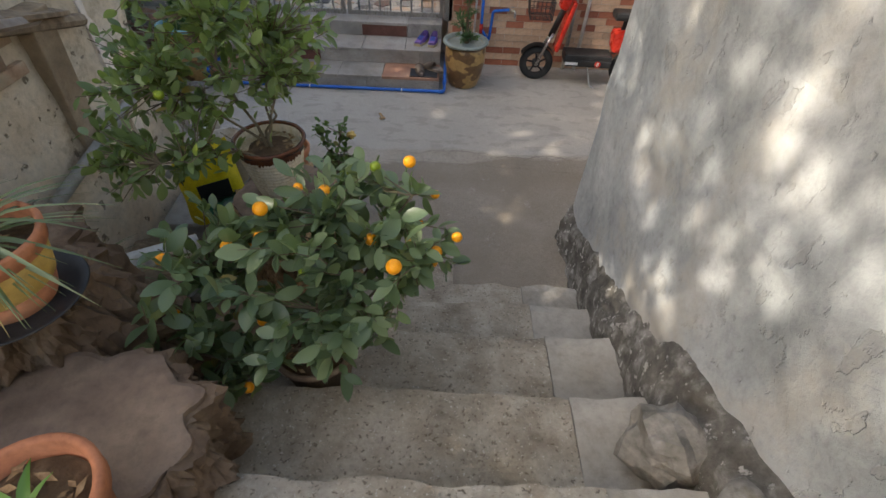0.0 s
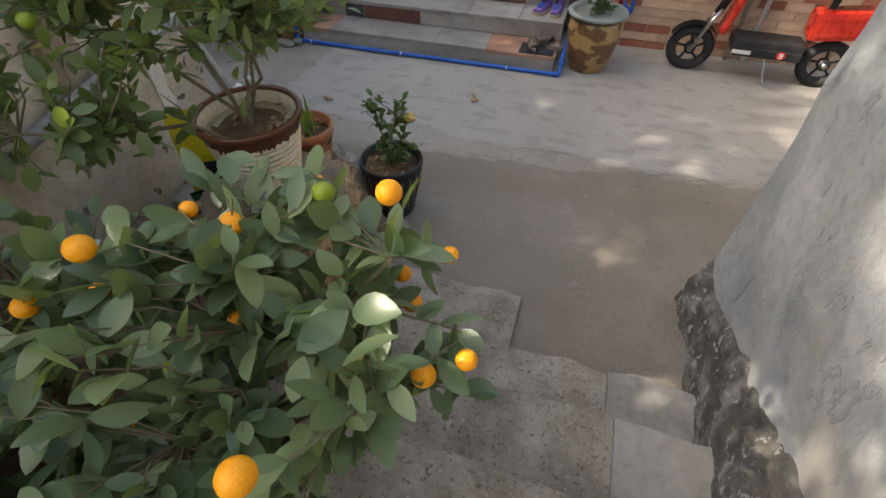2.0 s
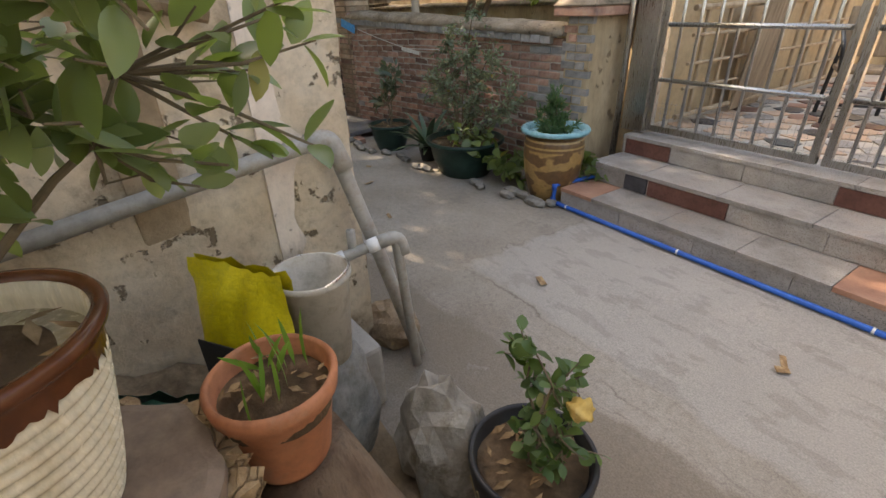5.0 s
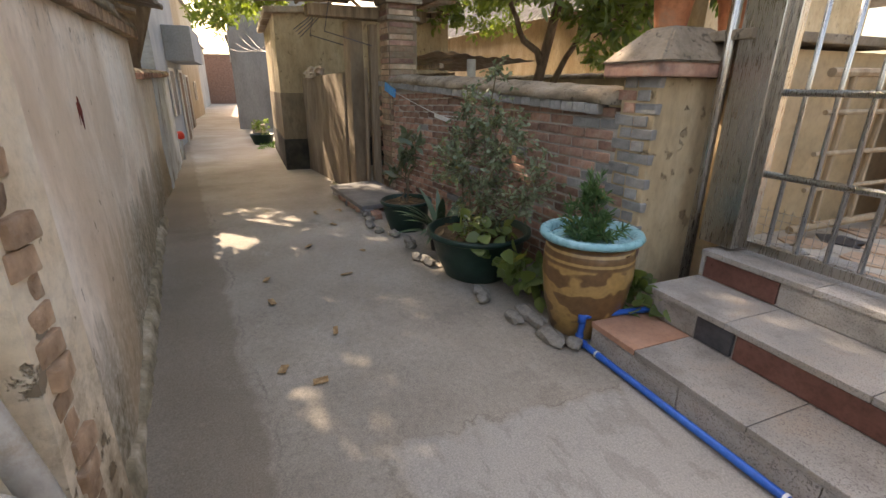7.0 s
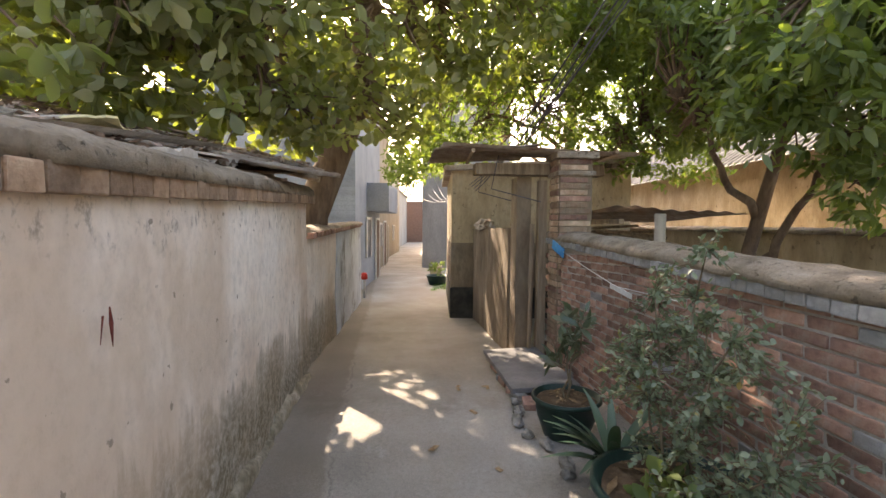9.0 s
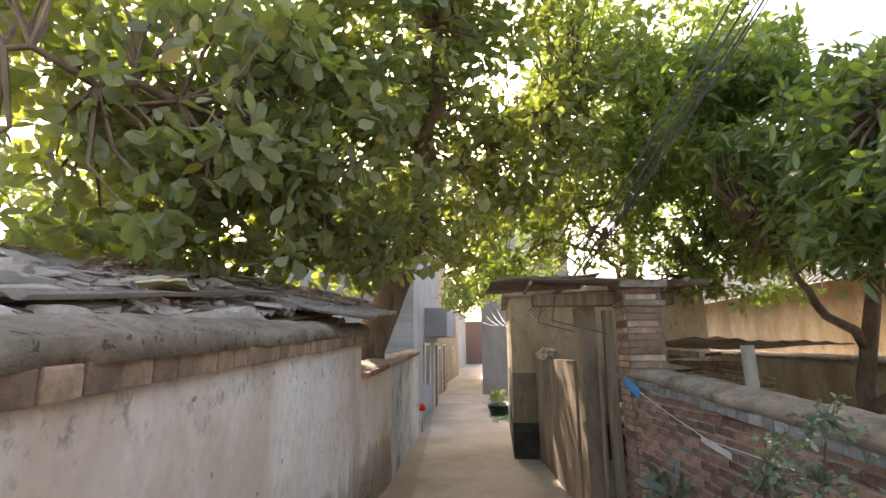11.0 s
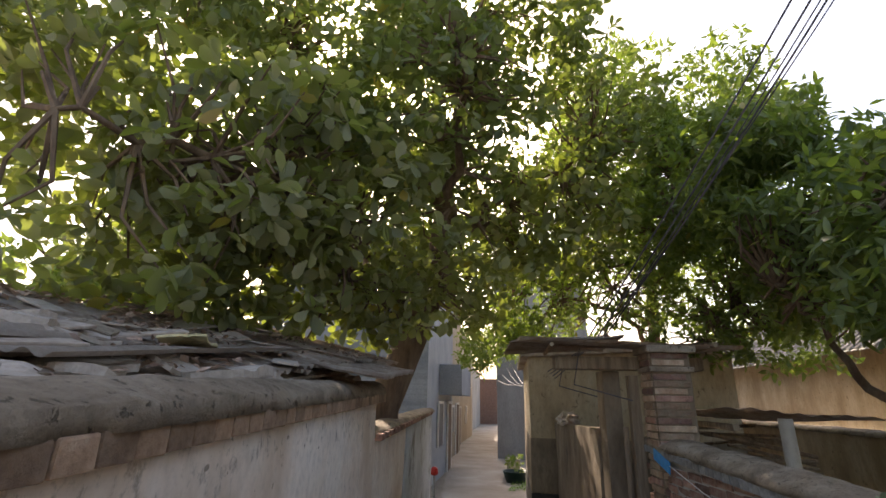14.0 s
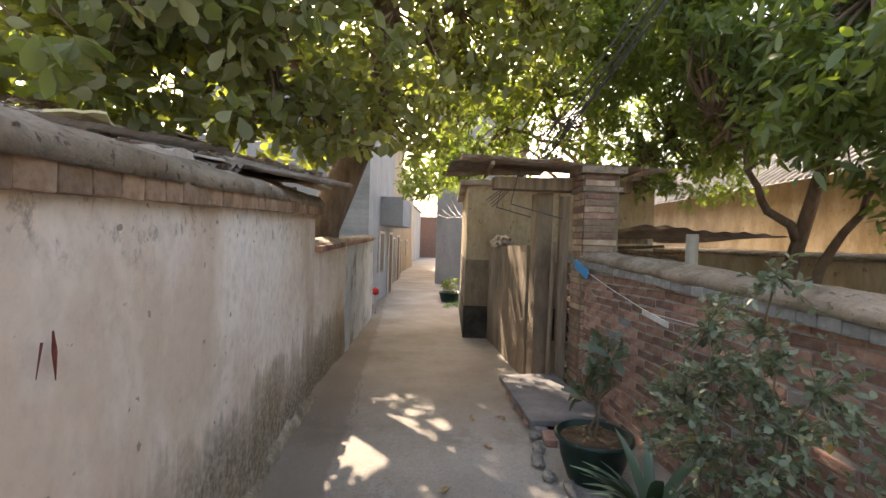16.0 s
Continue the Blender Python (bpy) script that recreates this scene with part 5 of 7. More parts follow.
# glazed pot with citrus tree on the stump
cit = base("citrus_tree", -1.765, 2.54, 0.872, 0, "leafy citrus tree in a cream ribbed pot with brown drip glaze", "potted plant")
rib = []
for k in range(80):
    t = k / 79
    rib.append((0.098 + 0.052 * t ** 0.8 + 0.0026 * math.sin(t * 75), 0.235 * t))
bm = turned(rib + [(0.148, 0.24)], 48)
part("pot", bm, M_CREAM, cit, "cream ribbed stoneware pot", smooth=True)
bm = bmesh.new()
seg, rows = 160, []
for r, z, drip in ((0.1508, 0.243, 1), (0.1535, 0.255, 0), (0.158, 0.266, 0), (0.166, 0.273, 0), (0.169, 0.283, 0), (0.164, 0.291, 0), (0.152, 0.289, 0), (0.147, 0.277, 0), (0.1445, 0.262, 1)):
    rows.append([bm.verts.new((r * math.cos(a), r * math.sin(a), z - drip * 0.026 * abs(noise.noise((math.cos(a) * 17, math.sin(a) * 17, 3))) - drip * 0.005)) for a in [2 * math.pi * k / seg for k in range(seg)]])
for a, b in zip(rows, rows[1:]):
    for k in range(seg):
        bm.faces.new((a[k], a[(k + 1) % seg], b[(k + 1) % seg], b[k]))
part("lining", turned([(0.1495, 0.235), (0.151, 0.262), (0.1495, 0.28), (0.1455, 0.28), (0.142, 0.25), (0.139, 0.2), (0.02, 0.19)], 48), M_CREAM, cit, "cream glazed inside of the pot", smooth=True)
part("rim", bm, M_BROWNGLAZE, cit, "glossy brown drip-glazed rim", smooth=True)
soil_disc(0.138, 0.235, cit, 5)
rng = np.random.default_rng(12)
crown = [(-0.08, 0.0, 0.68, 0.36, 0.36, 0.26), (-0.32, -0.22, 0.55, 0.3, 0.32, 0.24), (0.12, 0.12, 0.72, 0.26, 0.28, 0.24), (-0.15, 0.1, 0.98, 0.3, 0.3, 0.2), (0.02, 0.34, 0.52, 0.22, 0.2, 0.13), (-0.3, -0.4, 0.42, 0.26, 0.24, 0.18), (-0.45, 0.05, 0.6, 0.22, 0.24, 0.24)]
tips, ways = grow(cit, (0, 0, 0.22), crown, 400, rng, 6, 0.025, 0.0075, 0.002)
foliage(cit, tips, ways, 6, 0.068, 0.46, M_LEAF_CIT, rng, 22, 0.08, 0.11)
for k in range(5):
    p = tips[k * 17]
    f = part("fruit", fruit_mesh(), M_FRUITGREEN, cit, "small green fruit", smooth=True)
    f.matrix_local = Matrix.Translation((p[0], p[1], p[2] - 0.02)) @ Matrix.Diagonal((0.019, 0.019, 0.019, 1))

keys = base("keys", -1.72, 2.38, 0.878, 40, "black car key fob and key ring on the stump", "keys")
part("key_fob", boxed((0.03, 0.05, 0.013), (0, 0, 0.007), bevel=0.005), M_BLACK, keys)
part("button", boxed((0.018, 0.01, 0.002), (0, -0.004, 0.0142), bevel=0), M_GREYPIPE, keys)
part("second_fob", boxed((0.026, 0.034, 0.012), (-0.04, -0.02, 0.006), (0, 0, 30), 0.005), M_BLACK, keys)
part("ring", tube([(-0.018 + 0.016 * math.cos(a), 0.02 + 0.016 * math.sin(a), 0.004) for a in [2 * math.pi * k / 18 for k in range(19)]], 0.0012, 6), M_STEEL, keys)

# leaning log with orange pot
log = base("log", -1.69, 3.13, 0.0, 0, "short brown log propped against the stump", "log")
part("bark", tube([(0, 0.0, 0.02), (-0.03, -0.06, 0.2), (-0.08, -0.17, 0.48), (-0.12, -0.25, 0.7)], [0.105, 0.1, 0.098, 0.1], 18), M_LOG, log, smooth=True)
opot = base("seedling_pot", -1.81, 2.87, 0.715, 0, "orange terracotta pot with green shoots on the log", "potted plant")
part("pot", turned([(0.075, 0), (0.078, 0.01), (0.1, 0.155), (0.11, 0.16), (0.114, 0.19), (0.106, 0.198), (0.1, 0.19), (0.095, 0.12)], 36), M_CLAYPOT, opot, smooth=True)
soil_disc(0.096, 0.155, opot, 9)
rng = np.random.default_rng(4)
P = [(0.03 * rng.normal() + (0.03 if k > 6 else -0.035), 0.03 * rng.normal(), 0.165) for k in range(14)]
leaf_cloud("foliage", P, [(0.25 * rng.normal(), 0.25 * rng.normal(), 1) for _ in P], 0.12, 0.1, M_GRASS, opot, 3, 0.0, 0.1)

buck = base("bucket", -2.3, 3.1, 0.5, 0, "old whitish plastic bucket by the wall", "bucket")
part("body", turned([(0.085, 0), (0.108, 0.28), (0.116, 0.285), (0.115, 0.3), (0.105, 0.3), (0.085, 0.02)], 36), M_BUCKET, buck, smooth=True)
part("handle", tube([(0.113 * math.cos(a), 0.113 * math.sin(a) * 0.98, 0.3 + 0.012 * math.sin(a * 2)) for a in [math.pi * k / 14 for k in range(15)]], 0.004, 6), M_STEEL, buck)
ped = obj("stone", crumple((0.15, 0.15, 0.28), 0.85, 0.12, 4.4), M_STONE, smooth=True)
ped.location = (-2.3, 3.1, 0.28)
tagged(ped, "rough grey stone under the bucket", "stone")


def sack(x, y, z, rz, w, h, m, label, band=None):
    s = base("sack", x, y, z, rz, label, "sack")
    bm = bmesh.new()
    nx, nz = 12, 14
    for sgn in (1, -1):
        g = []
        for i in range(nx + 1):
            for k in range(nz + 1):
                u, t = i / nx * 2 - 1, k / nz
                bulge = 0.09 * (1 - u * u) ** 0.6 * (1 - t ** 3) + 0.012
                g.append(bm.verts.new((u * w / 2 * (1 - 0.12 * t + 0.05 * noise.noise((t * 5, u * 2, 2))), sgn * bulge + 0.02 * noise.fractal((u * 3, t * 5, sgn), 0.8, 2, 3), h * t + 0.03 * noise.noise((u * 3, 0, t)))))
        for i in range(nx):
            for k in range(nz):
                a = i * (nz + 1) + k
                bm.faces.new((g[a], g[a + 1], g[a + nz + 2], g[a + nz + 1]))
    part("fabric", bm, m, s, smooth=True)
    if band:
        part("print", boxed((w * 0.5, 0.004, h * 0.3), (0, -0.108, h * 0.45), bevel=0), band, s, "dark printed panel")


sack(-2.36, 2.92, 0.36, 35, 0.36, 0.5, M_YELLOWBAG, "yellow fertiliser sack standing against the wall", M_BLACK)
sack(-2.15, 2.68, 0.32, 55, 0.3, 0.36, M_DKGREENBAG, "green and silver soil sack behind the stump")

# broken bricks and clods on the bank
rs = random.Random(33)
for k in range(16):
    x, y = rs.uniform(-2.55, -2.08), rs.uniform(1.9, 2.62)
    q = (x + 2.84) / 1.25
    z = min(0.12 + (3.0 - y) * 0.42, 1.0) * (1 - 0.55 * q * q)
    w = rs.uniform(0.03, 0.08)
    c_ = obj("clod", crumple((w, w * 0.75, w * 0.6), 0.7, 0.3, k * 2.3, 2), (M_EARTH, M_BRICKTAN, M_BRICK, M_STONE)[k % 4])
    c_.location = (x, y, z + w * 0.25)
    tagged(c_, "broken lump of brick and earth on the bank", "rubble", "rubble on the bank")

# rose in black pot
rose = base("rose_bush", -1.82, 3.53, 0.0, 0, "young rose in a glossy black ribbed pot", "potted plant")
part("pot", turned([(0.1, 0), (0.105, 0.01), (0.145, 0.2), (0.162, 0.3), (0.165, 0.34), (0.158, 0.35), (0.148, 0.34), (0.135, 0.2)], 44), M_BLACK, rose, smooth=True)
for k in range(22):
    a = 2 * math.pi * k / 22
    part("stripe", tube([(0.122 * math.cos(a), 0.122 * math.sin(a), 0.09), (0.146 * math.cos(a), 0.146 * math.sin(a), 0.2), (0.162 * math.cos(a), 0.162 * math.sin(a), 0.295)], 0.0028, 5), M_SOLE, rose, "thin cream stripe")
soil_disc(0.143, 0.3, rose, 2)
rose.matrix_world = pose(-1.72, 3.45, 0.0) @ Matrix.Diagonal((1.08, 1.08, 1.08, 1))
rng = np.random.default_rng(14)
crown = [(0.02, 0.0, 0.46, 0.1, 0.1, 0.12), (-0.08, 0.03, 0.6, 0.06, 0.06, 0.12), (0.08, 0.0, 0.62, 0.07, 0.07, 0.09), (0.03, 0.05, 0.38, 0.14, 0.12, 0.06)]
tips, ways = grow(rose, (0, 0, 0.29), crown, 46, rng, 4, 0.04, 0.006, 0.0018)
foliage(rose, tips, ways, 5, 0.045, 0.65, M_LEAF_ROSE, rng, 23, 0.2, 0.05)
fl = part("faded_flower", crumple((0.026, 0.026, 0.02), 0.8, 0.5, 3.1), M_YELLOWBAND, rose, "faded yellow bloom", smooth=True)
fl.location = (0.12, 0.0, 0.6)

for x, y, z, r, sd, lb in ((-2.0, 3.33, 0.1, (0.16, 0.13, 0.25), 1.5, "rough grey boulder beside the log"), (-1.6, 3.22, 0.04, (0.06, 0.05, 0.06), 2.5, "small mossy stone by the log"), (-1.62, 3.08, 0.02, (0.07, 0.05, 0.03), 3.5, "pale flat stone by the log"),
                           (-2.85, 3.6, 0.0, (0.17, 0.12, 0.1), 5.5, "broken earthy rubble at the wall corner"), (-0.16, 1.32, 0.75, (0.14, 0.13, 0.14), 6.5, "rounded lime-spattered stone on the stairs"), (-0.12, 0.92, 0.98, (0.13, 0.2, 0.1), 8.5, "rough stone beside the wall")):
    st = obj("stone", crumple(r, 0.75, 0.24, sd, 3), M_EARTH if "earthy" in lb else M_BOULDER if "boulder" in lb else M_STONE, smooth=False)
    st.location = (x, y, z + r[2] * 0.5)
    tagged(st, lb, "stone")


# spider plant and clay pot at the top
def blades(thing, n, z, length, wide, m, seed, arch=0.9, name="foliage", at=(0, 0)):
    rng = np.random.default_rng(seed)
    bm = bmesh.new()
    for k in range(n):
        a = rng.uniform(0, 6.28)
        L = length * rng.uniform(0.6, 1.1)
        up = rng.uniform(0.35, 1.0)
        pts = []
        for q in range(7):
            t = q / 6
            rad = L * t * (0.35 + 0.65 * t * arch)
            pts.append(Vector((at[0] + rad * math.cos(a), at[1] + rad * math.sin(a), z + L * (up * t - arch * 0.9 * t * t))))
        side = Vector((-math.sin(a), math.cos(a), 0))
        prev = None
        for q, p in enumerate(pts):
            w = wide * L * math.sin(math.pi * min(0.98, 0.15 + 0.85 * q / 6)) * 0.5
            cur = (bm.verts.new(p + side * w), bm.verts.new(p - Vector((0, 0, w * 0.35))), bm.verts.new(p - side * w))
            if prev:
                bm.faces.new((prev[0], cur[0], cur[1], prev[1]))
                bm.faces.new((prev[1], cur[1], cur[2], prev[2]))
            prev = cur
    part(name, bm, m, thing, smooth=True)


sp = base("spider_plant", -2.06, 1.42, 1.325, 0, "striped spider plant in a terracotta pot with yellow band", "potted plant")
part("pot", turned([(0.09, 0), (0.1, 0.02), (0.12, 0.08), (0.12, 0.08)], 36), M_CLAYPOT, sp, smooth=True)
part("band", turned([(0.12, 0.078), (0.122, 0.08), (0.143, 0.17), (0.142, 0.172)], 36), M_YELLOWBAND, sp, "faded yellow painted band", smooth=True)
part("rim", turned([(0.142, 0.171), (0.15, 0.175), (0.158, 0.215), (0.15, 0.225), (0.14, 0.215), (0.13, 0.12)], 36), M_CLAYPOT, sp, smooth=True)
part("saucer", turned([(0.14, 0.0), (0.15, 0.005), (0.175, 0.022), (0.17, 0.025), (0.14, 0.012)], 36), M_BLACK, sp, "dark plastic saucer", smooth=True)
soil_disc(0.13, 0.18, sp, 7)
blades(sp, 90, 0.18, 0.34, 0.035, M_STRIPE, 3)
wild = base("spider_plant", -2.45, 1.95, 0.75, 0, "loose clump of striped spider plant on the bank", "plant")
blades(wild, 70, 0.0, 0.36, 0.032, M_STRIPE, 5)
tp = base("clay_pot", -1.72, 0.92, 1.12, 0, "plain terracotta pot with a young shoot and dry leaves", "potted plant")
part("pot", turned([(0.09, 0), (0.1, 0.01), (0.13, 0.17), (0.145, 0.172), (0.15, 0.215), (0.143, 0.225), (0.128, 0.215), (0.12, 0.13)], 36), M_CLAYPOT, tp, smooth=True)
soil_disc(0.12, 0.17, tp, 6)
blades(tp, 6, 0.17, 0.16, 0.14, M_GRASS, 8, 0.5)

# plumbing on the wall
pl = base("waste_pipe", 0, 0, 0, 0, "dusty grey plastic waste pipe running down the wall", "pipe")
part("pipe", tube(bend([(-2.775, 2.0, 0.83), (-2.775, 3.385, 1.045), (-2.72, 3.51, 0.55), (-2.62, 3.62, 0.02)], 0.05), 0.03, 14), M_GREYPIPE, pl, smooth=True)
part("elbow", tube(bend([(-2.775, 3.3, 1.032), (-2.775, 3.385, 1.045), (-2.757, 3.425, 0.92)], 0.04), 0.037, 14), M_GREYPIPE, pl, smooth=True)
vp = base("valve_pipe", 0, 0, 0, 0, "grey water pipe with a valve by the wall corner", "pipe")
part("pipe", tube(bend([(-2.68, 3.0, 0.56), (-2.57, 3.52, 0.68), (-2.56, 3.57, 0.02)], 0.045), 0.021, 14), M_GREYPIPE, vp, smooth=True)
part("elbow", tube(bend([(-2.585, 3.45, 0.664), (-2.57, 3.53, 0.68), (-2.566, 3.55, 0.6)], 0.04), 0.027, 14), M_GREYPIPE, vp, smooth=True)
for y in (3.2, 3.3, 3.43):
    z = 0.56 + 0.23 * (y - 3.0)
    part("coupling", tube([(-2.68 + 0.21 * (y - 3.0) - 0.004, y - 0.022, z - 0.005), (-2.68 + 0.21 * (y - 3.0) + 0.004, y + 0.022, z + 0.005)], 0.028, 14), M_WHITE, vp, smooth=True)
part("valve", tube([(-2.62, 3.36, 0.63), (-2.62, 3.36, 0.73)], 0.017, 12), M_GREYPIPE, vp, smooth=True)
ledge = obj("ledge", boxed((0.34, 0.5, 0.3), (-2.6, 3.1, 0.15), (0, 0, 4), 0.02), M_PATCH)
tagged(ledge, "low concrete ledge at the wall corner", "ledge", kind="structure")
pvc = base("drain_pipe", -2.35, 2.15, 0.66, 30, "short piece of white ribbed drain pipe lying on the bank", "pipe")
part("pipe", tube([(-0.25, 0, 0.05), (0.25, 0, 0.05)], 0.05, 20), M_WHITE, pvc, smooth=True)
tool = base("tool_handle", -2.1, 2.0, 0.75, -60, "wooden tool handle lying on the bank", "tool")
part("shaft", tube([(-0.3, 0, 0.05), (0.3, 0, 0.02)], 0.016, 10), M_WOOD, tool, smooth=True)
# ---- lane: copings, pillar, doorway ----
M_GREYBRICK = surface("grey weathered brick", (0.17, 0.165, 0.16), (0.25, 0.245, 0.235), (0.34, 0.33, 0.31), 30, 5, 0.95, 0.8, vary=0.25)
M_GREENPOT = surface("dark green plastic tub", (0.006, 0.022, 0.016), (0.012, 0.036, 0.027), (0.03, 0.06, 0.05), 30, 4, 0.4, 0.06)
M_SLAB = surface("dark stone slab", (0.1, 0.095, 0.09), (0.16, 0.155, 0.15), (0.23, 0.22, 0.21), 30, 3, 0.85, 0.4)
M_BLUETAG = surface("blue plastic strip", (0.02, 0.2, 0.5), (0.03, 0.28, 0.62), (0.1, 0.4, 0.7), 20, 5, 0.4, 0.1)
M_DARKBASE = surface("tarred dark render", (0.02, 0.018, 0.015), (0.045, 0.04, 0.032), (0.09, 0.08, 0.065), 20, 3, 0.85, 0.4)
M_CREAMHOUSE = surface("cream house front", (0.3, 0.255, 0.19), (0.4, 0.345, 0.265), (0.48, 0.42, 0.335), 14, 1, 0.9, 0.2, stretch=(1, 1, 0.4), stain=(0.3, 0.25, 0.18), stain_scale=1.5, stain_at=(0.55, 0.7))
M_DOORWOOD = surface("brown door wood", (0.1, 0.06, 0.035), (0.16, 0.1, 0.06), (0.22, 0.145, 0.09), 30, 3, 0.6, 0.2, stretch=(5, 5, 0.5))
M_LEAF_SHRUB = leaf_material("small shrub leaf", (0.11, 0.145, 0.105), (0.18, 0.225, 0.16), (0.26, 0.3, 0.21), (0.24, 0.32, 0.1), 0.5, 0.3)
M_AGAVE = leaf_material("fleshy blade", (0.04, 0.085, 0.06), (0.07, 0.125, 0.085), (0.11, 0.17, 0.11), (0.1, 0.2, 0.06), 0.4, 0.1)
M_MAGNOLIA = leaf_material("leathery leaf", (0.07, 0.1, 0.065), (0.12, 0.155, 0.1), (0.2, 0.19, 0.125), (0.18, 0.24, 0.06), 0.35, 0.2)
M_RUSTRED = surface("dark red paint smear", (0.09, 0.02, 0.015), (0.14, 0.03, 0.022), (0.2, 0.06, 0.045), 40, 20, 0.8, 0.1)
M_MOSS = surface("damp mossy render", (0.13, 0.105, 0.065), (0.29, 0.24, 0.165), (0.52, 0.44, 0.34), 24, 6, 0.95, 0.8)


def along(p0, p1):
    d = Vector((p1[0] - p0[0], p1[1] - p0[1], 0))
    return d.length, math.degrees(math.atan2(d.y, d.x))


def rounded_cap(name, p0, p1, z0, z1, half, high, material, parent, seed=0.0):
    """A rounded mortar coping between two points."""
    bm = bmesh.new()
    a, b = Vector((*p0, z0)), Vector((*p1, z1))
    d = (b - a)
    n = max(6, int(d.length / 0.05))
    side = Vector((-d.y, d.x, 0)).normalized()
    rows = []
    for i in range(n + 1):
        c = a.lerp(b, i / n)
        row = []
        chip = 0.16 * max(0.0, noise.noise((c.x * 5.0, c.y * 5.0, seed + 3.0)))
        for k in range(9):
            t = math.pi * k / 8
            w = 1 - chip * (1 - math.sin(t)) + 0.17 * noise.fractal((c.x * 3.2, k * 0.6, seed), 0.8, 2, 4)
            row.append(bm.verts.new(c + side * (half * math.cos(t) * w) + Vector((0, 0, high * math.sin(t) ** 0.7 * w))))
        rows.append(row)
    for r, s in zip(rows, rows[1:]):
        for k in range(8):
            bm.faces.new((r[k], r[k + 1], s[k + 1], s[k]))
        bm.faces.new((r[8], r[0], s[0], s[8]))
    bm.faces.new(rows[0]), bm.faces.new(rows[-1])
    return part(name, bm, material, parent, smooth=True)


P0, P1 = (XB - 0.06, lane_left(XB) - 0.15), (XA + 0.02, lane_left(XA) - 0.07)
cap1 = rounded_cap("coping", P0, P1, 1.755, 1.6, 0.225, 0.12, M_COPE, None, 1)
tagged(cap1, "weathered rounded cement coping of the lane wall", "coping", kind="structure")
cap2 = rounded_cap("coping", (XC, lane_left(XC) - 0.14), (XB - 0.08, lane_left(XB) - 0.2), 1.45, 1.36, 0.2, 0.09, M_COPE, None, 4)
tagged(cap2, "mossy coping of the lower lane wall", "coping", kind="structure")
cap3 = rounded_cap("coping", (-8.02, lane_right(-8.02) + 0.16), (-4.02, lane_right(-4.02) + 0.16), 1.34, 1.2, 0.19, 0.1, M_COPE, None, 7)
tagged(cap3, "cracked rounded cement coping of the brick wall", "coping", kind="structure")
# damp foot of the lane wall
L_, ang = along((XB, lane_left(XB)), (XA, lane_left(XA)))
bm = bmesh.new()
rows = []
for i in range(241):
    x = XB + (XA - 0.03 - XB) * i / 240
    off = 0.1 * (x - XB) / (XA - XB) + 0.012
    top = 0.09 + 0.1 * noise.fractal((x * 1.5, 2, 0), 1.0, 2.2, 4) + 0.03 * noise.noise((x * 14, 0, 5))
    row = []
    for k in range(9):
        t = k / 8
        z = gz(x) - 0.05 + (max(0.03, top) + 0.05) * t
        bump_ = 0.03 * (1 - t) * (1 + noise.fractal((x * 4, z * 5, 1), 0.8, 2, 4)) + 0.012 + 0.008 * noise.noise((x * 9, z * 9, 0))
        row.append(bm.verts.new((x, lane_left(x) + off + (bump_ if k < 8 else -0.02), z)))
    rows.append(row)
for r, q in zip(rows, rows[1:]):
    for k in range(8):
        bm.faces.new((r[k], r[k + 1], q[k + 1], q[k]))
damp = obj("wall_foot_south", bm, M_MOSS, smooth=True)
tagged(damp, "damp mossy foot of the lane wall with flaked plaster", "wall footing", kind="structure")
smear = obj("paint_smear", tube([(-4.0, lane_left(-4.0) + 0.086, 1.25), (-4.005, lane_left(-4.005) + 0.086, 1.2), (-4.01, lane_left(-4.01) + 0.086, 1.13)], [0.002, 0.006, 0.001], 8), M_RUSTRED)
tagged(smear, "dark red paint smear on the plaster", "stain")
smear2 = obj("paint_smear", tube([(-3.965, lane_left(-3.965) + 0.088, 1.23), (-3.95, lane_left(-3.95) + 0.088, 1.15)], [0.003, 0.001], 8), M_RUSTRED)
tagged(smear2, "thin red paint smear on the plaster", "stain")

# pillar at the end of the brick wall
PX, PY = -3.86, 6.18
pillar = tagged(base("pillar", PX, PY, 0, 0, "square plastered brick pillar with a sloping cement cap", "pillar"), kind="structure")
part("shaft", boxed((0.26, 0.46, 1.42), (0, 0, 0.64), bevel=0.015), M_OCHRE, pillar, "ochre plastered shaft")
part("cap_bricks", boxed((0.42, 0.62, 0.07), (0, 0, 1.385), bevel=0.01), M_BRICK, pillar)
bm = bmesh.new()
lo = [bm.verts.new(p) for p in ((-0.23, -0.33, 1.42), (0.23, -0.33, 1.42), (0.23, 0.33, 1.42), (-0.23, 0.33, 1.42))]
hi = [bm.verts.new(p) for p in ((-0.09, -0.14, 1.6), (0.09, -0.14, 1.6), (0.09, 0.14, 1.6), (-0.09, 0.14, 1.6))]
bm.faces.new(lo), bm.faces.new(hi)
for k in range(4):
    bm.faces.new((lo[k], lo[(k + 1) % 4], hi[(k + 1) % 4], hi[k]))
bmesh.ops.bevel(bm, geom=bm.edges[:], offset=0.012, segments=2, affect="EDGES")
part("cap", bm, M_COPE, pillar, "sloping grey cement cap")
sill = obj("shelf", boxed((0.5, 1.4, 0.05), (-3.75, 6.95, 1.55), bevel=0.008), M_COPE)
tagged(sill, "concrete shelf on the yard wall", "shelf", kind="structure")


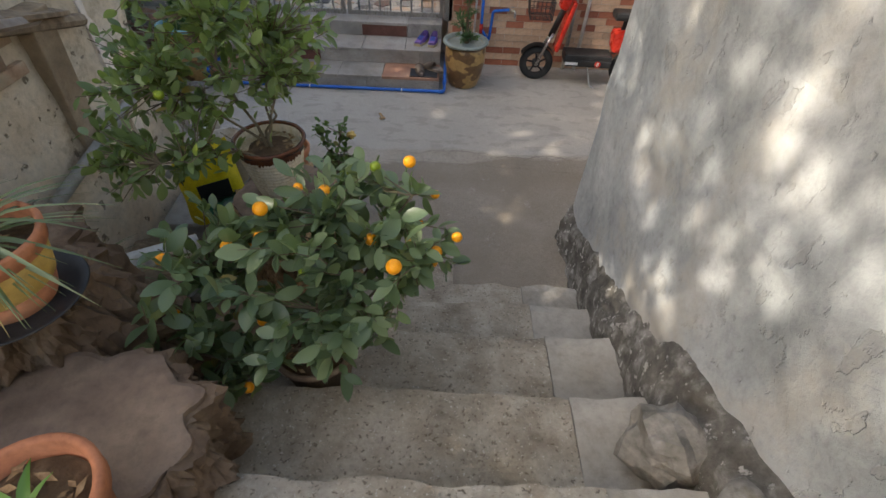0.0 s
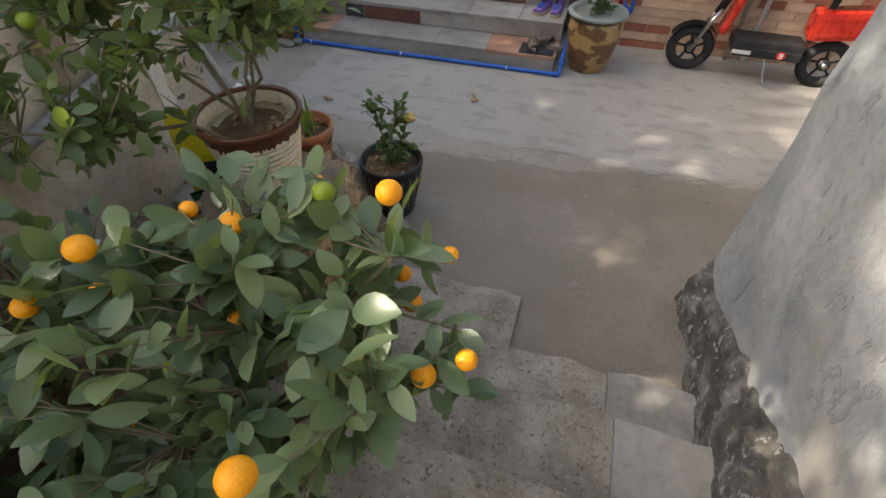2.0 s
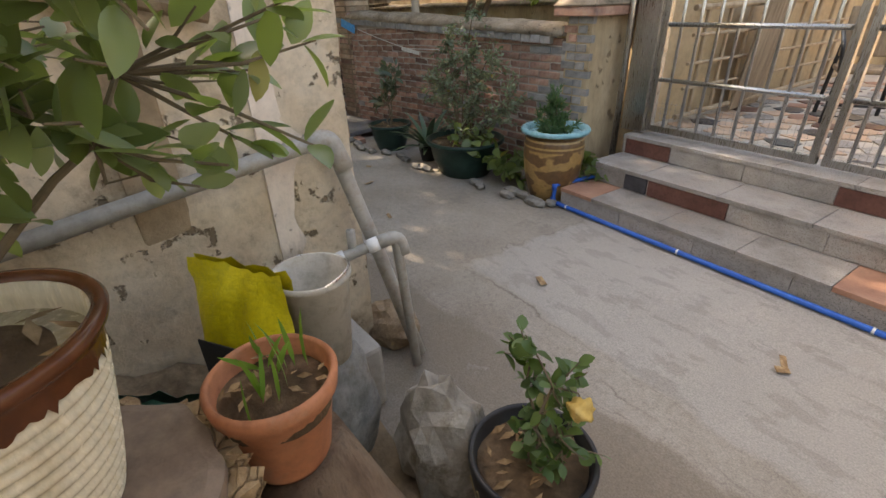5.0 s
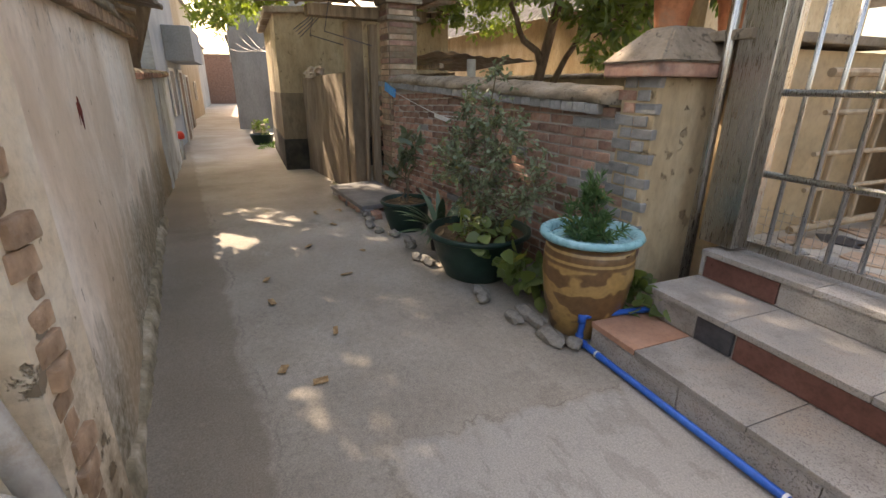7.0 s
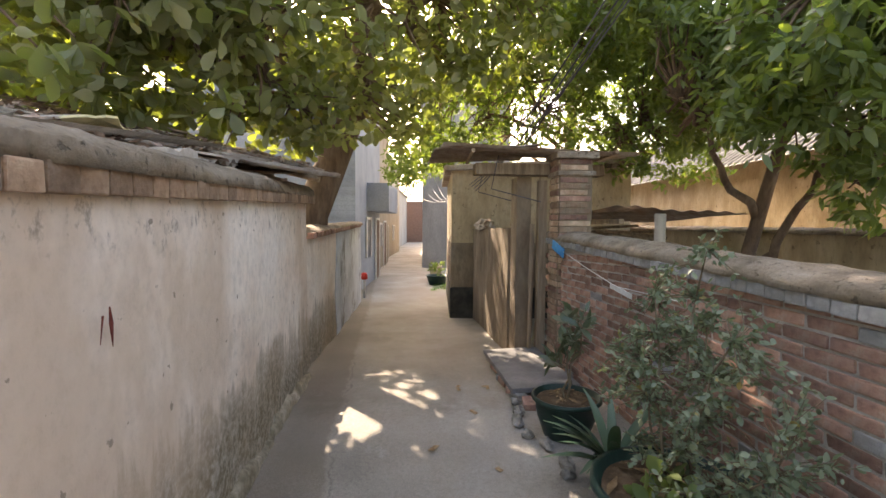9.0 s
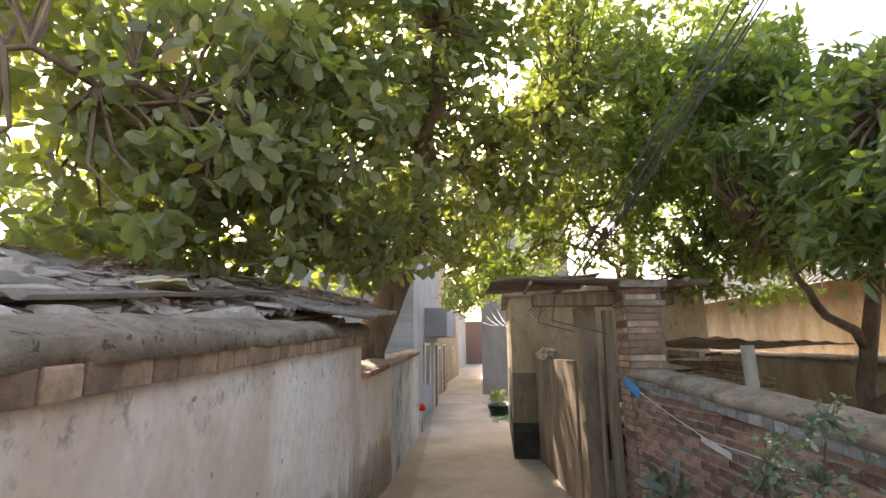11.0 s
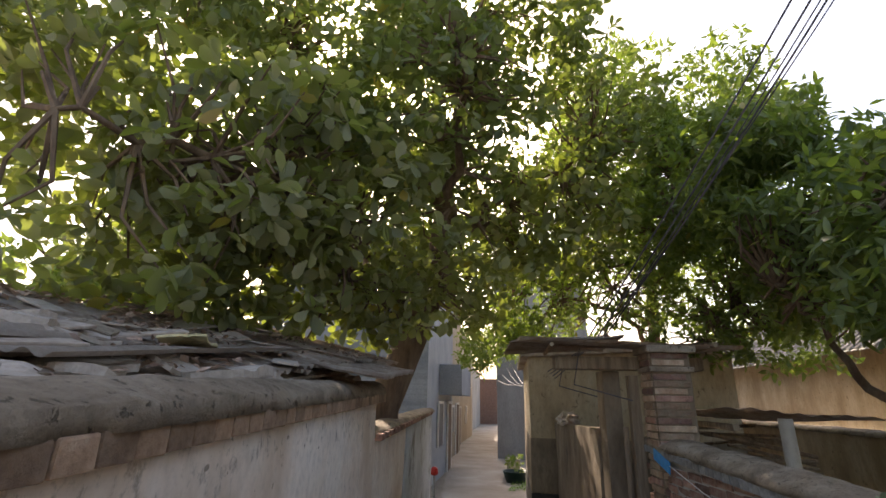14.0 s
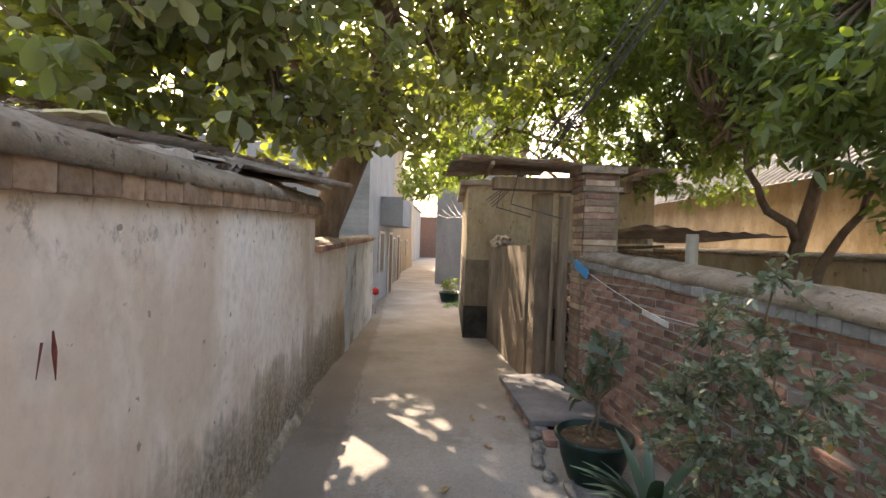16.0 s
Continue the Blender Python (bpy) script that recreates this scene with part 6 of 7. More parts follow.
def clay_pot(x, y, z, r, h, label):
    p = base("clay_pot", x, y, z, 0, label, "plant pot", "terracotta pots on the wall")
    part("pot", turned([(r * 0.7, 0), (r * 0.74, 0.01), (r * 0.93, h * 0.8), (r, h * 0.82), (r * 1.02, h), (r * 0.95, h), (r * 0.88, h * 0.7)], 32), M_CLAYPOT, p, smooth=True)
    part("soil", turned([(r * 0.85, h * 0.72), (r * 0.88, h * 0.75), (r * 0.3, h * 0.78)], 24), M_SOIL, p)


clay_pot(-3.9, 6.14, 1.6, 0.11, 0.2, "plain terracotta pot on the pillar cap")
clay_pot(-3.78, 6.5, 1.575, 0.12, 0.2, "plain terracotta pot on the yard wall")

M_DIRTY = surface("sooty brown render", (0.12, 0.085, 0.055), (0.22, 0.165, 0.11), (0.33, 0.26, 0.18), 24, 2.5, 0.95, 0.6, stretch=(1, 1, 0.4), stain=(0.07, 0.055, 0.04), stain_scale=2.2, stain_at=(0.54, 0.68))
# gateway in the lane
door = tagged(base("gateway", -8.0, 5.6, gz(-8), 0, "old lane gateway with brick pier, timber post and rusty sheet roof", "gateway"), kind="structure")
G0 = -gz(-8)
part("pier", boxed((0.3, 0.36, 2.2 + G0), (0.25, 0.2, (2.2 + G0) / 2), (0, 0, 4), 0.012), M_DIRTY, door, "plastered brick pier")
part("pier_cap", boxed((0.42, 0.46, 0.07), (0.25, 0.2, 2.23 + G0), (0, 0, 4), 0.012), M_COPE, door)
part("pier_collar", boxed((0.36, 0.42, 0.05), (0.25, 0.2, 2.04 + G0), (0, 0, 4), 0.012), M_COPE, door)
for k in range(34):
    part("pier_brick", boxed((0.014, 0.34 if k % 2 else 0.3, 0.052), (0.405, 0.2 if k % 2 else 0.185, 0.1 + 0.066 * k), (0, 0, 4), 0.004), M_BRICKTAN if k % 3 else M_BRICK, door)
    part("pier_brick", boxed((0.3 if k % 2 else 0.26, 0.014, 0.052), (0.25, 0.012, 0.1 + 0.066 * k), (0, 0, 4), 0.004), M_BRICKTAN if k % 4 else M_BRICK, door)
part("post", boxed((0.28, 0.18, 2.05 + G0), (-0.25, -0.26, (2.05 + G0) / 2), (0, 0, 4), 0.012), M_DIRTY, door, "stained plank-faced post")
part("jamb", boxed((0.1, 0.1, 2.0 + G0), (-0.02, -0.06, (2.0 + G0) / 2), (0, 0, 4), 0.008), M_WOOD, door, "dark timber jamb")
part("drain", tube([(0.06, -0.2, 0), (0.05, -0.18, 1.5 + G0)], 0.026, 12), M_WOOD, door, "brown timber pole")
part("lintel", boxed((0.22, 1.5, 0.13), (-0.05, -0.1, 2.12 + G0), (0, 0, 4), 0.01), M_WOOD, door)


def corrugated(w, l, wave=0.075, depth=0.014, n=6):
    """A wavy sheet w wide across the waves and l long."""
    bm = bmesh.new()
    cols = int(w / wave * 8)
    rows = []
    for j in range(n + 1):
        rows.append([bm.verts.new((-w / 2 + w * i / cols, -l / 2 + l * j / n, depth * math.sin(2 * math.pi * i / 8) + 0.02 * noise.noise((i * 0.08, j * 0.6, w)))) for i in range(cols + 1)])
    for a, b in zip(rows, rows[1:]):
        for i in range(cols):
            bm.faces.new((a[i], a[i + 1], b[i + 1], b[i]))
    bmesh.ops.solidify(bm, geom=bm.faces[:], thickness=0.004)
    return bm


def placed(ob, m):
    ob.matrix_local = m
    return ob


placed(part("roof_sheet", corrugated(1.0, 2.1), M_TIN, door, "rusty roofing sheet"), pose(0.0, -0.2, 2.31 + G0, -2, 4, 4))
placed(part("roof_sheet", corrugated(0.8, 1.2), M_TIN, door, "rusty roofing sheet"), pose(-0.25, -0.75, 2.33 + G0, 3, -5, 8))
for y in (-0.9, 0.6):
    part("batten", tube([(-0.5, y, 2.26 + G0), (0.5, y, 2.26 + G0)], 0.022, 8), M_WOOD, door)
for a_ in ((0.2, -0.6, 2.25), (-0.35, -0.7, 2.2)):
    part("wire", tube([(a_[0], a_[1], a_[2] + G0), (a_[0] - 0.2, a_[1] - 0.05, 1.9 + G0), (a_[0] - 0.1, a_[1] + 0.5, 1.75 + G0)], 0.007, 5), M_CABLE, door)

dw = relief_wall("wall_lane_north_far", (-8.45, 5.22), (-11.4, 5.02), (gz(-8.4) - 0.1, gz(-11.4) - 0.1), (1.45, 1.4), 0.16, M_DIRTY, 0.15, 0.015)
tagged(dw, "brown boarded lane wall beyond the gateway", "wall", kind="structure")
rub = crumple((0.5, 0.15, 0.12), 0.5, 0.4, 9.1)
rub = obj("rubble", rub, M_TIN, smooth=False)
rub.location = (-10.5, 5.15, 1.47)
tagged(rub, "broken tiles and scrap heaped on the wall", "rubble")
db = tagged(base("ochre_shed", -13.2, 6.3, gz(-12), 0, "ochre rendered lane building with tarred dark base", "building"), kind="structure")
part("wall", boxed((3.6, 3.4, 2.9), (0, 0, 1.45), bevel=0.02), M_OCHRE, db)
part("base_render", boxed((3.64, 3.44, 0.62), (0, 0, 0.31), bevel=0.02), M_DARKBASE, db, "black tarred base")
part("stained_render", boxed((3.62, 3.42, 0.85), (0, 0, 1.045), bevel=0.02), M_DIRTY, db, "brown stained middle of the wall")
part("roof", boxed((3.9, 3.7, 0.1), (0, 0, 2.95), (3, 0, 0), 0.02), M_TIN, db)
part("stand_pipe", tube(bend([(1.86, -1.2, 0), (1.86, -1.2, 0.62), (1.8, -1.2, 0.66)], 0.02), 0.014, 8), M_GREYPIPE, db)


# ---- far houses ----
def house(x0, x1, y_face, depth, z1, material, label, openings, sgn):
    """A lane house; sgn +1 where its front looks to +y."""
    cx, w = (x0 + x1) / 2, abs(x1 - x0)
    zb = gz(cx) - 0.2
    h = tagged(base("house", cx, y_face, zb, 0, label, "house"))
    part("wall", boxed((w, depth, z1 - zb), (0, -sgn * depth / 2, (z1 - zb) / 2), bevel=0.01), material, h)
    part("roof", boxed((w + 0.3, depth + 0.4, 0.12), (0, -sgn * depth / 2, z1 - zb + 0.06), bevel=0.02), M_GREYPL, h)
    for kind, x, z, ww, hh in openings:
        fr = part(kind, boxed((ww, 0.06, hh), (x, sgn * 0.02, z + hh / 2), bevel=0.008), M_DOORWOOD if kind == "door" else M_DARKTILE, h)
        part("frame", boxed((ww + 0.14, 0.04, 0.08), (x, sgn * 0.04, z + hh + 0.03), bevel=0.006), M_WHITE, fr)
        for s_ in (-1, 1):
            part("frame", boxed((0.07, 0.05, hh), (x + s_ * (ww / 2 + 0.035), sgn * 0.04, z + hh / 2), bevel=0.006), M_WHITE, fr)
    return h


# first three houses raised, tops hidden by the tree, to shade the far lane
h1 = house(-15.2, -20.5, 2.12, 5, 6.1, M_GREYTILE, "house faced with pale grey strip tiles", [("door", -1.7, 0.2, 0.9, 2.1), ("window", 0.4, 1.1, 0.9, 1.2)], 1)
for k in range(34):
    part("tile_course", boxed((0.012, 2.2, 0.085), (2.656, -1.1, 0.5 + 0.13 * k), bevel=0.004), M_GREYTILE, h1)
part("balcony", boxed((3.0, 0.7, 0.9), (-0.9, 0.35, 3.0), bevel=0.02), M_GREYTILE, h1, "projecting tiled balcony")
house(-20.6, -27, 1.75, 5, 6.0, M_CREAMHOUSE, "weathered cream house with brown doors", [("door", -1.5, 0.2, 1.0, 2.1), ("door", 1.6, 0.2, 1.0, 2.1), ("window", 0.2, 1.2, 0.8, 1.0)], 1)
house(-27.1, -40, 1.3, 5, 5.5, M_CREAMHOUSE, "low cream house far down the lane", [("door", 3.0, 0.2, 1.0, 2.0), ("window", -1, 1.2, 1.0, 1.0)], 1)
house(-41, -60, 0.6, 5, 4.6, M_GREYPL, "grey house at the far end of the lane", [("window", 5, 1.3, 1.0, 1.2)], 1)
tw = house(-24.0, -30.0, 3.66, 4.0, 7.5, M_GREYPL, "tall grey concrete house with rough plaster", [("window", 0.5, 3.0, 0.9, 1.2)], -1)
house(-31, -45, 3.6, 4, 3.6, M_CREAMHOUSE, "old low house behind the grey one", [("door", 3, 0.2, 1.0, 2.0)], -1)
end_ = house(-62, -66, 4.5, 9, 4.2, M_BRICK, "brick house closing the lane", [], 1)
aw = base("awning", -21.4, 1.75, 2.25, 0, "pale sheet awning over the doors", "awning")
part("sheet", boxed((2.2, 0.9, 0.03), (0, 0.45, 0.05), (-10, 0, 0), 0.005), M_WHITE, aw)
for x in (-1, 1):
    part("bracket", tube([(x, 0.0, -0.25), (x, 0.7, -0.02)], 0.015, 6), M_STEEL, aw)
hyd = base("standpipe", -14.6, 2.45, gz(-14.6), 0, "red valve head on a short grey standpipe", "standpipe")
part("pipe", tube([(0, 0, 0), (0, 0, 0.5)], 0.035, 10), M_GREYPIPE, hyd, smooth=True)
part("valve_head", turned([(0.05, 0.48), (0.09, 0.5), (0.09, 0.6), (0.05, 0.66)], 14), M_RED, hyd, smooth=True)
fp = base("green_tub", -17.6, 4.35, gz(-17.6), 0, "dark green tub with leafy plant in the lane", "potted plant")
part("tub", turned([(0.26, 0), (0.36, 0.28), (0.4, 0.3), (0.36, 0.3), (0.33, 0.2)], 24), M_GREENPOT, fp, smooth=True)
rng = np.random.default_rng(31)
P, D = sprays(blob_points([(0, 0, 0.5, 0.3, 0.3, 0.25)], 24, rng), 6, 0.05, rng)
leaf_cloud("foliage", P, D, 0.12, 0.5, M_LEAF_FINE, fp, 31)
P, D = sprays([(-16 - 2.4 * rng.uniform(), 4.2 + 0.5 * rng.uniform(), gz(-17)) for _ in range(90)], 5, 0.05, rng)
weeds = leaf_cloud("weeds", P, D, 0.09, 0.3, M_GRASS, None, 32)
tagged(weeds, "green weeds at the lane's edge", "weeds", kind="stuff")
blk = obj("concrete_block", boxed((0.5, 0.4, 0.55), (-18.6, 4.3, gz(-18.6) + 0.26), bevel=0.02), M_CREAMHOUSE)
tagged(blk, "pale concrete block beside the tub", "block")

# ---- garden behind the brick wall ----
gw = relief_wall("wall_garden_north", (-3.8, 8.6), (-13.5, 8.6), -0.2, 1.4, 0.25, M_OCHRE, 0.25, 0.012)
tagged(gw, "ochre garden wall with dark coping", "wall", kind="structure")
gc = rounded_cap("coping", (-13.5, 8.73), (-3.8, 8.73), 1.4, 1.4, 0.2, 0.08, M_COPE, None, 9)
tagged(gc, "dark coping of the garden wall", "coping", kind="structure")
barn = base("tiled_house", -15.0, 12.6, -0.2, 0, "long ochre house with grey clay tile roof", "house")
part("wall", boxed((15, 4, 3.0), (0, 0, 1.5), bevel=0.01), M_OCHRE, barn)
bm = bmesh.new()
rows = []
NT = 76
for j in range(9):
    y, z = -2.5 + 2.6 * j / 8, 2.85 + 1.75 * j / 8
    rows.append([bm.verts.new((-7.6 + 15.2 * i / (NT * 4), y, z + 0.05 * abs(math.sin(math.pi * i / 4)) ** 0.6 + (0.018 if i % 4 else 0))) for i in range(NT * 4 + 1)])
for a, b in zip(rows, rows[1:]):
    for i in range(NT * 4):
        bm.faces.new((a[i], a[i + 1], b[i + 1], b[i]))
bmesh.ops.solidify(bm, geom=bm.faces[:], thickness=0.03)
part("roof", bm, M_ROOFTILE, barn, "weathered grey clay tiles")
bm = bmesh.new()
for i in range(NT):
    for j in range(7):
        box(bm, (0.13, 0.42, 0.012), (-7.5 + 0.2 * i, -2.35 + 0.37 * j, 2.98 + 0.25 * j), (34, 0, 0))
rt = part("roof_tiles", bm, M_ROOFTILE, barn)
rt["kind"] = "stuff"
part("roof_back", boxed((15.2, 2.8, 0.06), (0, 1.25, 3.72), (-34, 0, 0), 0.01), M_ROOFTILE, barn)
shed = base("lean_to", -8.0, 6.9, 0.0, 0, "rough firewood lean-to roofed with bark sheets", "shed")
placed(part("bark_roof", corrugated(1.5, 2.6, 0.2, 0.01), M_TIN, shed), pose(-1.0, 0.1, 1.62, -2, 3, 90))
part("beam", boxed((2.6, 0.06, 0.06), (-1.0, -0.55, 1.53), bevel=0.01), M_WOOD, shed)
for x in (0.35, -2.2):
    part("post", tube([(x, -0.15, -0.1), (x, -0.15, 1.62)], 0.06, 12), M_CREAMHOUSE, shed, smooth=True)
rs = random.Random(9)
for k in range(26):
    x, z = rs.uniform(-2.1, 0.1), rs.uniform(0.9, 1.45)
    part("branch", tube([(x, -0.4 + rs.uniform(-0.1, 0.1), z), (x + rs.uniform(-0.35, 0.35), 0.5, z + rs.uniform(-0.2, 0.1))], rs.uniform(0.015, 0.035), 7), M_WOOD, shed)


# ---- big pots in the lane ----
def tub(name, x, y, r, h, label):
    t = base(name, x, y, 0, 0, label, "potted plant")
    part("tub", turned([(r * 0.62, 0), (r * 0.66, 0.01), (r * 0.86, h * 0.5), (r * 0.93, h * 0.86), (r * 0.98, h * 0.88), (r * 1.04, h * 0.92), (r * 1.03, h), (r * 0.95, h), (r * 0.9, h * 0.86)], 48), M_GREENPOT, t, "dark green plastic tub", smooth=True)
    soil_disc(r * 0.9, h * 0.88, t, int(x * 10))
    return t


sh = tub("shrub", -4.64, 5.4, 0.36, 0.34, "tall thin-leaved shrub in a wide dark green tub")
rng = np.random.default_rng(41)
crown = [(-0.14, 0.02, 0.78, 0.46, 0.34, 0.34), (0.3, 0.08, 0.72, 0.4, 0.3, 0.32), (-0.05, 0.05, 1.12, 0.22, 0.2, 0.24), (0.1, -0.05, 0.45, 0.3, 0.25, 0.12), (-0.3, 0.0, 0.85, 0.22, 0.2, 0.3), (0.06, 0.1, 1.36, 0.12, 0.12, 0.2), (-0.22, 0.05, 1.22, 0.16, 0.14, 0.2), (0.3, 0.1, 1.08, 0.16, 0.14, 0.18)]
tips, ways = grow(sh, (0, 0, 0.3), crown, 520, rng, 10, 0.12, 0.008, 0.0016)
foliage(sh, tips, ways, 9, 0.036, 0.58, M_LEAF_SHRUB, rng, 42, 0.1, 0.12)
P, D = sprays(blob_points([(0.16, -0.05, 0.38, 0.22, 0.2, 0.07), (0.42, -0.02, 0.26, 0.14, 0.14, 0.14)], 34, rng), 4, 0.04, rng)
leaf_cloud("groundcover", P, D, 0.1, 0.75, M_LEAF_CIT, sh, 43, 0.3)
sm = tub("magnolia_sapling", -5.86, 5.25, 0.235, 0.29, "leathery-leaved sapling in a dark green tub")
rng = np.random.default_rng(44)
tips, ways = grow(sm, (0, 0, 0.25), [(0, 0.05, 0.75, 0.14, 0.12, 0.2), (-0.04, 0, 0.5, 0.14, 0.14, 0.12)], 16, rng, 3, 0.03, 0.01, 0.003)
foliage(sm, tips, ways, 7, 0.13, 0.34, M_MAGNOLIA, rng, 45, 0.0, 0.06)
ag = base("agave", -5.2, 5.33, 0.0, 0, "spiky green strap-leaved plant between the tubs", "plant")
part("pot", turned([(0.07, 0), (0.1, 0.16), (0.108, 0.17), (0.1, 0.17), (0.09, 0.1)], 24), M_BLACK, ag, smooth=True)
blades(ag, 34, 0.1, 0.66, 0.1, M_AGAVE, 12, 0.34)
vine = base("vine", -4.1, 5.6, 0.0, 0, "broad-leaved creeper growing at the wall foot", "plant")
rng = np.random.default_rng(46)
P, D = sprays(blob_points([(0.05, 0.0, 0.16, 0.2, 0.18, 0.14), (0.62, 0.2, 0.2, 0.16, 0.2, 0.18)], 40, rng), 4, 0.05, rng)
leaf_cloud("foliage", P, D, 0.1, 0.8, M_LEAF_CIT, vine, 47, 0.4)
# slabs and rubble by the wall
sl = base("stone_slab", -7.3, 5.24, gz(-7.3) + 0.07, 5, "dark stone slab lying on bricks beside the lane", "slab")
part("slab", boxed((1.35, 0.62, 0.05), (0, 0, 0.04), (2, -1, 0), 0.01), M_SLAB, sl)
for k in range(8):
    br = obj("loose_brick", boxed((0.2, 0.1, 0.055), bevel=0.008), M_BRICK if k % 3 else M_GREYBRICK)
    br.matrix_world = pose(-7.95 + 0.22 * k + 0.02 * math.sin(k * 5), 4.95 + 0.03 * math.cos(k * 7) + 0.02 * k, gz(-7.9 + 0.22 * k) + 0.03, 4 * math.sin(k), 0, 12 * math.cos(k * 3))
    tagged(br, "loose old brick edging the lane", "brick", "loose bricks by the lane")
for k in range(16):
    q = obj("stone", crumple((0.05 + 0.03 * (k % 3), 0.045, 0.035), 0.7, 0.35, k * 1.7, 2), M_STONE)
    q.location = (-6.4 + 0.19 * k + 0.05 * math.sin(k * 3), 4.93 + 0.028 * k + 0.06 * math.cos(k * 5), 0.03)
    tagged(q, "small broken stone at the edge of the concrete", "stone", "rubble by the wall")
for x, y in ((-3.9, 5.36), (-3.62, 5.34)):
    q = obj("stone", crumple((0.11, 0.06, 0.05), 0.7, 0.3, x, 2), M_STONE)
    q.location = (x, y, 0.02)
    tagged(q, "flat stone wedged under the urn", "stone")
rs = random.Random(12)
for k in range(16):
    x, y = rs.uniform(-8, -1.5), rs.uniform(3.7, 4.9)
    d = obj("fallen_leaf", boxed((rs.uniform(0.05, 0.1), rs.uniform(0.025, 0.05), 0.003), (0, 0, 0), bevel=0), M_LEAFDRY)
    d.matrix_world = pose(x, y, gz(x) + 0.016, rs.uniform(-8, 8), rs.uniform(-8, 8), rs.uniform(0, 360))
    tagged(d, "dry brown leaf fallen on the concrete", "leaf", "fallen leaves")
tag_ = obj("plastic_strip", boxed((0.36, 0.012, 0.1), (-7.55, lane_right(-7.55) - 0.03, 1.24), (0, 14, 4), 0.002), M_BLUETAG)
tagged(tag_, "blue plastic strip hanging on the brick wall", "plastic strip")
st_ = base("string", 0, 0, 0, 0, "slack grey string with a scrap of plastic along the wall", "string")
part("cord", tube([(-7.5, lane_right(-7.5) - 0.03, 1.24), (-6.8, lane_right(-6.8) - 0.05, 1.12), (-6.2, lane_right(-6.2) - 0.04, 1.02), (-5.4, lane_right(-5.4) - 0.04, 1.04)], 0.004, 5), M_WHITE, st_)
part("scrap", boxed((0.35, 0.008, 0.04), (-6.1, lane_right(-6.1) - 0.05, 1.0), (0, 6, 4), 0.002), M_WHITE, st_)

# ---- rusty roof behind the lane wall ----
M_ASBESTOS = surface("dusty grey cement sheet", (0.34, 0.28, 0.22), (0.46, 0.4, 0.335), (0.55, 0.495, 0.43), 30, 5, 0.95, 0.6, stain=(0.3, 0.22, 0.16), stain_scale=5.0, stain_at=(0.55, 0.7))
M_LITTER = surface("pinkish brown leaf litter", (0.22, 0.14, 0.1), (0.4, 0.28, 0.21), (0.54, 0.42, 0.33), 40, 14, 0.95, 0.6, vary=0.4, island=True)
M_PALEYELLOW = surface("faded yellow sheet", (0.5, 0.42, 0.22), (0.62, 0.54, 0.3), (0.68, 0.61, 0.38), 20, 4, 0.8, 0.3)
roof = tagged(base("sheet_roof", -5.2, 2.3, 1.7, 0, "low rusty corrugated roof littered with tiles and leaves", "roof"), kind="structure")


def roof_z(x, y):
    """Height of the roof's face: it drops towards the lane and sags along its length."""
    return 0.17 - 0.25 * (y - 0.4) - 0.098 * x + 0.012 * math.sin(x * 2.3)


for k in range(7):
    x = -2.55 + 0.8 * k
    long_ = 2.5 + 0.22 * (k % 2) - (0.55 if k > 3 else 0.0)
    y = 0.72 - long_ / 2 - (0.5 if k > 3 else 0.0)
    placed(part("roof_sheet", corrugated(0.92, long_, 0.09, 0.014), M_TIN, roof, "rusty corrugated sheet"), pose(x, y, roof_z(x, y) + 0.02 * (k % 2), -13.5 + 1.0 * (k % 3), 5.6 + 1.5 * (-1) ** k, 3 * math.sin(k * 2.0)))
rs = random.Random(21)
for k in range(40):
    x, y = rs.uniform(-2.3, 2.3), rs.uniform(-1.2, 0.6)
    m = pose(x, y, roof_z(x, y) + 0.03 + 0.012 * (k % 4), -13 + rs.uniform(-7, 7), 5.6 + rs.uniform(-7, 7), rs.uniform(-35, 35))
    placed(part("broken_sheet", boxed((rs.uniform(0.15, 0.55), rs.uniform(0.1, 0.26), 0.014), bevel=0.004), rs.choice((M_TIN, M_ASBESTOS, M_ASBESTOS, M_TIN)), roof), m)


def broken_slab(w, d, h, seed):
    """A slab of cement sheet with a snapped outline and a slight wave."""
    bm = bmesh.new()
    n = 22
    ring = []
    for q in range(n):
        a = 2 * math.pi * q / n
        c, sn = math.cos(a), math.sin(a)
        k = 1 / max(abs(c), abs(sn)) * (1 + 0.16 * noise.noise((c * 2.2 + seed, sn * 2.2, seed)))
        ring.append((c * k * w / 2, sn * k * d / 2))
    rows = []
    for f in (0.03, 0.5, 1.0):
        rows.append([bm.verts.new((x * f, y * f, h / 2 + 0.012 * math.sin(x * f * 22 + seed))) for x, y in ring])
    low = [bm.verts.new((v.co.x, v.co.y, v.co.z - h)) for v in rows[-1]]
    for a, b in zip(rows + [], rows[1:] + [low]):
        for q in range(n):
            bm.faces.new((a[q], b[q], b[(q + 1) % n], a[(q + 1) % n]))
    bm.faces.new(rows[0])
    bm.faces.new(low[::-1])
    return bm


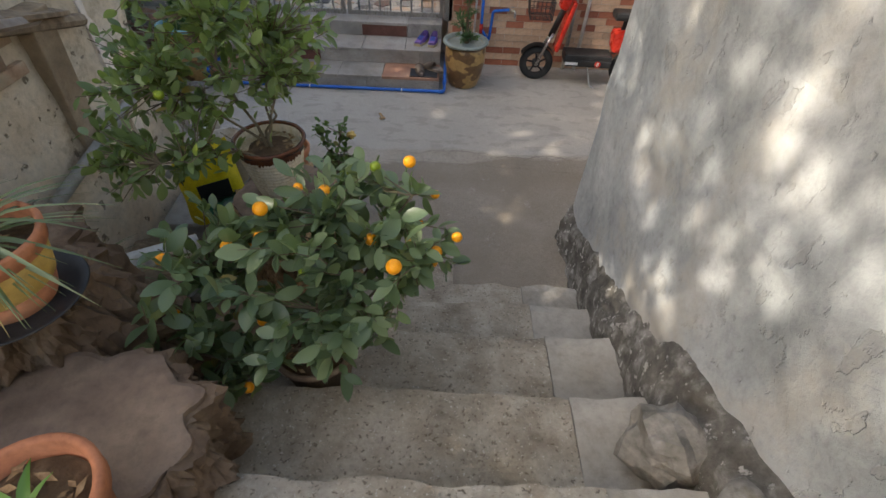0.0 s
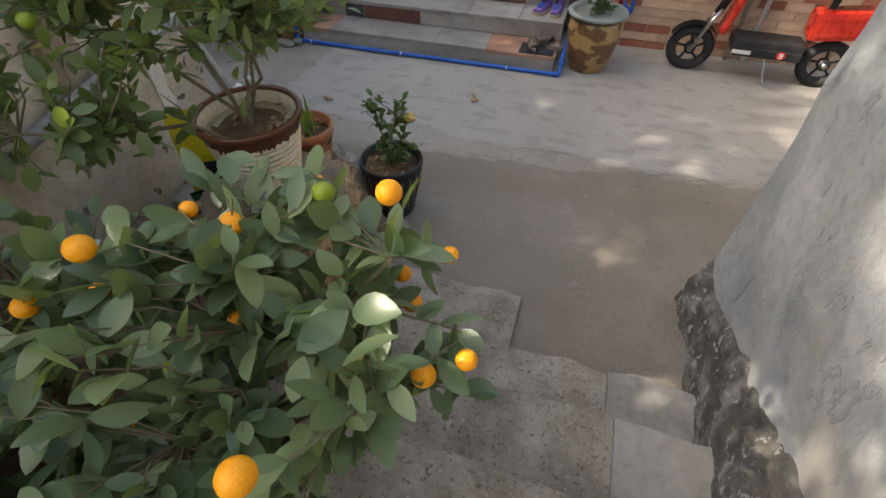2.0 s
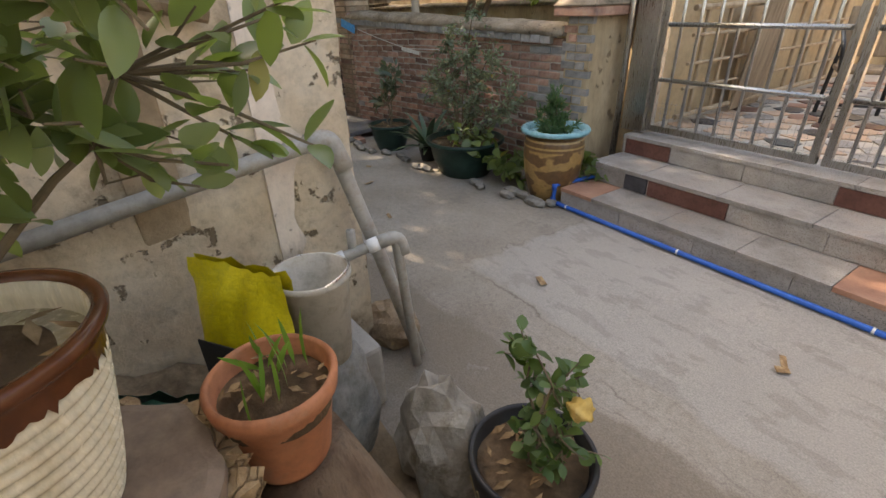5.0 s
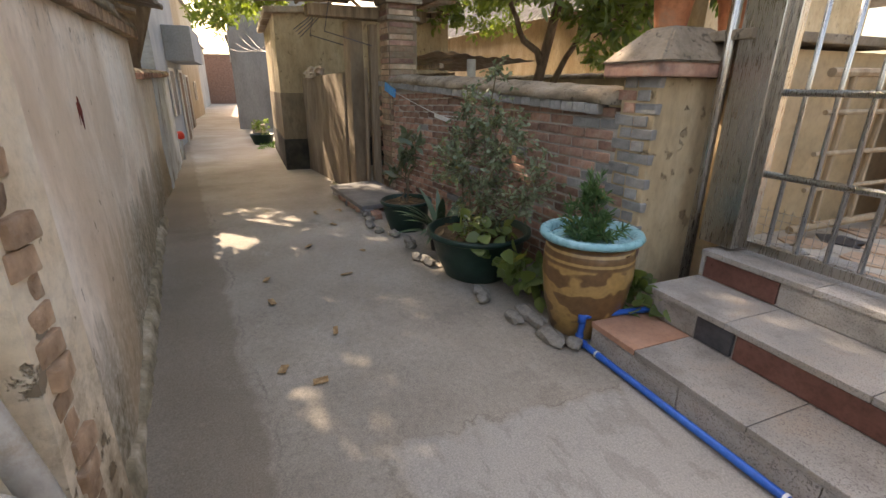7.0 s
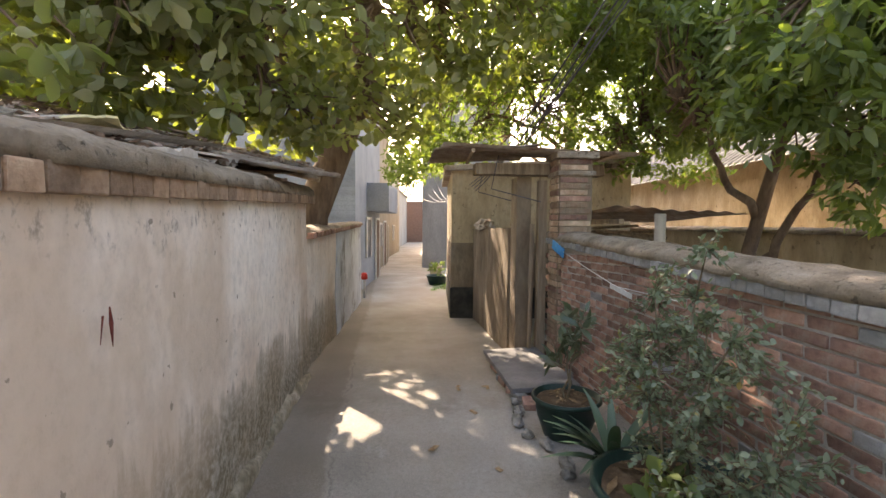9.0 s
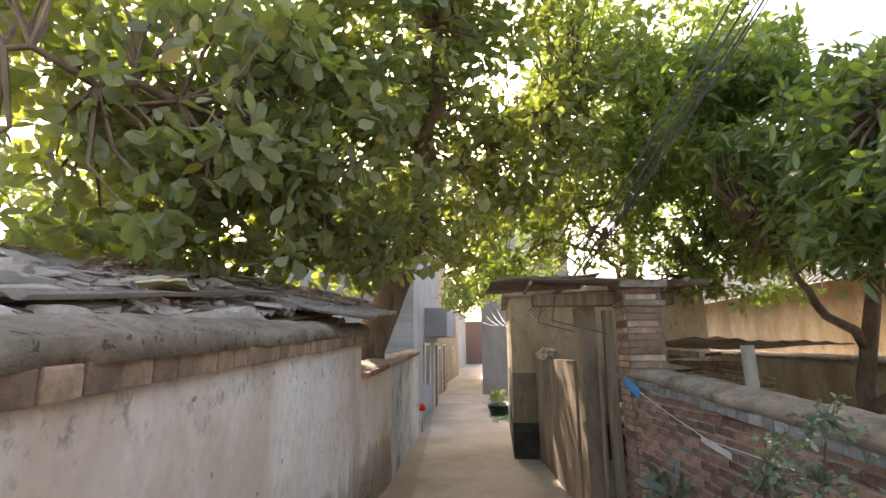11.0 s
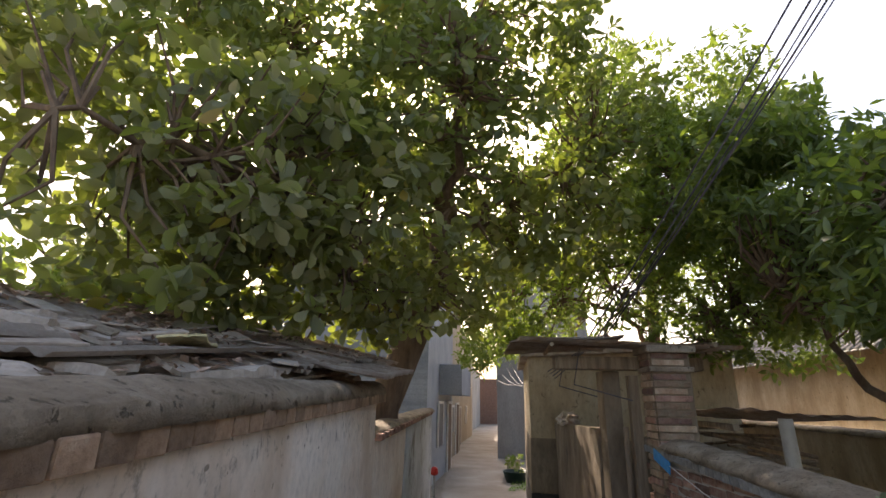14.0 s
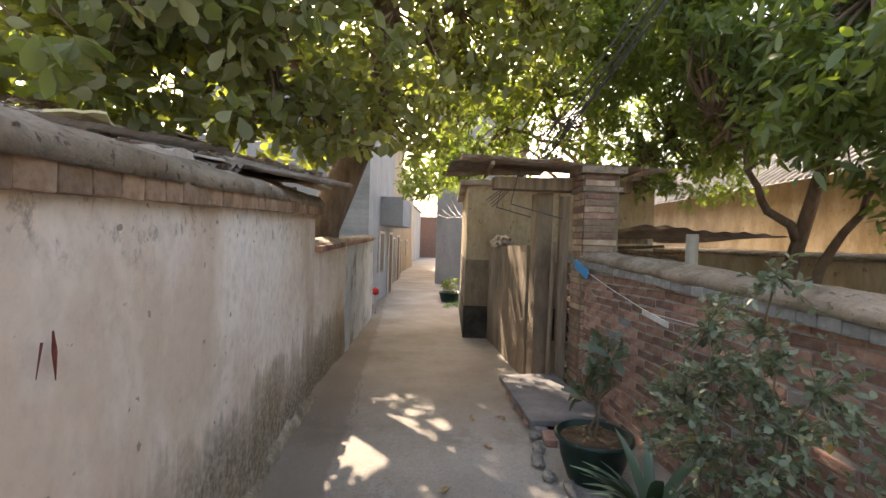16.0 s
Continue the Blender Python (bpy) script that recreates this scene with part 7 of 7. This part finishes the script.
# rubble heaped on the near end, where the sheets have come away
for k in range(46):
    x, y = rs.uniform(0.35, 2.2), rs.uniform(-0.5, 0.72)
    w = rs.uniform(0.16, 0.52)
    m = pose(x, y, roof_z(x, y) - 0.03 + 0.022 * (k % 5), -12 + rs.uniform(-16, 16), rs.uniform(-14, 14), rs.uniform(-60, 60))
    placed(part("broken_slab", broken_slab(w, w * rs.uniform(0.45, 0.8), rs.uniform(0.018, 0.04), k * 1.3), M_ASBESTOS if k % 4 else M_COPE, roof, "broken cement roofing sheet"), m)
for k in range(30):
    x = -2.2 + 4.5 * k / 30 + rs.uniform(-0.05, 0.05)
    y = 0.5 + 0.36 * (k % 3) / 3 + 0.08 * (x - 1.0)
    w = rs.uniform(0.2, 0.5)
    m = pose(x, y, 0.01 + 0.035 * ((k * 7) % 4) - 0.045 * x, rs.uniform(-16, 6), rs.uniform(-9, 9), rs.uniform(-40, 40))
    placed(part("broken_slab", broken_slab(w, w * rs.uniform(0.4, 0.7), rs.uniform(0.03, 0.07), 50 + k * 1.7), M_ASBESTOS if k % 3 else M_COPE, roof, "broken cement roofing sheet"), m)
placed(part("long_sheet", corrugated(0.24, 2.0, 0.11, 0.012), M_ASBESTOS, roof, "long strip of grey cement sheet"), pose(0.15, 0.42, roof_z(0.1, 0.42) + 0.08, 6, 0, 93))
placed(part("long_sheet", corrugated(0.3, 1.5, 0.11, 0.012), M_ASBESTOS, roof, "long strip of grey cement sheet"), pose(1.5, 0.05, roof_z(1.5, 0.05) + 0.07, 6, 10, 86))
placed(part("front_sheet", corrugated(1.5, 0.7, 0.075, 0.016), M_TIN, roof, "rusty sheet overhanging the wall's end"), pose(-1.45, 0.75, roof_z(-1.4, 0.75) + 0.045, -9, 5, 4))
placed(part("yellow_sheet", broken_slab(0.34, 0.22, 0.012, 4.0), M_PALEYELLOW, roof, "faded yellow sheet"), pose(0.12, 0.3, roof_z(0.12, 0.3) + 0.085, 4, -4, 20))
# dark panel added where only under-roof shade belongs; hides bright gaps between sheets
part("underlay", boxed((5.0, 2.2, 0.02), (0.0, -0.42, 0.335), (-13.5, 5.6, 0), 0.002), M_WOOD, roof, "added dark panel standing in for the shade under the sheets")
for k in range(5):
    part("pole", tube([(-2.4 + 1.2 * k, 0.78, roof_z(-2.4 + 1.2 * k, 0.78) - 0.07), (-2.3 + 1.2 * k, -1.9, roof_z(-2.3 + 1.2 * k, -1.9) - 0.07)], 0.03, 8), M_WOOD, roof)
bm = bmesh.new()
for k in range(4200):
    x, y = rs.uniform(-2.6, 2.4), rs.uniform(-1.7, 0.7)
    if noise.noise((x * 1.6, y * 2.2, 4.0)) < -0.1:
        continue
    w = rs.uniform(0.015, 0.042)
    m = pose(x, y, roof_z(x, y) + rs.uniform(0.03, 0.075), rs.uniform(-40, 25), rs.uniform(-30, 30), rs.uniform(0, 360))
    bm.faces.new([bm.verts.new(m @ Vector(p)) for p in ((-w, 0, 0), (0, -w * 0.5, 0.006), (w, 0, 0.004), (0, w * 0.5, 0.006))])
lit = part("leaf_litter", bm, M_LITTER, roof, "dry leaves on the roof")
lit["kind"] = "stuff"
# filler wall added behind the coping to keep the under-roof gap dark
shelfw = obj("roof_wall", boxed((4.5, 0.16, 2.0), (-5.1, 2.62, 0.82), (0, 5.6, 4.6), 0.01), M_MUD)
tagged(shelfw, "added brown wall closing the bright gap under the sheet roof", "wall", kind="structure")
gutter = obj("ridge_wall", boxed((5.2, 0.2, 1.9), (-5.0, 0.3, 0.9), bevel=0.01), M_MUD)
tagged(gutter, "mud wall carrying the sheet roof", "wall", kind="structure")


# ---- trees ----
def tree(name, trunk, radii, limbs, blobs, count, per, size, wide, leafm, label, seed, spray=0.14, droop=0.3, blunt=0.0, upper=None):
    t = base(name, trunk[0][0], trunk[0][1], trunk[0][2], 0, label, "tree")
    t.matrix_world = Matrix.Translation(trunk[0])
    o = np.array(trunk[0])
    rng = np.random.default_rng(seed)
    bm = bmesh.new()
    pts = [Vector(p) - Vector(trunk[0]) for p in trunk]
    fine = []
    for a, b in zip(pts, pts[1:]):
        fine += [a.lerp(b, q / 4) for q in range(4)]
    fine.append(pts[-1])
    rad = list(np.interp(np.linspace(0, 1, len(fine)), np.linspace(0, 1, len(radii)), radii))
    tube(fine, rad, 16, bm)
    part("trunk", bm, M_BARK, t, smooth=True)
    cents = blob_points(blobs, count, rng, 0.3)
    joints = []
    for a, b, r in limbs:
        bm = bmesh.new()
        q = limb(bm, np.array(a) - o, np.array(b) - o, r, r * 0.35, rng, 0.1, 9, 10)
        joints += [np.array(v) + o for v in q]
        part("limb", bm, M_BARK, t, smooth=True)
    J = np.array(joints)
    bm = bmesh.new()
    for c in cents[::3]:
        q = J[np.argmin(np.linalg.norm(J - c, axis=1))]
        if np.linalg.norm(q - c) > 1.1:
            continue
        tube([q - o, (q + c) / 2 - o + rng.normal(0, 0.08, 3), c - o], [0.022, 0.014, 0.006], 5, bm)
    part("twig", bm, M_BARK, t)
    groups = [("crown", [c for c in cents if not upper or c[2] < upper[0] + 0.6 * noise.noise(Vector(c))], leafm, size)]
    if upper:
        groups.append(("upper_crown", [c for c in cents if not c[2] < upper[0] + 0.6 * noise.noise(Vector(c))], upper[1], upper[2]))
    for nm, cc, m, sz in groups:
        P, D = sprays(cc, per, spray, rng)
        leaf_cloud(nm, np.array(P) - o, D, sz, wide, m, t, seed, droop, 0.3, 0.55, blunt=blunt)
    return t


tree("broadleaf_tree", [(-9.2, 2.5, -0.3), (-9.2, 2.55, 1.6), (-9.55, 3.2, 3.4), (-9.3, 3.4, 5.6)], [0.27, 0.24, 0.19, 0.1],
     [((-9.35, 2.9, 2.7), (-6.2, 2.2, 3.7), 0.1), ((-9.5, 3.2, 3.3), (-6.8, 3.9, 5.2), 0.1), ((-9.3, 3.3, 4.6), (-7.2, 1.0, 6.5), 0.09), ((-9.4, 3.2, 4.0), (-9.0, 5.6, 5.4), 0.08), ((-9.3, 3.0, 2.8), (-10.6, 1.0, 5.0), 0.1), ((-9.3, 3.0, 2.9), (-12.8, 2.4, 4.4), 0.08),
      ((-6.2, 2.2, 3.6), (-4.9, 1.5, 3.4), 0.05), ((-9.3, 3.4, 5.5), (-7.6, 4.2, 8.0), 0.07), ((-7.2, 1.0, 6.5), (-4.8, -0.6, 7.6), 0.06)],
     [(-6.6, 2.3, 3.8, 1.6, 1.15, 1.1), (-7.6, 3.4, 5.2, 1.9, 1.5, 1.5), (-6.6, 0.8, 4.6, 2.0, 1.6, 1.8), (-7.8, 4.2, 7.0, 1.7, 1.6, 1.6), (-6.8, 1.2, 7.0, 1.8, 1.8, 1.5), (-5.6, 1.2, 3.2, 0.7, 0.6, 0.5), (-9.6, 4.9, 4.6, 1.4, 1.2, 1.3), (-9.8, 2.2, 6.2, 2.0, 2.0, 2.2), (-5.2, -0.8, 5.6, 1.2, 1.2, 1.2),
      (-6.6, 2.2, 2.85, 1.6, 0.8, 0.6), (-8.0, 2.5, 3.2, 1.2, 0.9, 0.8), (-8.3, 3.6, 3.2, 0.9, 0.7, 0.6), (-8.5, 5.5, 5.6, 1.2, 1.0, 1.0), (-7.6, 1.2, 3.0, 1.4, 1.0, 0.8), (-10.6, 3.6, 3.6, 1.0, 0.8, 0.8), (-12.2, 2.2, 4.2, 0.9, 0.8, 0.6),
      (-8.5, 2.3, 2.45, 0.7, 0.5, 0.45), (-8.4, 2.9, 2.35, 0.5, 0.4, 0.35), (-8.8, 3.3, 3.0, 0.7, 0.5, 0.5), (-7.4, 2.2, 2.55, 0.9, 0.5, 0.4), (-5.6, 1.5, 2.75, 1.0, 0.6, 0.4),
      (-6.4, 1.9, 2.45, 0.9, 0.4, 0.3), (-5.6, 1.2, 2.45, 0.8, 0.4, 0.3), (-10.6, 4.3, 4.4, 1.2, 0.9, 0.9), (-11.8, 3.3, 4.9, 1.3, 1.1, 0.8), (-9.6, 3.9, 3.2, 0.6, 0.5, 0.4), (-12.7, 2.6, 4.9, 0.9, 0.9, 0.6),
      # unseen part of the crown, added to shade the lower stair wall
      (-5.2, -0.9, 5.0, 1.6, 1.3, 0.6), (-4.5, 0.1, 4.4, 0.8, 0.7, 0.4)],
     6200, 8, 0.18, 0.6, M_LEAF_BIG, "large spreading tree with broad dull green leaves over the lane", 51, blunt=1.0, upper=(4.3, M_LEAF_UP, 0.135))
tree("garden_tree", [(-12.6, 6.9, -0.3), (-12.6, 7.0, 1.6), (-12.3, 7.1, 3.4), (-12.0, 7.0, 5.6)], [0.16, 0.14, 0.1, 0.05],
     [((-12.5, 7.0, 1.8), (-11.0, 8.0, 3.4), 0.06), ((-12.4, 7.1, 2.6), (-11.4, 5.9, 4.2), 0.06), ((-12.2, 7.0, 3.6), (-11.0, 7.4, 5.8), 0.05), ((-12.4, 7.0, 2.2), (-13.5, 5.8, 3.8), 0.05), ((-12.3, 7.0, 3.2), (-12.8, 4.4, 4.4), 0.05)],
     [(-11.4, 6.4, 4.0, 1.3, 1.5, 1.2), (-11.2, 8.0, 4.0, 1.3, 1.3, 1.5), (-11.6, 7.2, 6.0, 1.6, 1.8, 1.4), (-13.2, 5.0, 4.0, 1.5, 1.3, 1.3), (-12.6, 4.2, 3.2, 1.1, 0.8, 0.7), (-10.4, 8.4, 2.6, 0.8, 0.9, 0.5), (-13.4, 3.9, 2.9, 1.2, 0.9, 0.7), (-11.6, 6.0, 5.0, 1.4, 1.4, 1.2), (-11.0, 7.6, 2.9, 1.2, 1.2, 0.6), (-10.4, 7.4, 5.4, 1.3, 1.3, 1.3), (-10.0, 8.6, 5.0, 1.3, 1.2, 1.4), (-10.2, 6.4, 4.4, 1.0, 0.9, 0.9), (-10.8, 6.3, 7.0, 1.6, 1.5, 1.3), (-9.8, 5.6, 6.0, 1.2, 0.9, 1.0), (-14.8, 3.4, 3.0, 0.9, 0.7, 0.6), (-10.8, 7.9, 4.3, 0.8, 0.8, 0.8), (-11.6, 8.3, 4.4, 0.9, 0.9, 0.9), (-10.2, 7.8, 6.6, 1.4, 1.3, 1.2)],
     5000, 9, 0.13, 0.42, M_LEAF_FINE, "garden tree with bright backlit leaves behind the gateway", 52, 0.12)
tree("longan_tree", [(-8.0, 7.9, -0.2), (-7.9, 7.9, 1.2), (-7.6, 8.0, 2.4), (-7.2, 7.9, 3.6)], [0.09, 0.075, 0.06, 0.04],
     [((-7.9, 7.9, 0.9), (-6.9, 8.1, 2.3), 0.06), ((-7.8, 7.9, 1.6), (-8.2, 7.2, 3.0), 0.05), ((-7.6, 8.0, 2.3), (-6.2, 7.4, 3.6), 0.05), ((-7.6, 8.0, 2.4), (-6.6, 8.8, 4.4), 0.05)],
     [(-6.9, 7.6, 3.2, 1.2, 1.0, 1.0), (-6.0, 7.3, 2.7, 1.0, 0.8, 0.8), (-6.2, 8.4, 3.2, 1.4, 1.1, 0.9), (-5.0, 7.9, 3.0, 1.1, 0.8, 1.0), (-8.4, 7.8, 3.4, 0.9, 0.8, 0.8), (-6.2, 7.8, 1.9, 0.6, 0.5, 0.4), (-8.2, 7.4, 4.3, 1.2, 1.0, 0.9), (-7.4, 8.8, 4.0, 1.2, 1.0, 0.8), (-9.2, 8.2, 3.4, 1.0, 0.9, 0.9), (-8.6, 7.4, 4.9, 1.0, 0.9, 0.7)],
     3600, 10, 0.15, 0.34, M_LEAF_FINE, "longan tree with drooping dark green leaves in the garden", 53, 0.13, 0.55)
# trees further off
for k, (x, y, z, s) in enumerate(((-40, 9, 5.5, 2.2), (-20, 18, 5, 2.4), (-6, 18, 4.5, 2.4), (-50, -8, 6, 3.0), (-14, -6, 5, 2.2))):
    tree("distant_tree", [(x, y, -0.6), (x + 0.3, y, z * 0.45), (x, y + 0.3, z)], [0.3, 0.22, 0.1], [((x, y, z * 0.5), (x + s, y - s * 0.4, z), 0.1), ((x, y, z * 0.5), (x - s * 0.6, y + s * 0.5, z + 0.5), 0.1)],
         [(x, y, z, s, s, s * 0.8), (x + s * 0.8, y - 0.5, z - 0.6, s * 0.7, s * 0.7, s * 0.6), (x - s * 0.6, y + 0.6, z + 0.6, s * 0.7, s * 0.8, s * 0.6)], 420, 9, 0.3, 0.5, M_LEAF_FINE, "green leafy tree beyond the houses", 60 + k, 0.25)

# ---- overhead cables ----
cab = base("overhead_cables", 0, 0, 0, 0, "bundle of black overhead cables sagging over the lane", "cables")
for k in range(5):
    o = Vector((0.05 * math.sin(k * 2.1), 0.08 * math.cos(k * 1.7), 0.06 * math.sin(k * 3.3)))
    a, b = Vector((-8.25, 5.25, 2.4)) + o, Vector((-3.3, 8.0, 7.5)) + o * (6 if k == 4 else 2)
    pts = [a.lerp(b, t / 14) - Vector((0, 0, 0.25 * math.sin(math.pi * t / 14))) for t in range(15)]
    part("cable", tube(pts, 0.009 if k < 3 else 0.006, 6), M_CABLE, cab)
for k in range(4):
    a, b = Vector((-8.25, 5.25, 2.4)), Vector((-23.9, 3.7 + 0.2 * k, 2.6 + 0.25 * k))
    pts = [a.lerp(b, t / 14) - Vector((0, 0, (0.35 + 0.15 * k) * math.sin(math.pi * t / 14))) for t in range(15)]
    part("cable", tube(pts, 0.008, 5), M_CABLE, cab)

# ---- bricks ----
def brick_shape(sx, sy, sz, seed):
    bm = boxed((sx, sy, sz), bevel=0.007)
    for v in bm.verts:
        v.co += Vector((noise.noise(v.co * 30 + Vector((seed, 0, 0))), noise.noise(v.co * 30 + Vector((0, seed, 0))), noise.noise(v.co * 30 + Vector((0, 0, seed))))) * 0.004
    return bm


def brick_set(parent, material, count, size, name="brick"):
    out = []
    for k in range(count):
        o = part(name, brick_shape(*size, k * 3.7), material, parent)
        out.append(o.data)
        bpy.data.objects.remove(o)
    return out


def lay(parent, meshes, m, name="brick"):
    o = new(name, random.choice(meshes))
    o.parent = parent
    o.matrix_local = m
    return o


random.seed(4)
RB = brick_set(bw, M_BRICK, 6, (0.222, 0.05, 0.054))
RH = brick_set(bw, M_BRICK, 3, (0.105, 0.05, 0.054))
GB = brick_set(bw, M_GREYBRICK, 3, (0.222, 0.05, 0.056))
ANG = math.degrees(math.atan(0.08))
COURSE = 0.066
for row in range(19):
    x = -4.02 - (0.116 if row % 2 else 0.0)
    while x > -8.05:
        top = 1.17 + (-4.0 - x) * 0.035
        z = gz(x) * 0.8 + 0.035 + COURSE * row
        if z < top - 0.01:
            grey = x > -4.35 and random.random() < 0.55 or random.random() < 0.06
            lay(bw, GB if grey else RB, pose(x, lane_right(x) + 0.047 + random.uniform(-0.006, 0.005), z, random.uniform(-1, 1), random.uniform(-1.2, 1.2), ANG + random.uniform(-1, 1)))
        x -= 0.234
# quoins of the pillar
QG, QR = brick_set(pillar, M_GREYBRICK, 4, (0.15, 0.04, 0.056)), brick_set(pillar, M_BRICK, 3, (0.15, 0.04, 0.056))
QGH, QRH = brick_set(pillar, M_GREYBRICK, 3, (0.09, 0.04, 0.056)), brick_set(pillar, M_BRICK, 2, (0.09, 0.04, 0.056))
for row in range(20):
    lower = row < 8
    for x, pick in ((-0.05, QRH if random.random() < 0.4 else QGH), (0.075, QR if random.random() < (0.5 if lower else 0.15) else QG)) if row % 2 else ((-0.075, QR if random.random() < 0.3 else QG), (0.05, QRH if lower and random.random() < 0.5 else QGH)):
        lay(pillar, pick, pose(x - 0.01 + random.uniform(-0.004, 0.004), -0.216 + random.uniform(-0.006, 0.003), 0.05 + 0.067 * row, random.uniform(-1, 1), random.uniform(-1, 1), random.uniform(-2, 2)))
# header bricks under the copings
CB = brick_set(cap1, M_BRICKTAN, 5, (0.112, 0.1, 0.075))
n = 38
for k in range(n):
    x = XB + 0.02 + (XA - XB) * k / n
    t = (x - XB) / (XA - XB)
    lay(cap1, CB, pose(x, lane_left(x) + 0.03 + 0.05 * t, 1.722 - 0.155 * t, random.uniform(-2, 2), random.uniform(-2, 2), ANG + random.uniform(-2, 2)))
CB3 = brick_set(cap3, M_GREYBRICK, 4, (0.105, 0.1, 0.06))
for k in range(36):
    x = -7.98 + 3.92 * k / 36
    lay(cap3, CB3, pose(x, lane_right(x) + 0.02, 1.31 - 0.14 * k / 36, random.uniform(-2, 2), random.uniform(-2, 2), ANG + random.uniform(-2, 2)))
CB2 = brick_set(cap2, M_BRICK, 3, (0.14, 0.1, 0.06))
for k in range(24):
    x = -7.5 - 0.26 * k
    lay(cap2, CB2, pose(x, lane_left(x) + 0.0, 1.36 + 0.09 * (-7.4 - x) / 6.6, 0, random.uniform(-2, 2), ANG + random.uniform(-2, 2)))
# bare bricks at the corner and on top of the stair wall
WB = brick_set(wl, M_BRICKTAN, 4, (0.06, 0.2, 0.058))
WN = brick_set(wl, M_BRICKTAN, 4, (0.1, 0.06, 0.06))
for row in range(25):
    z = 0.1 + 0.066 * row
    lay(wl, WN, pose(-2.93 + random.uniform(-0.02, 0.008), 3.483 + random.uniform(-0.015, 0.012), z, random.uniform(-6, 6), random.uniform(-4, 4), random.uniform(-9, 9)))
for row in range(11):
    y = 2.55 - (0.105 if row % 2 else 0)
    while y > -0.6:
        edge = 1.22 + 0.1 * noise.noise((y * 2, 3, 0)) + 0.12 * max(0, y - 1.5)
        z = 1.14 + 0.066 * row
        if z > edge:
            lay(wl, WB, pose(-2.842 + random.uniform(-0.008, 0.008), y, z, random.uniform(-1, 1), 0, random.uniform(-1, 1)))
        y -= 0.212
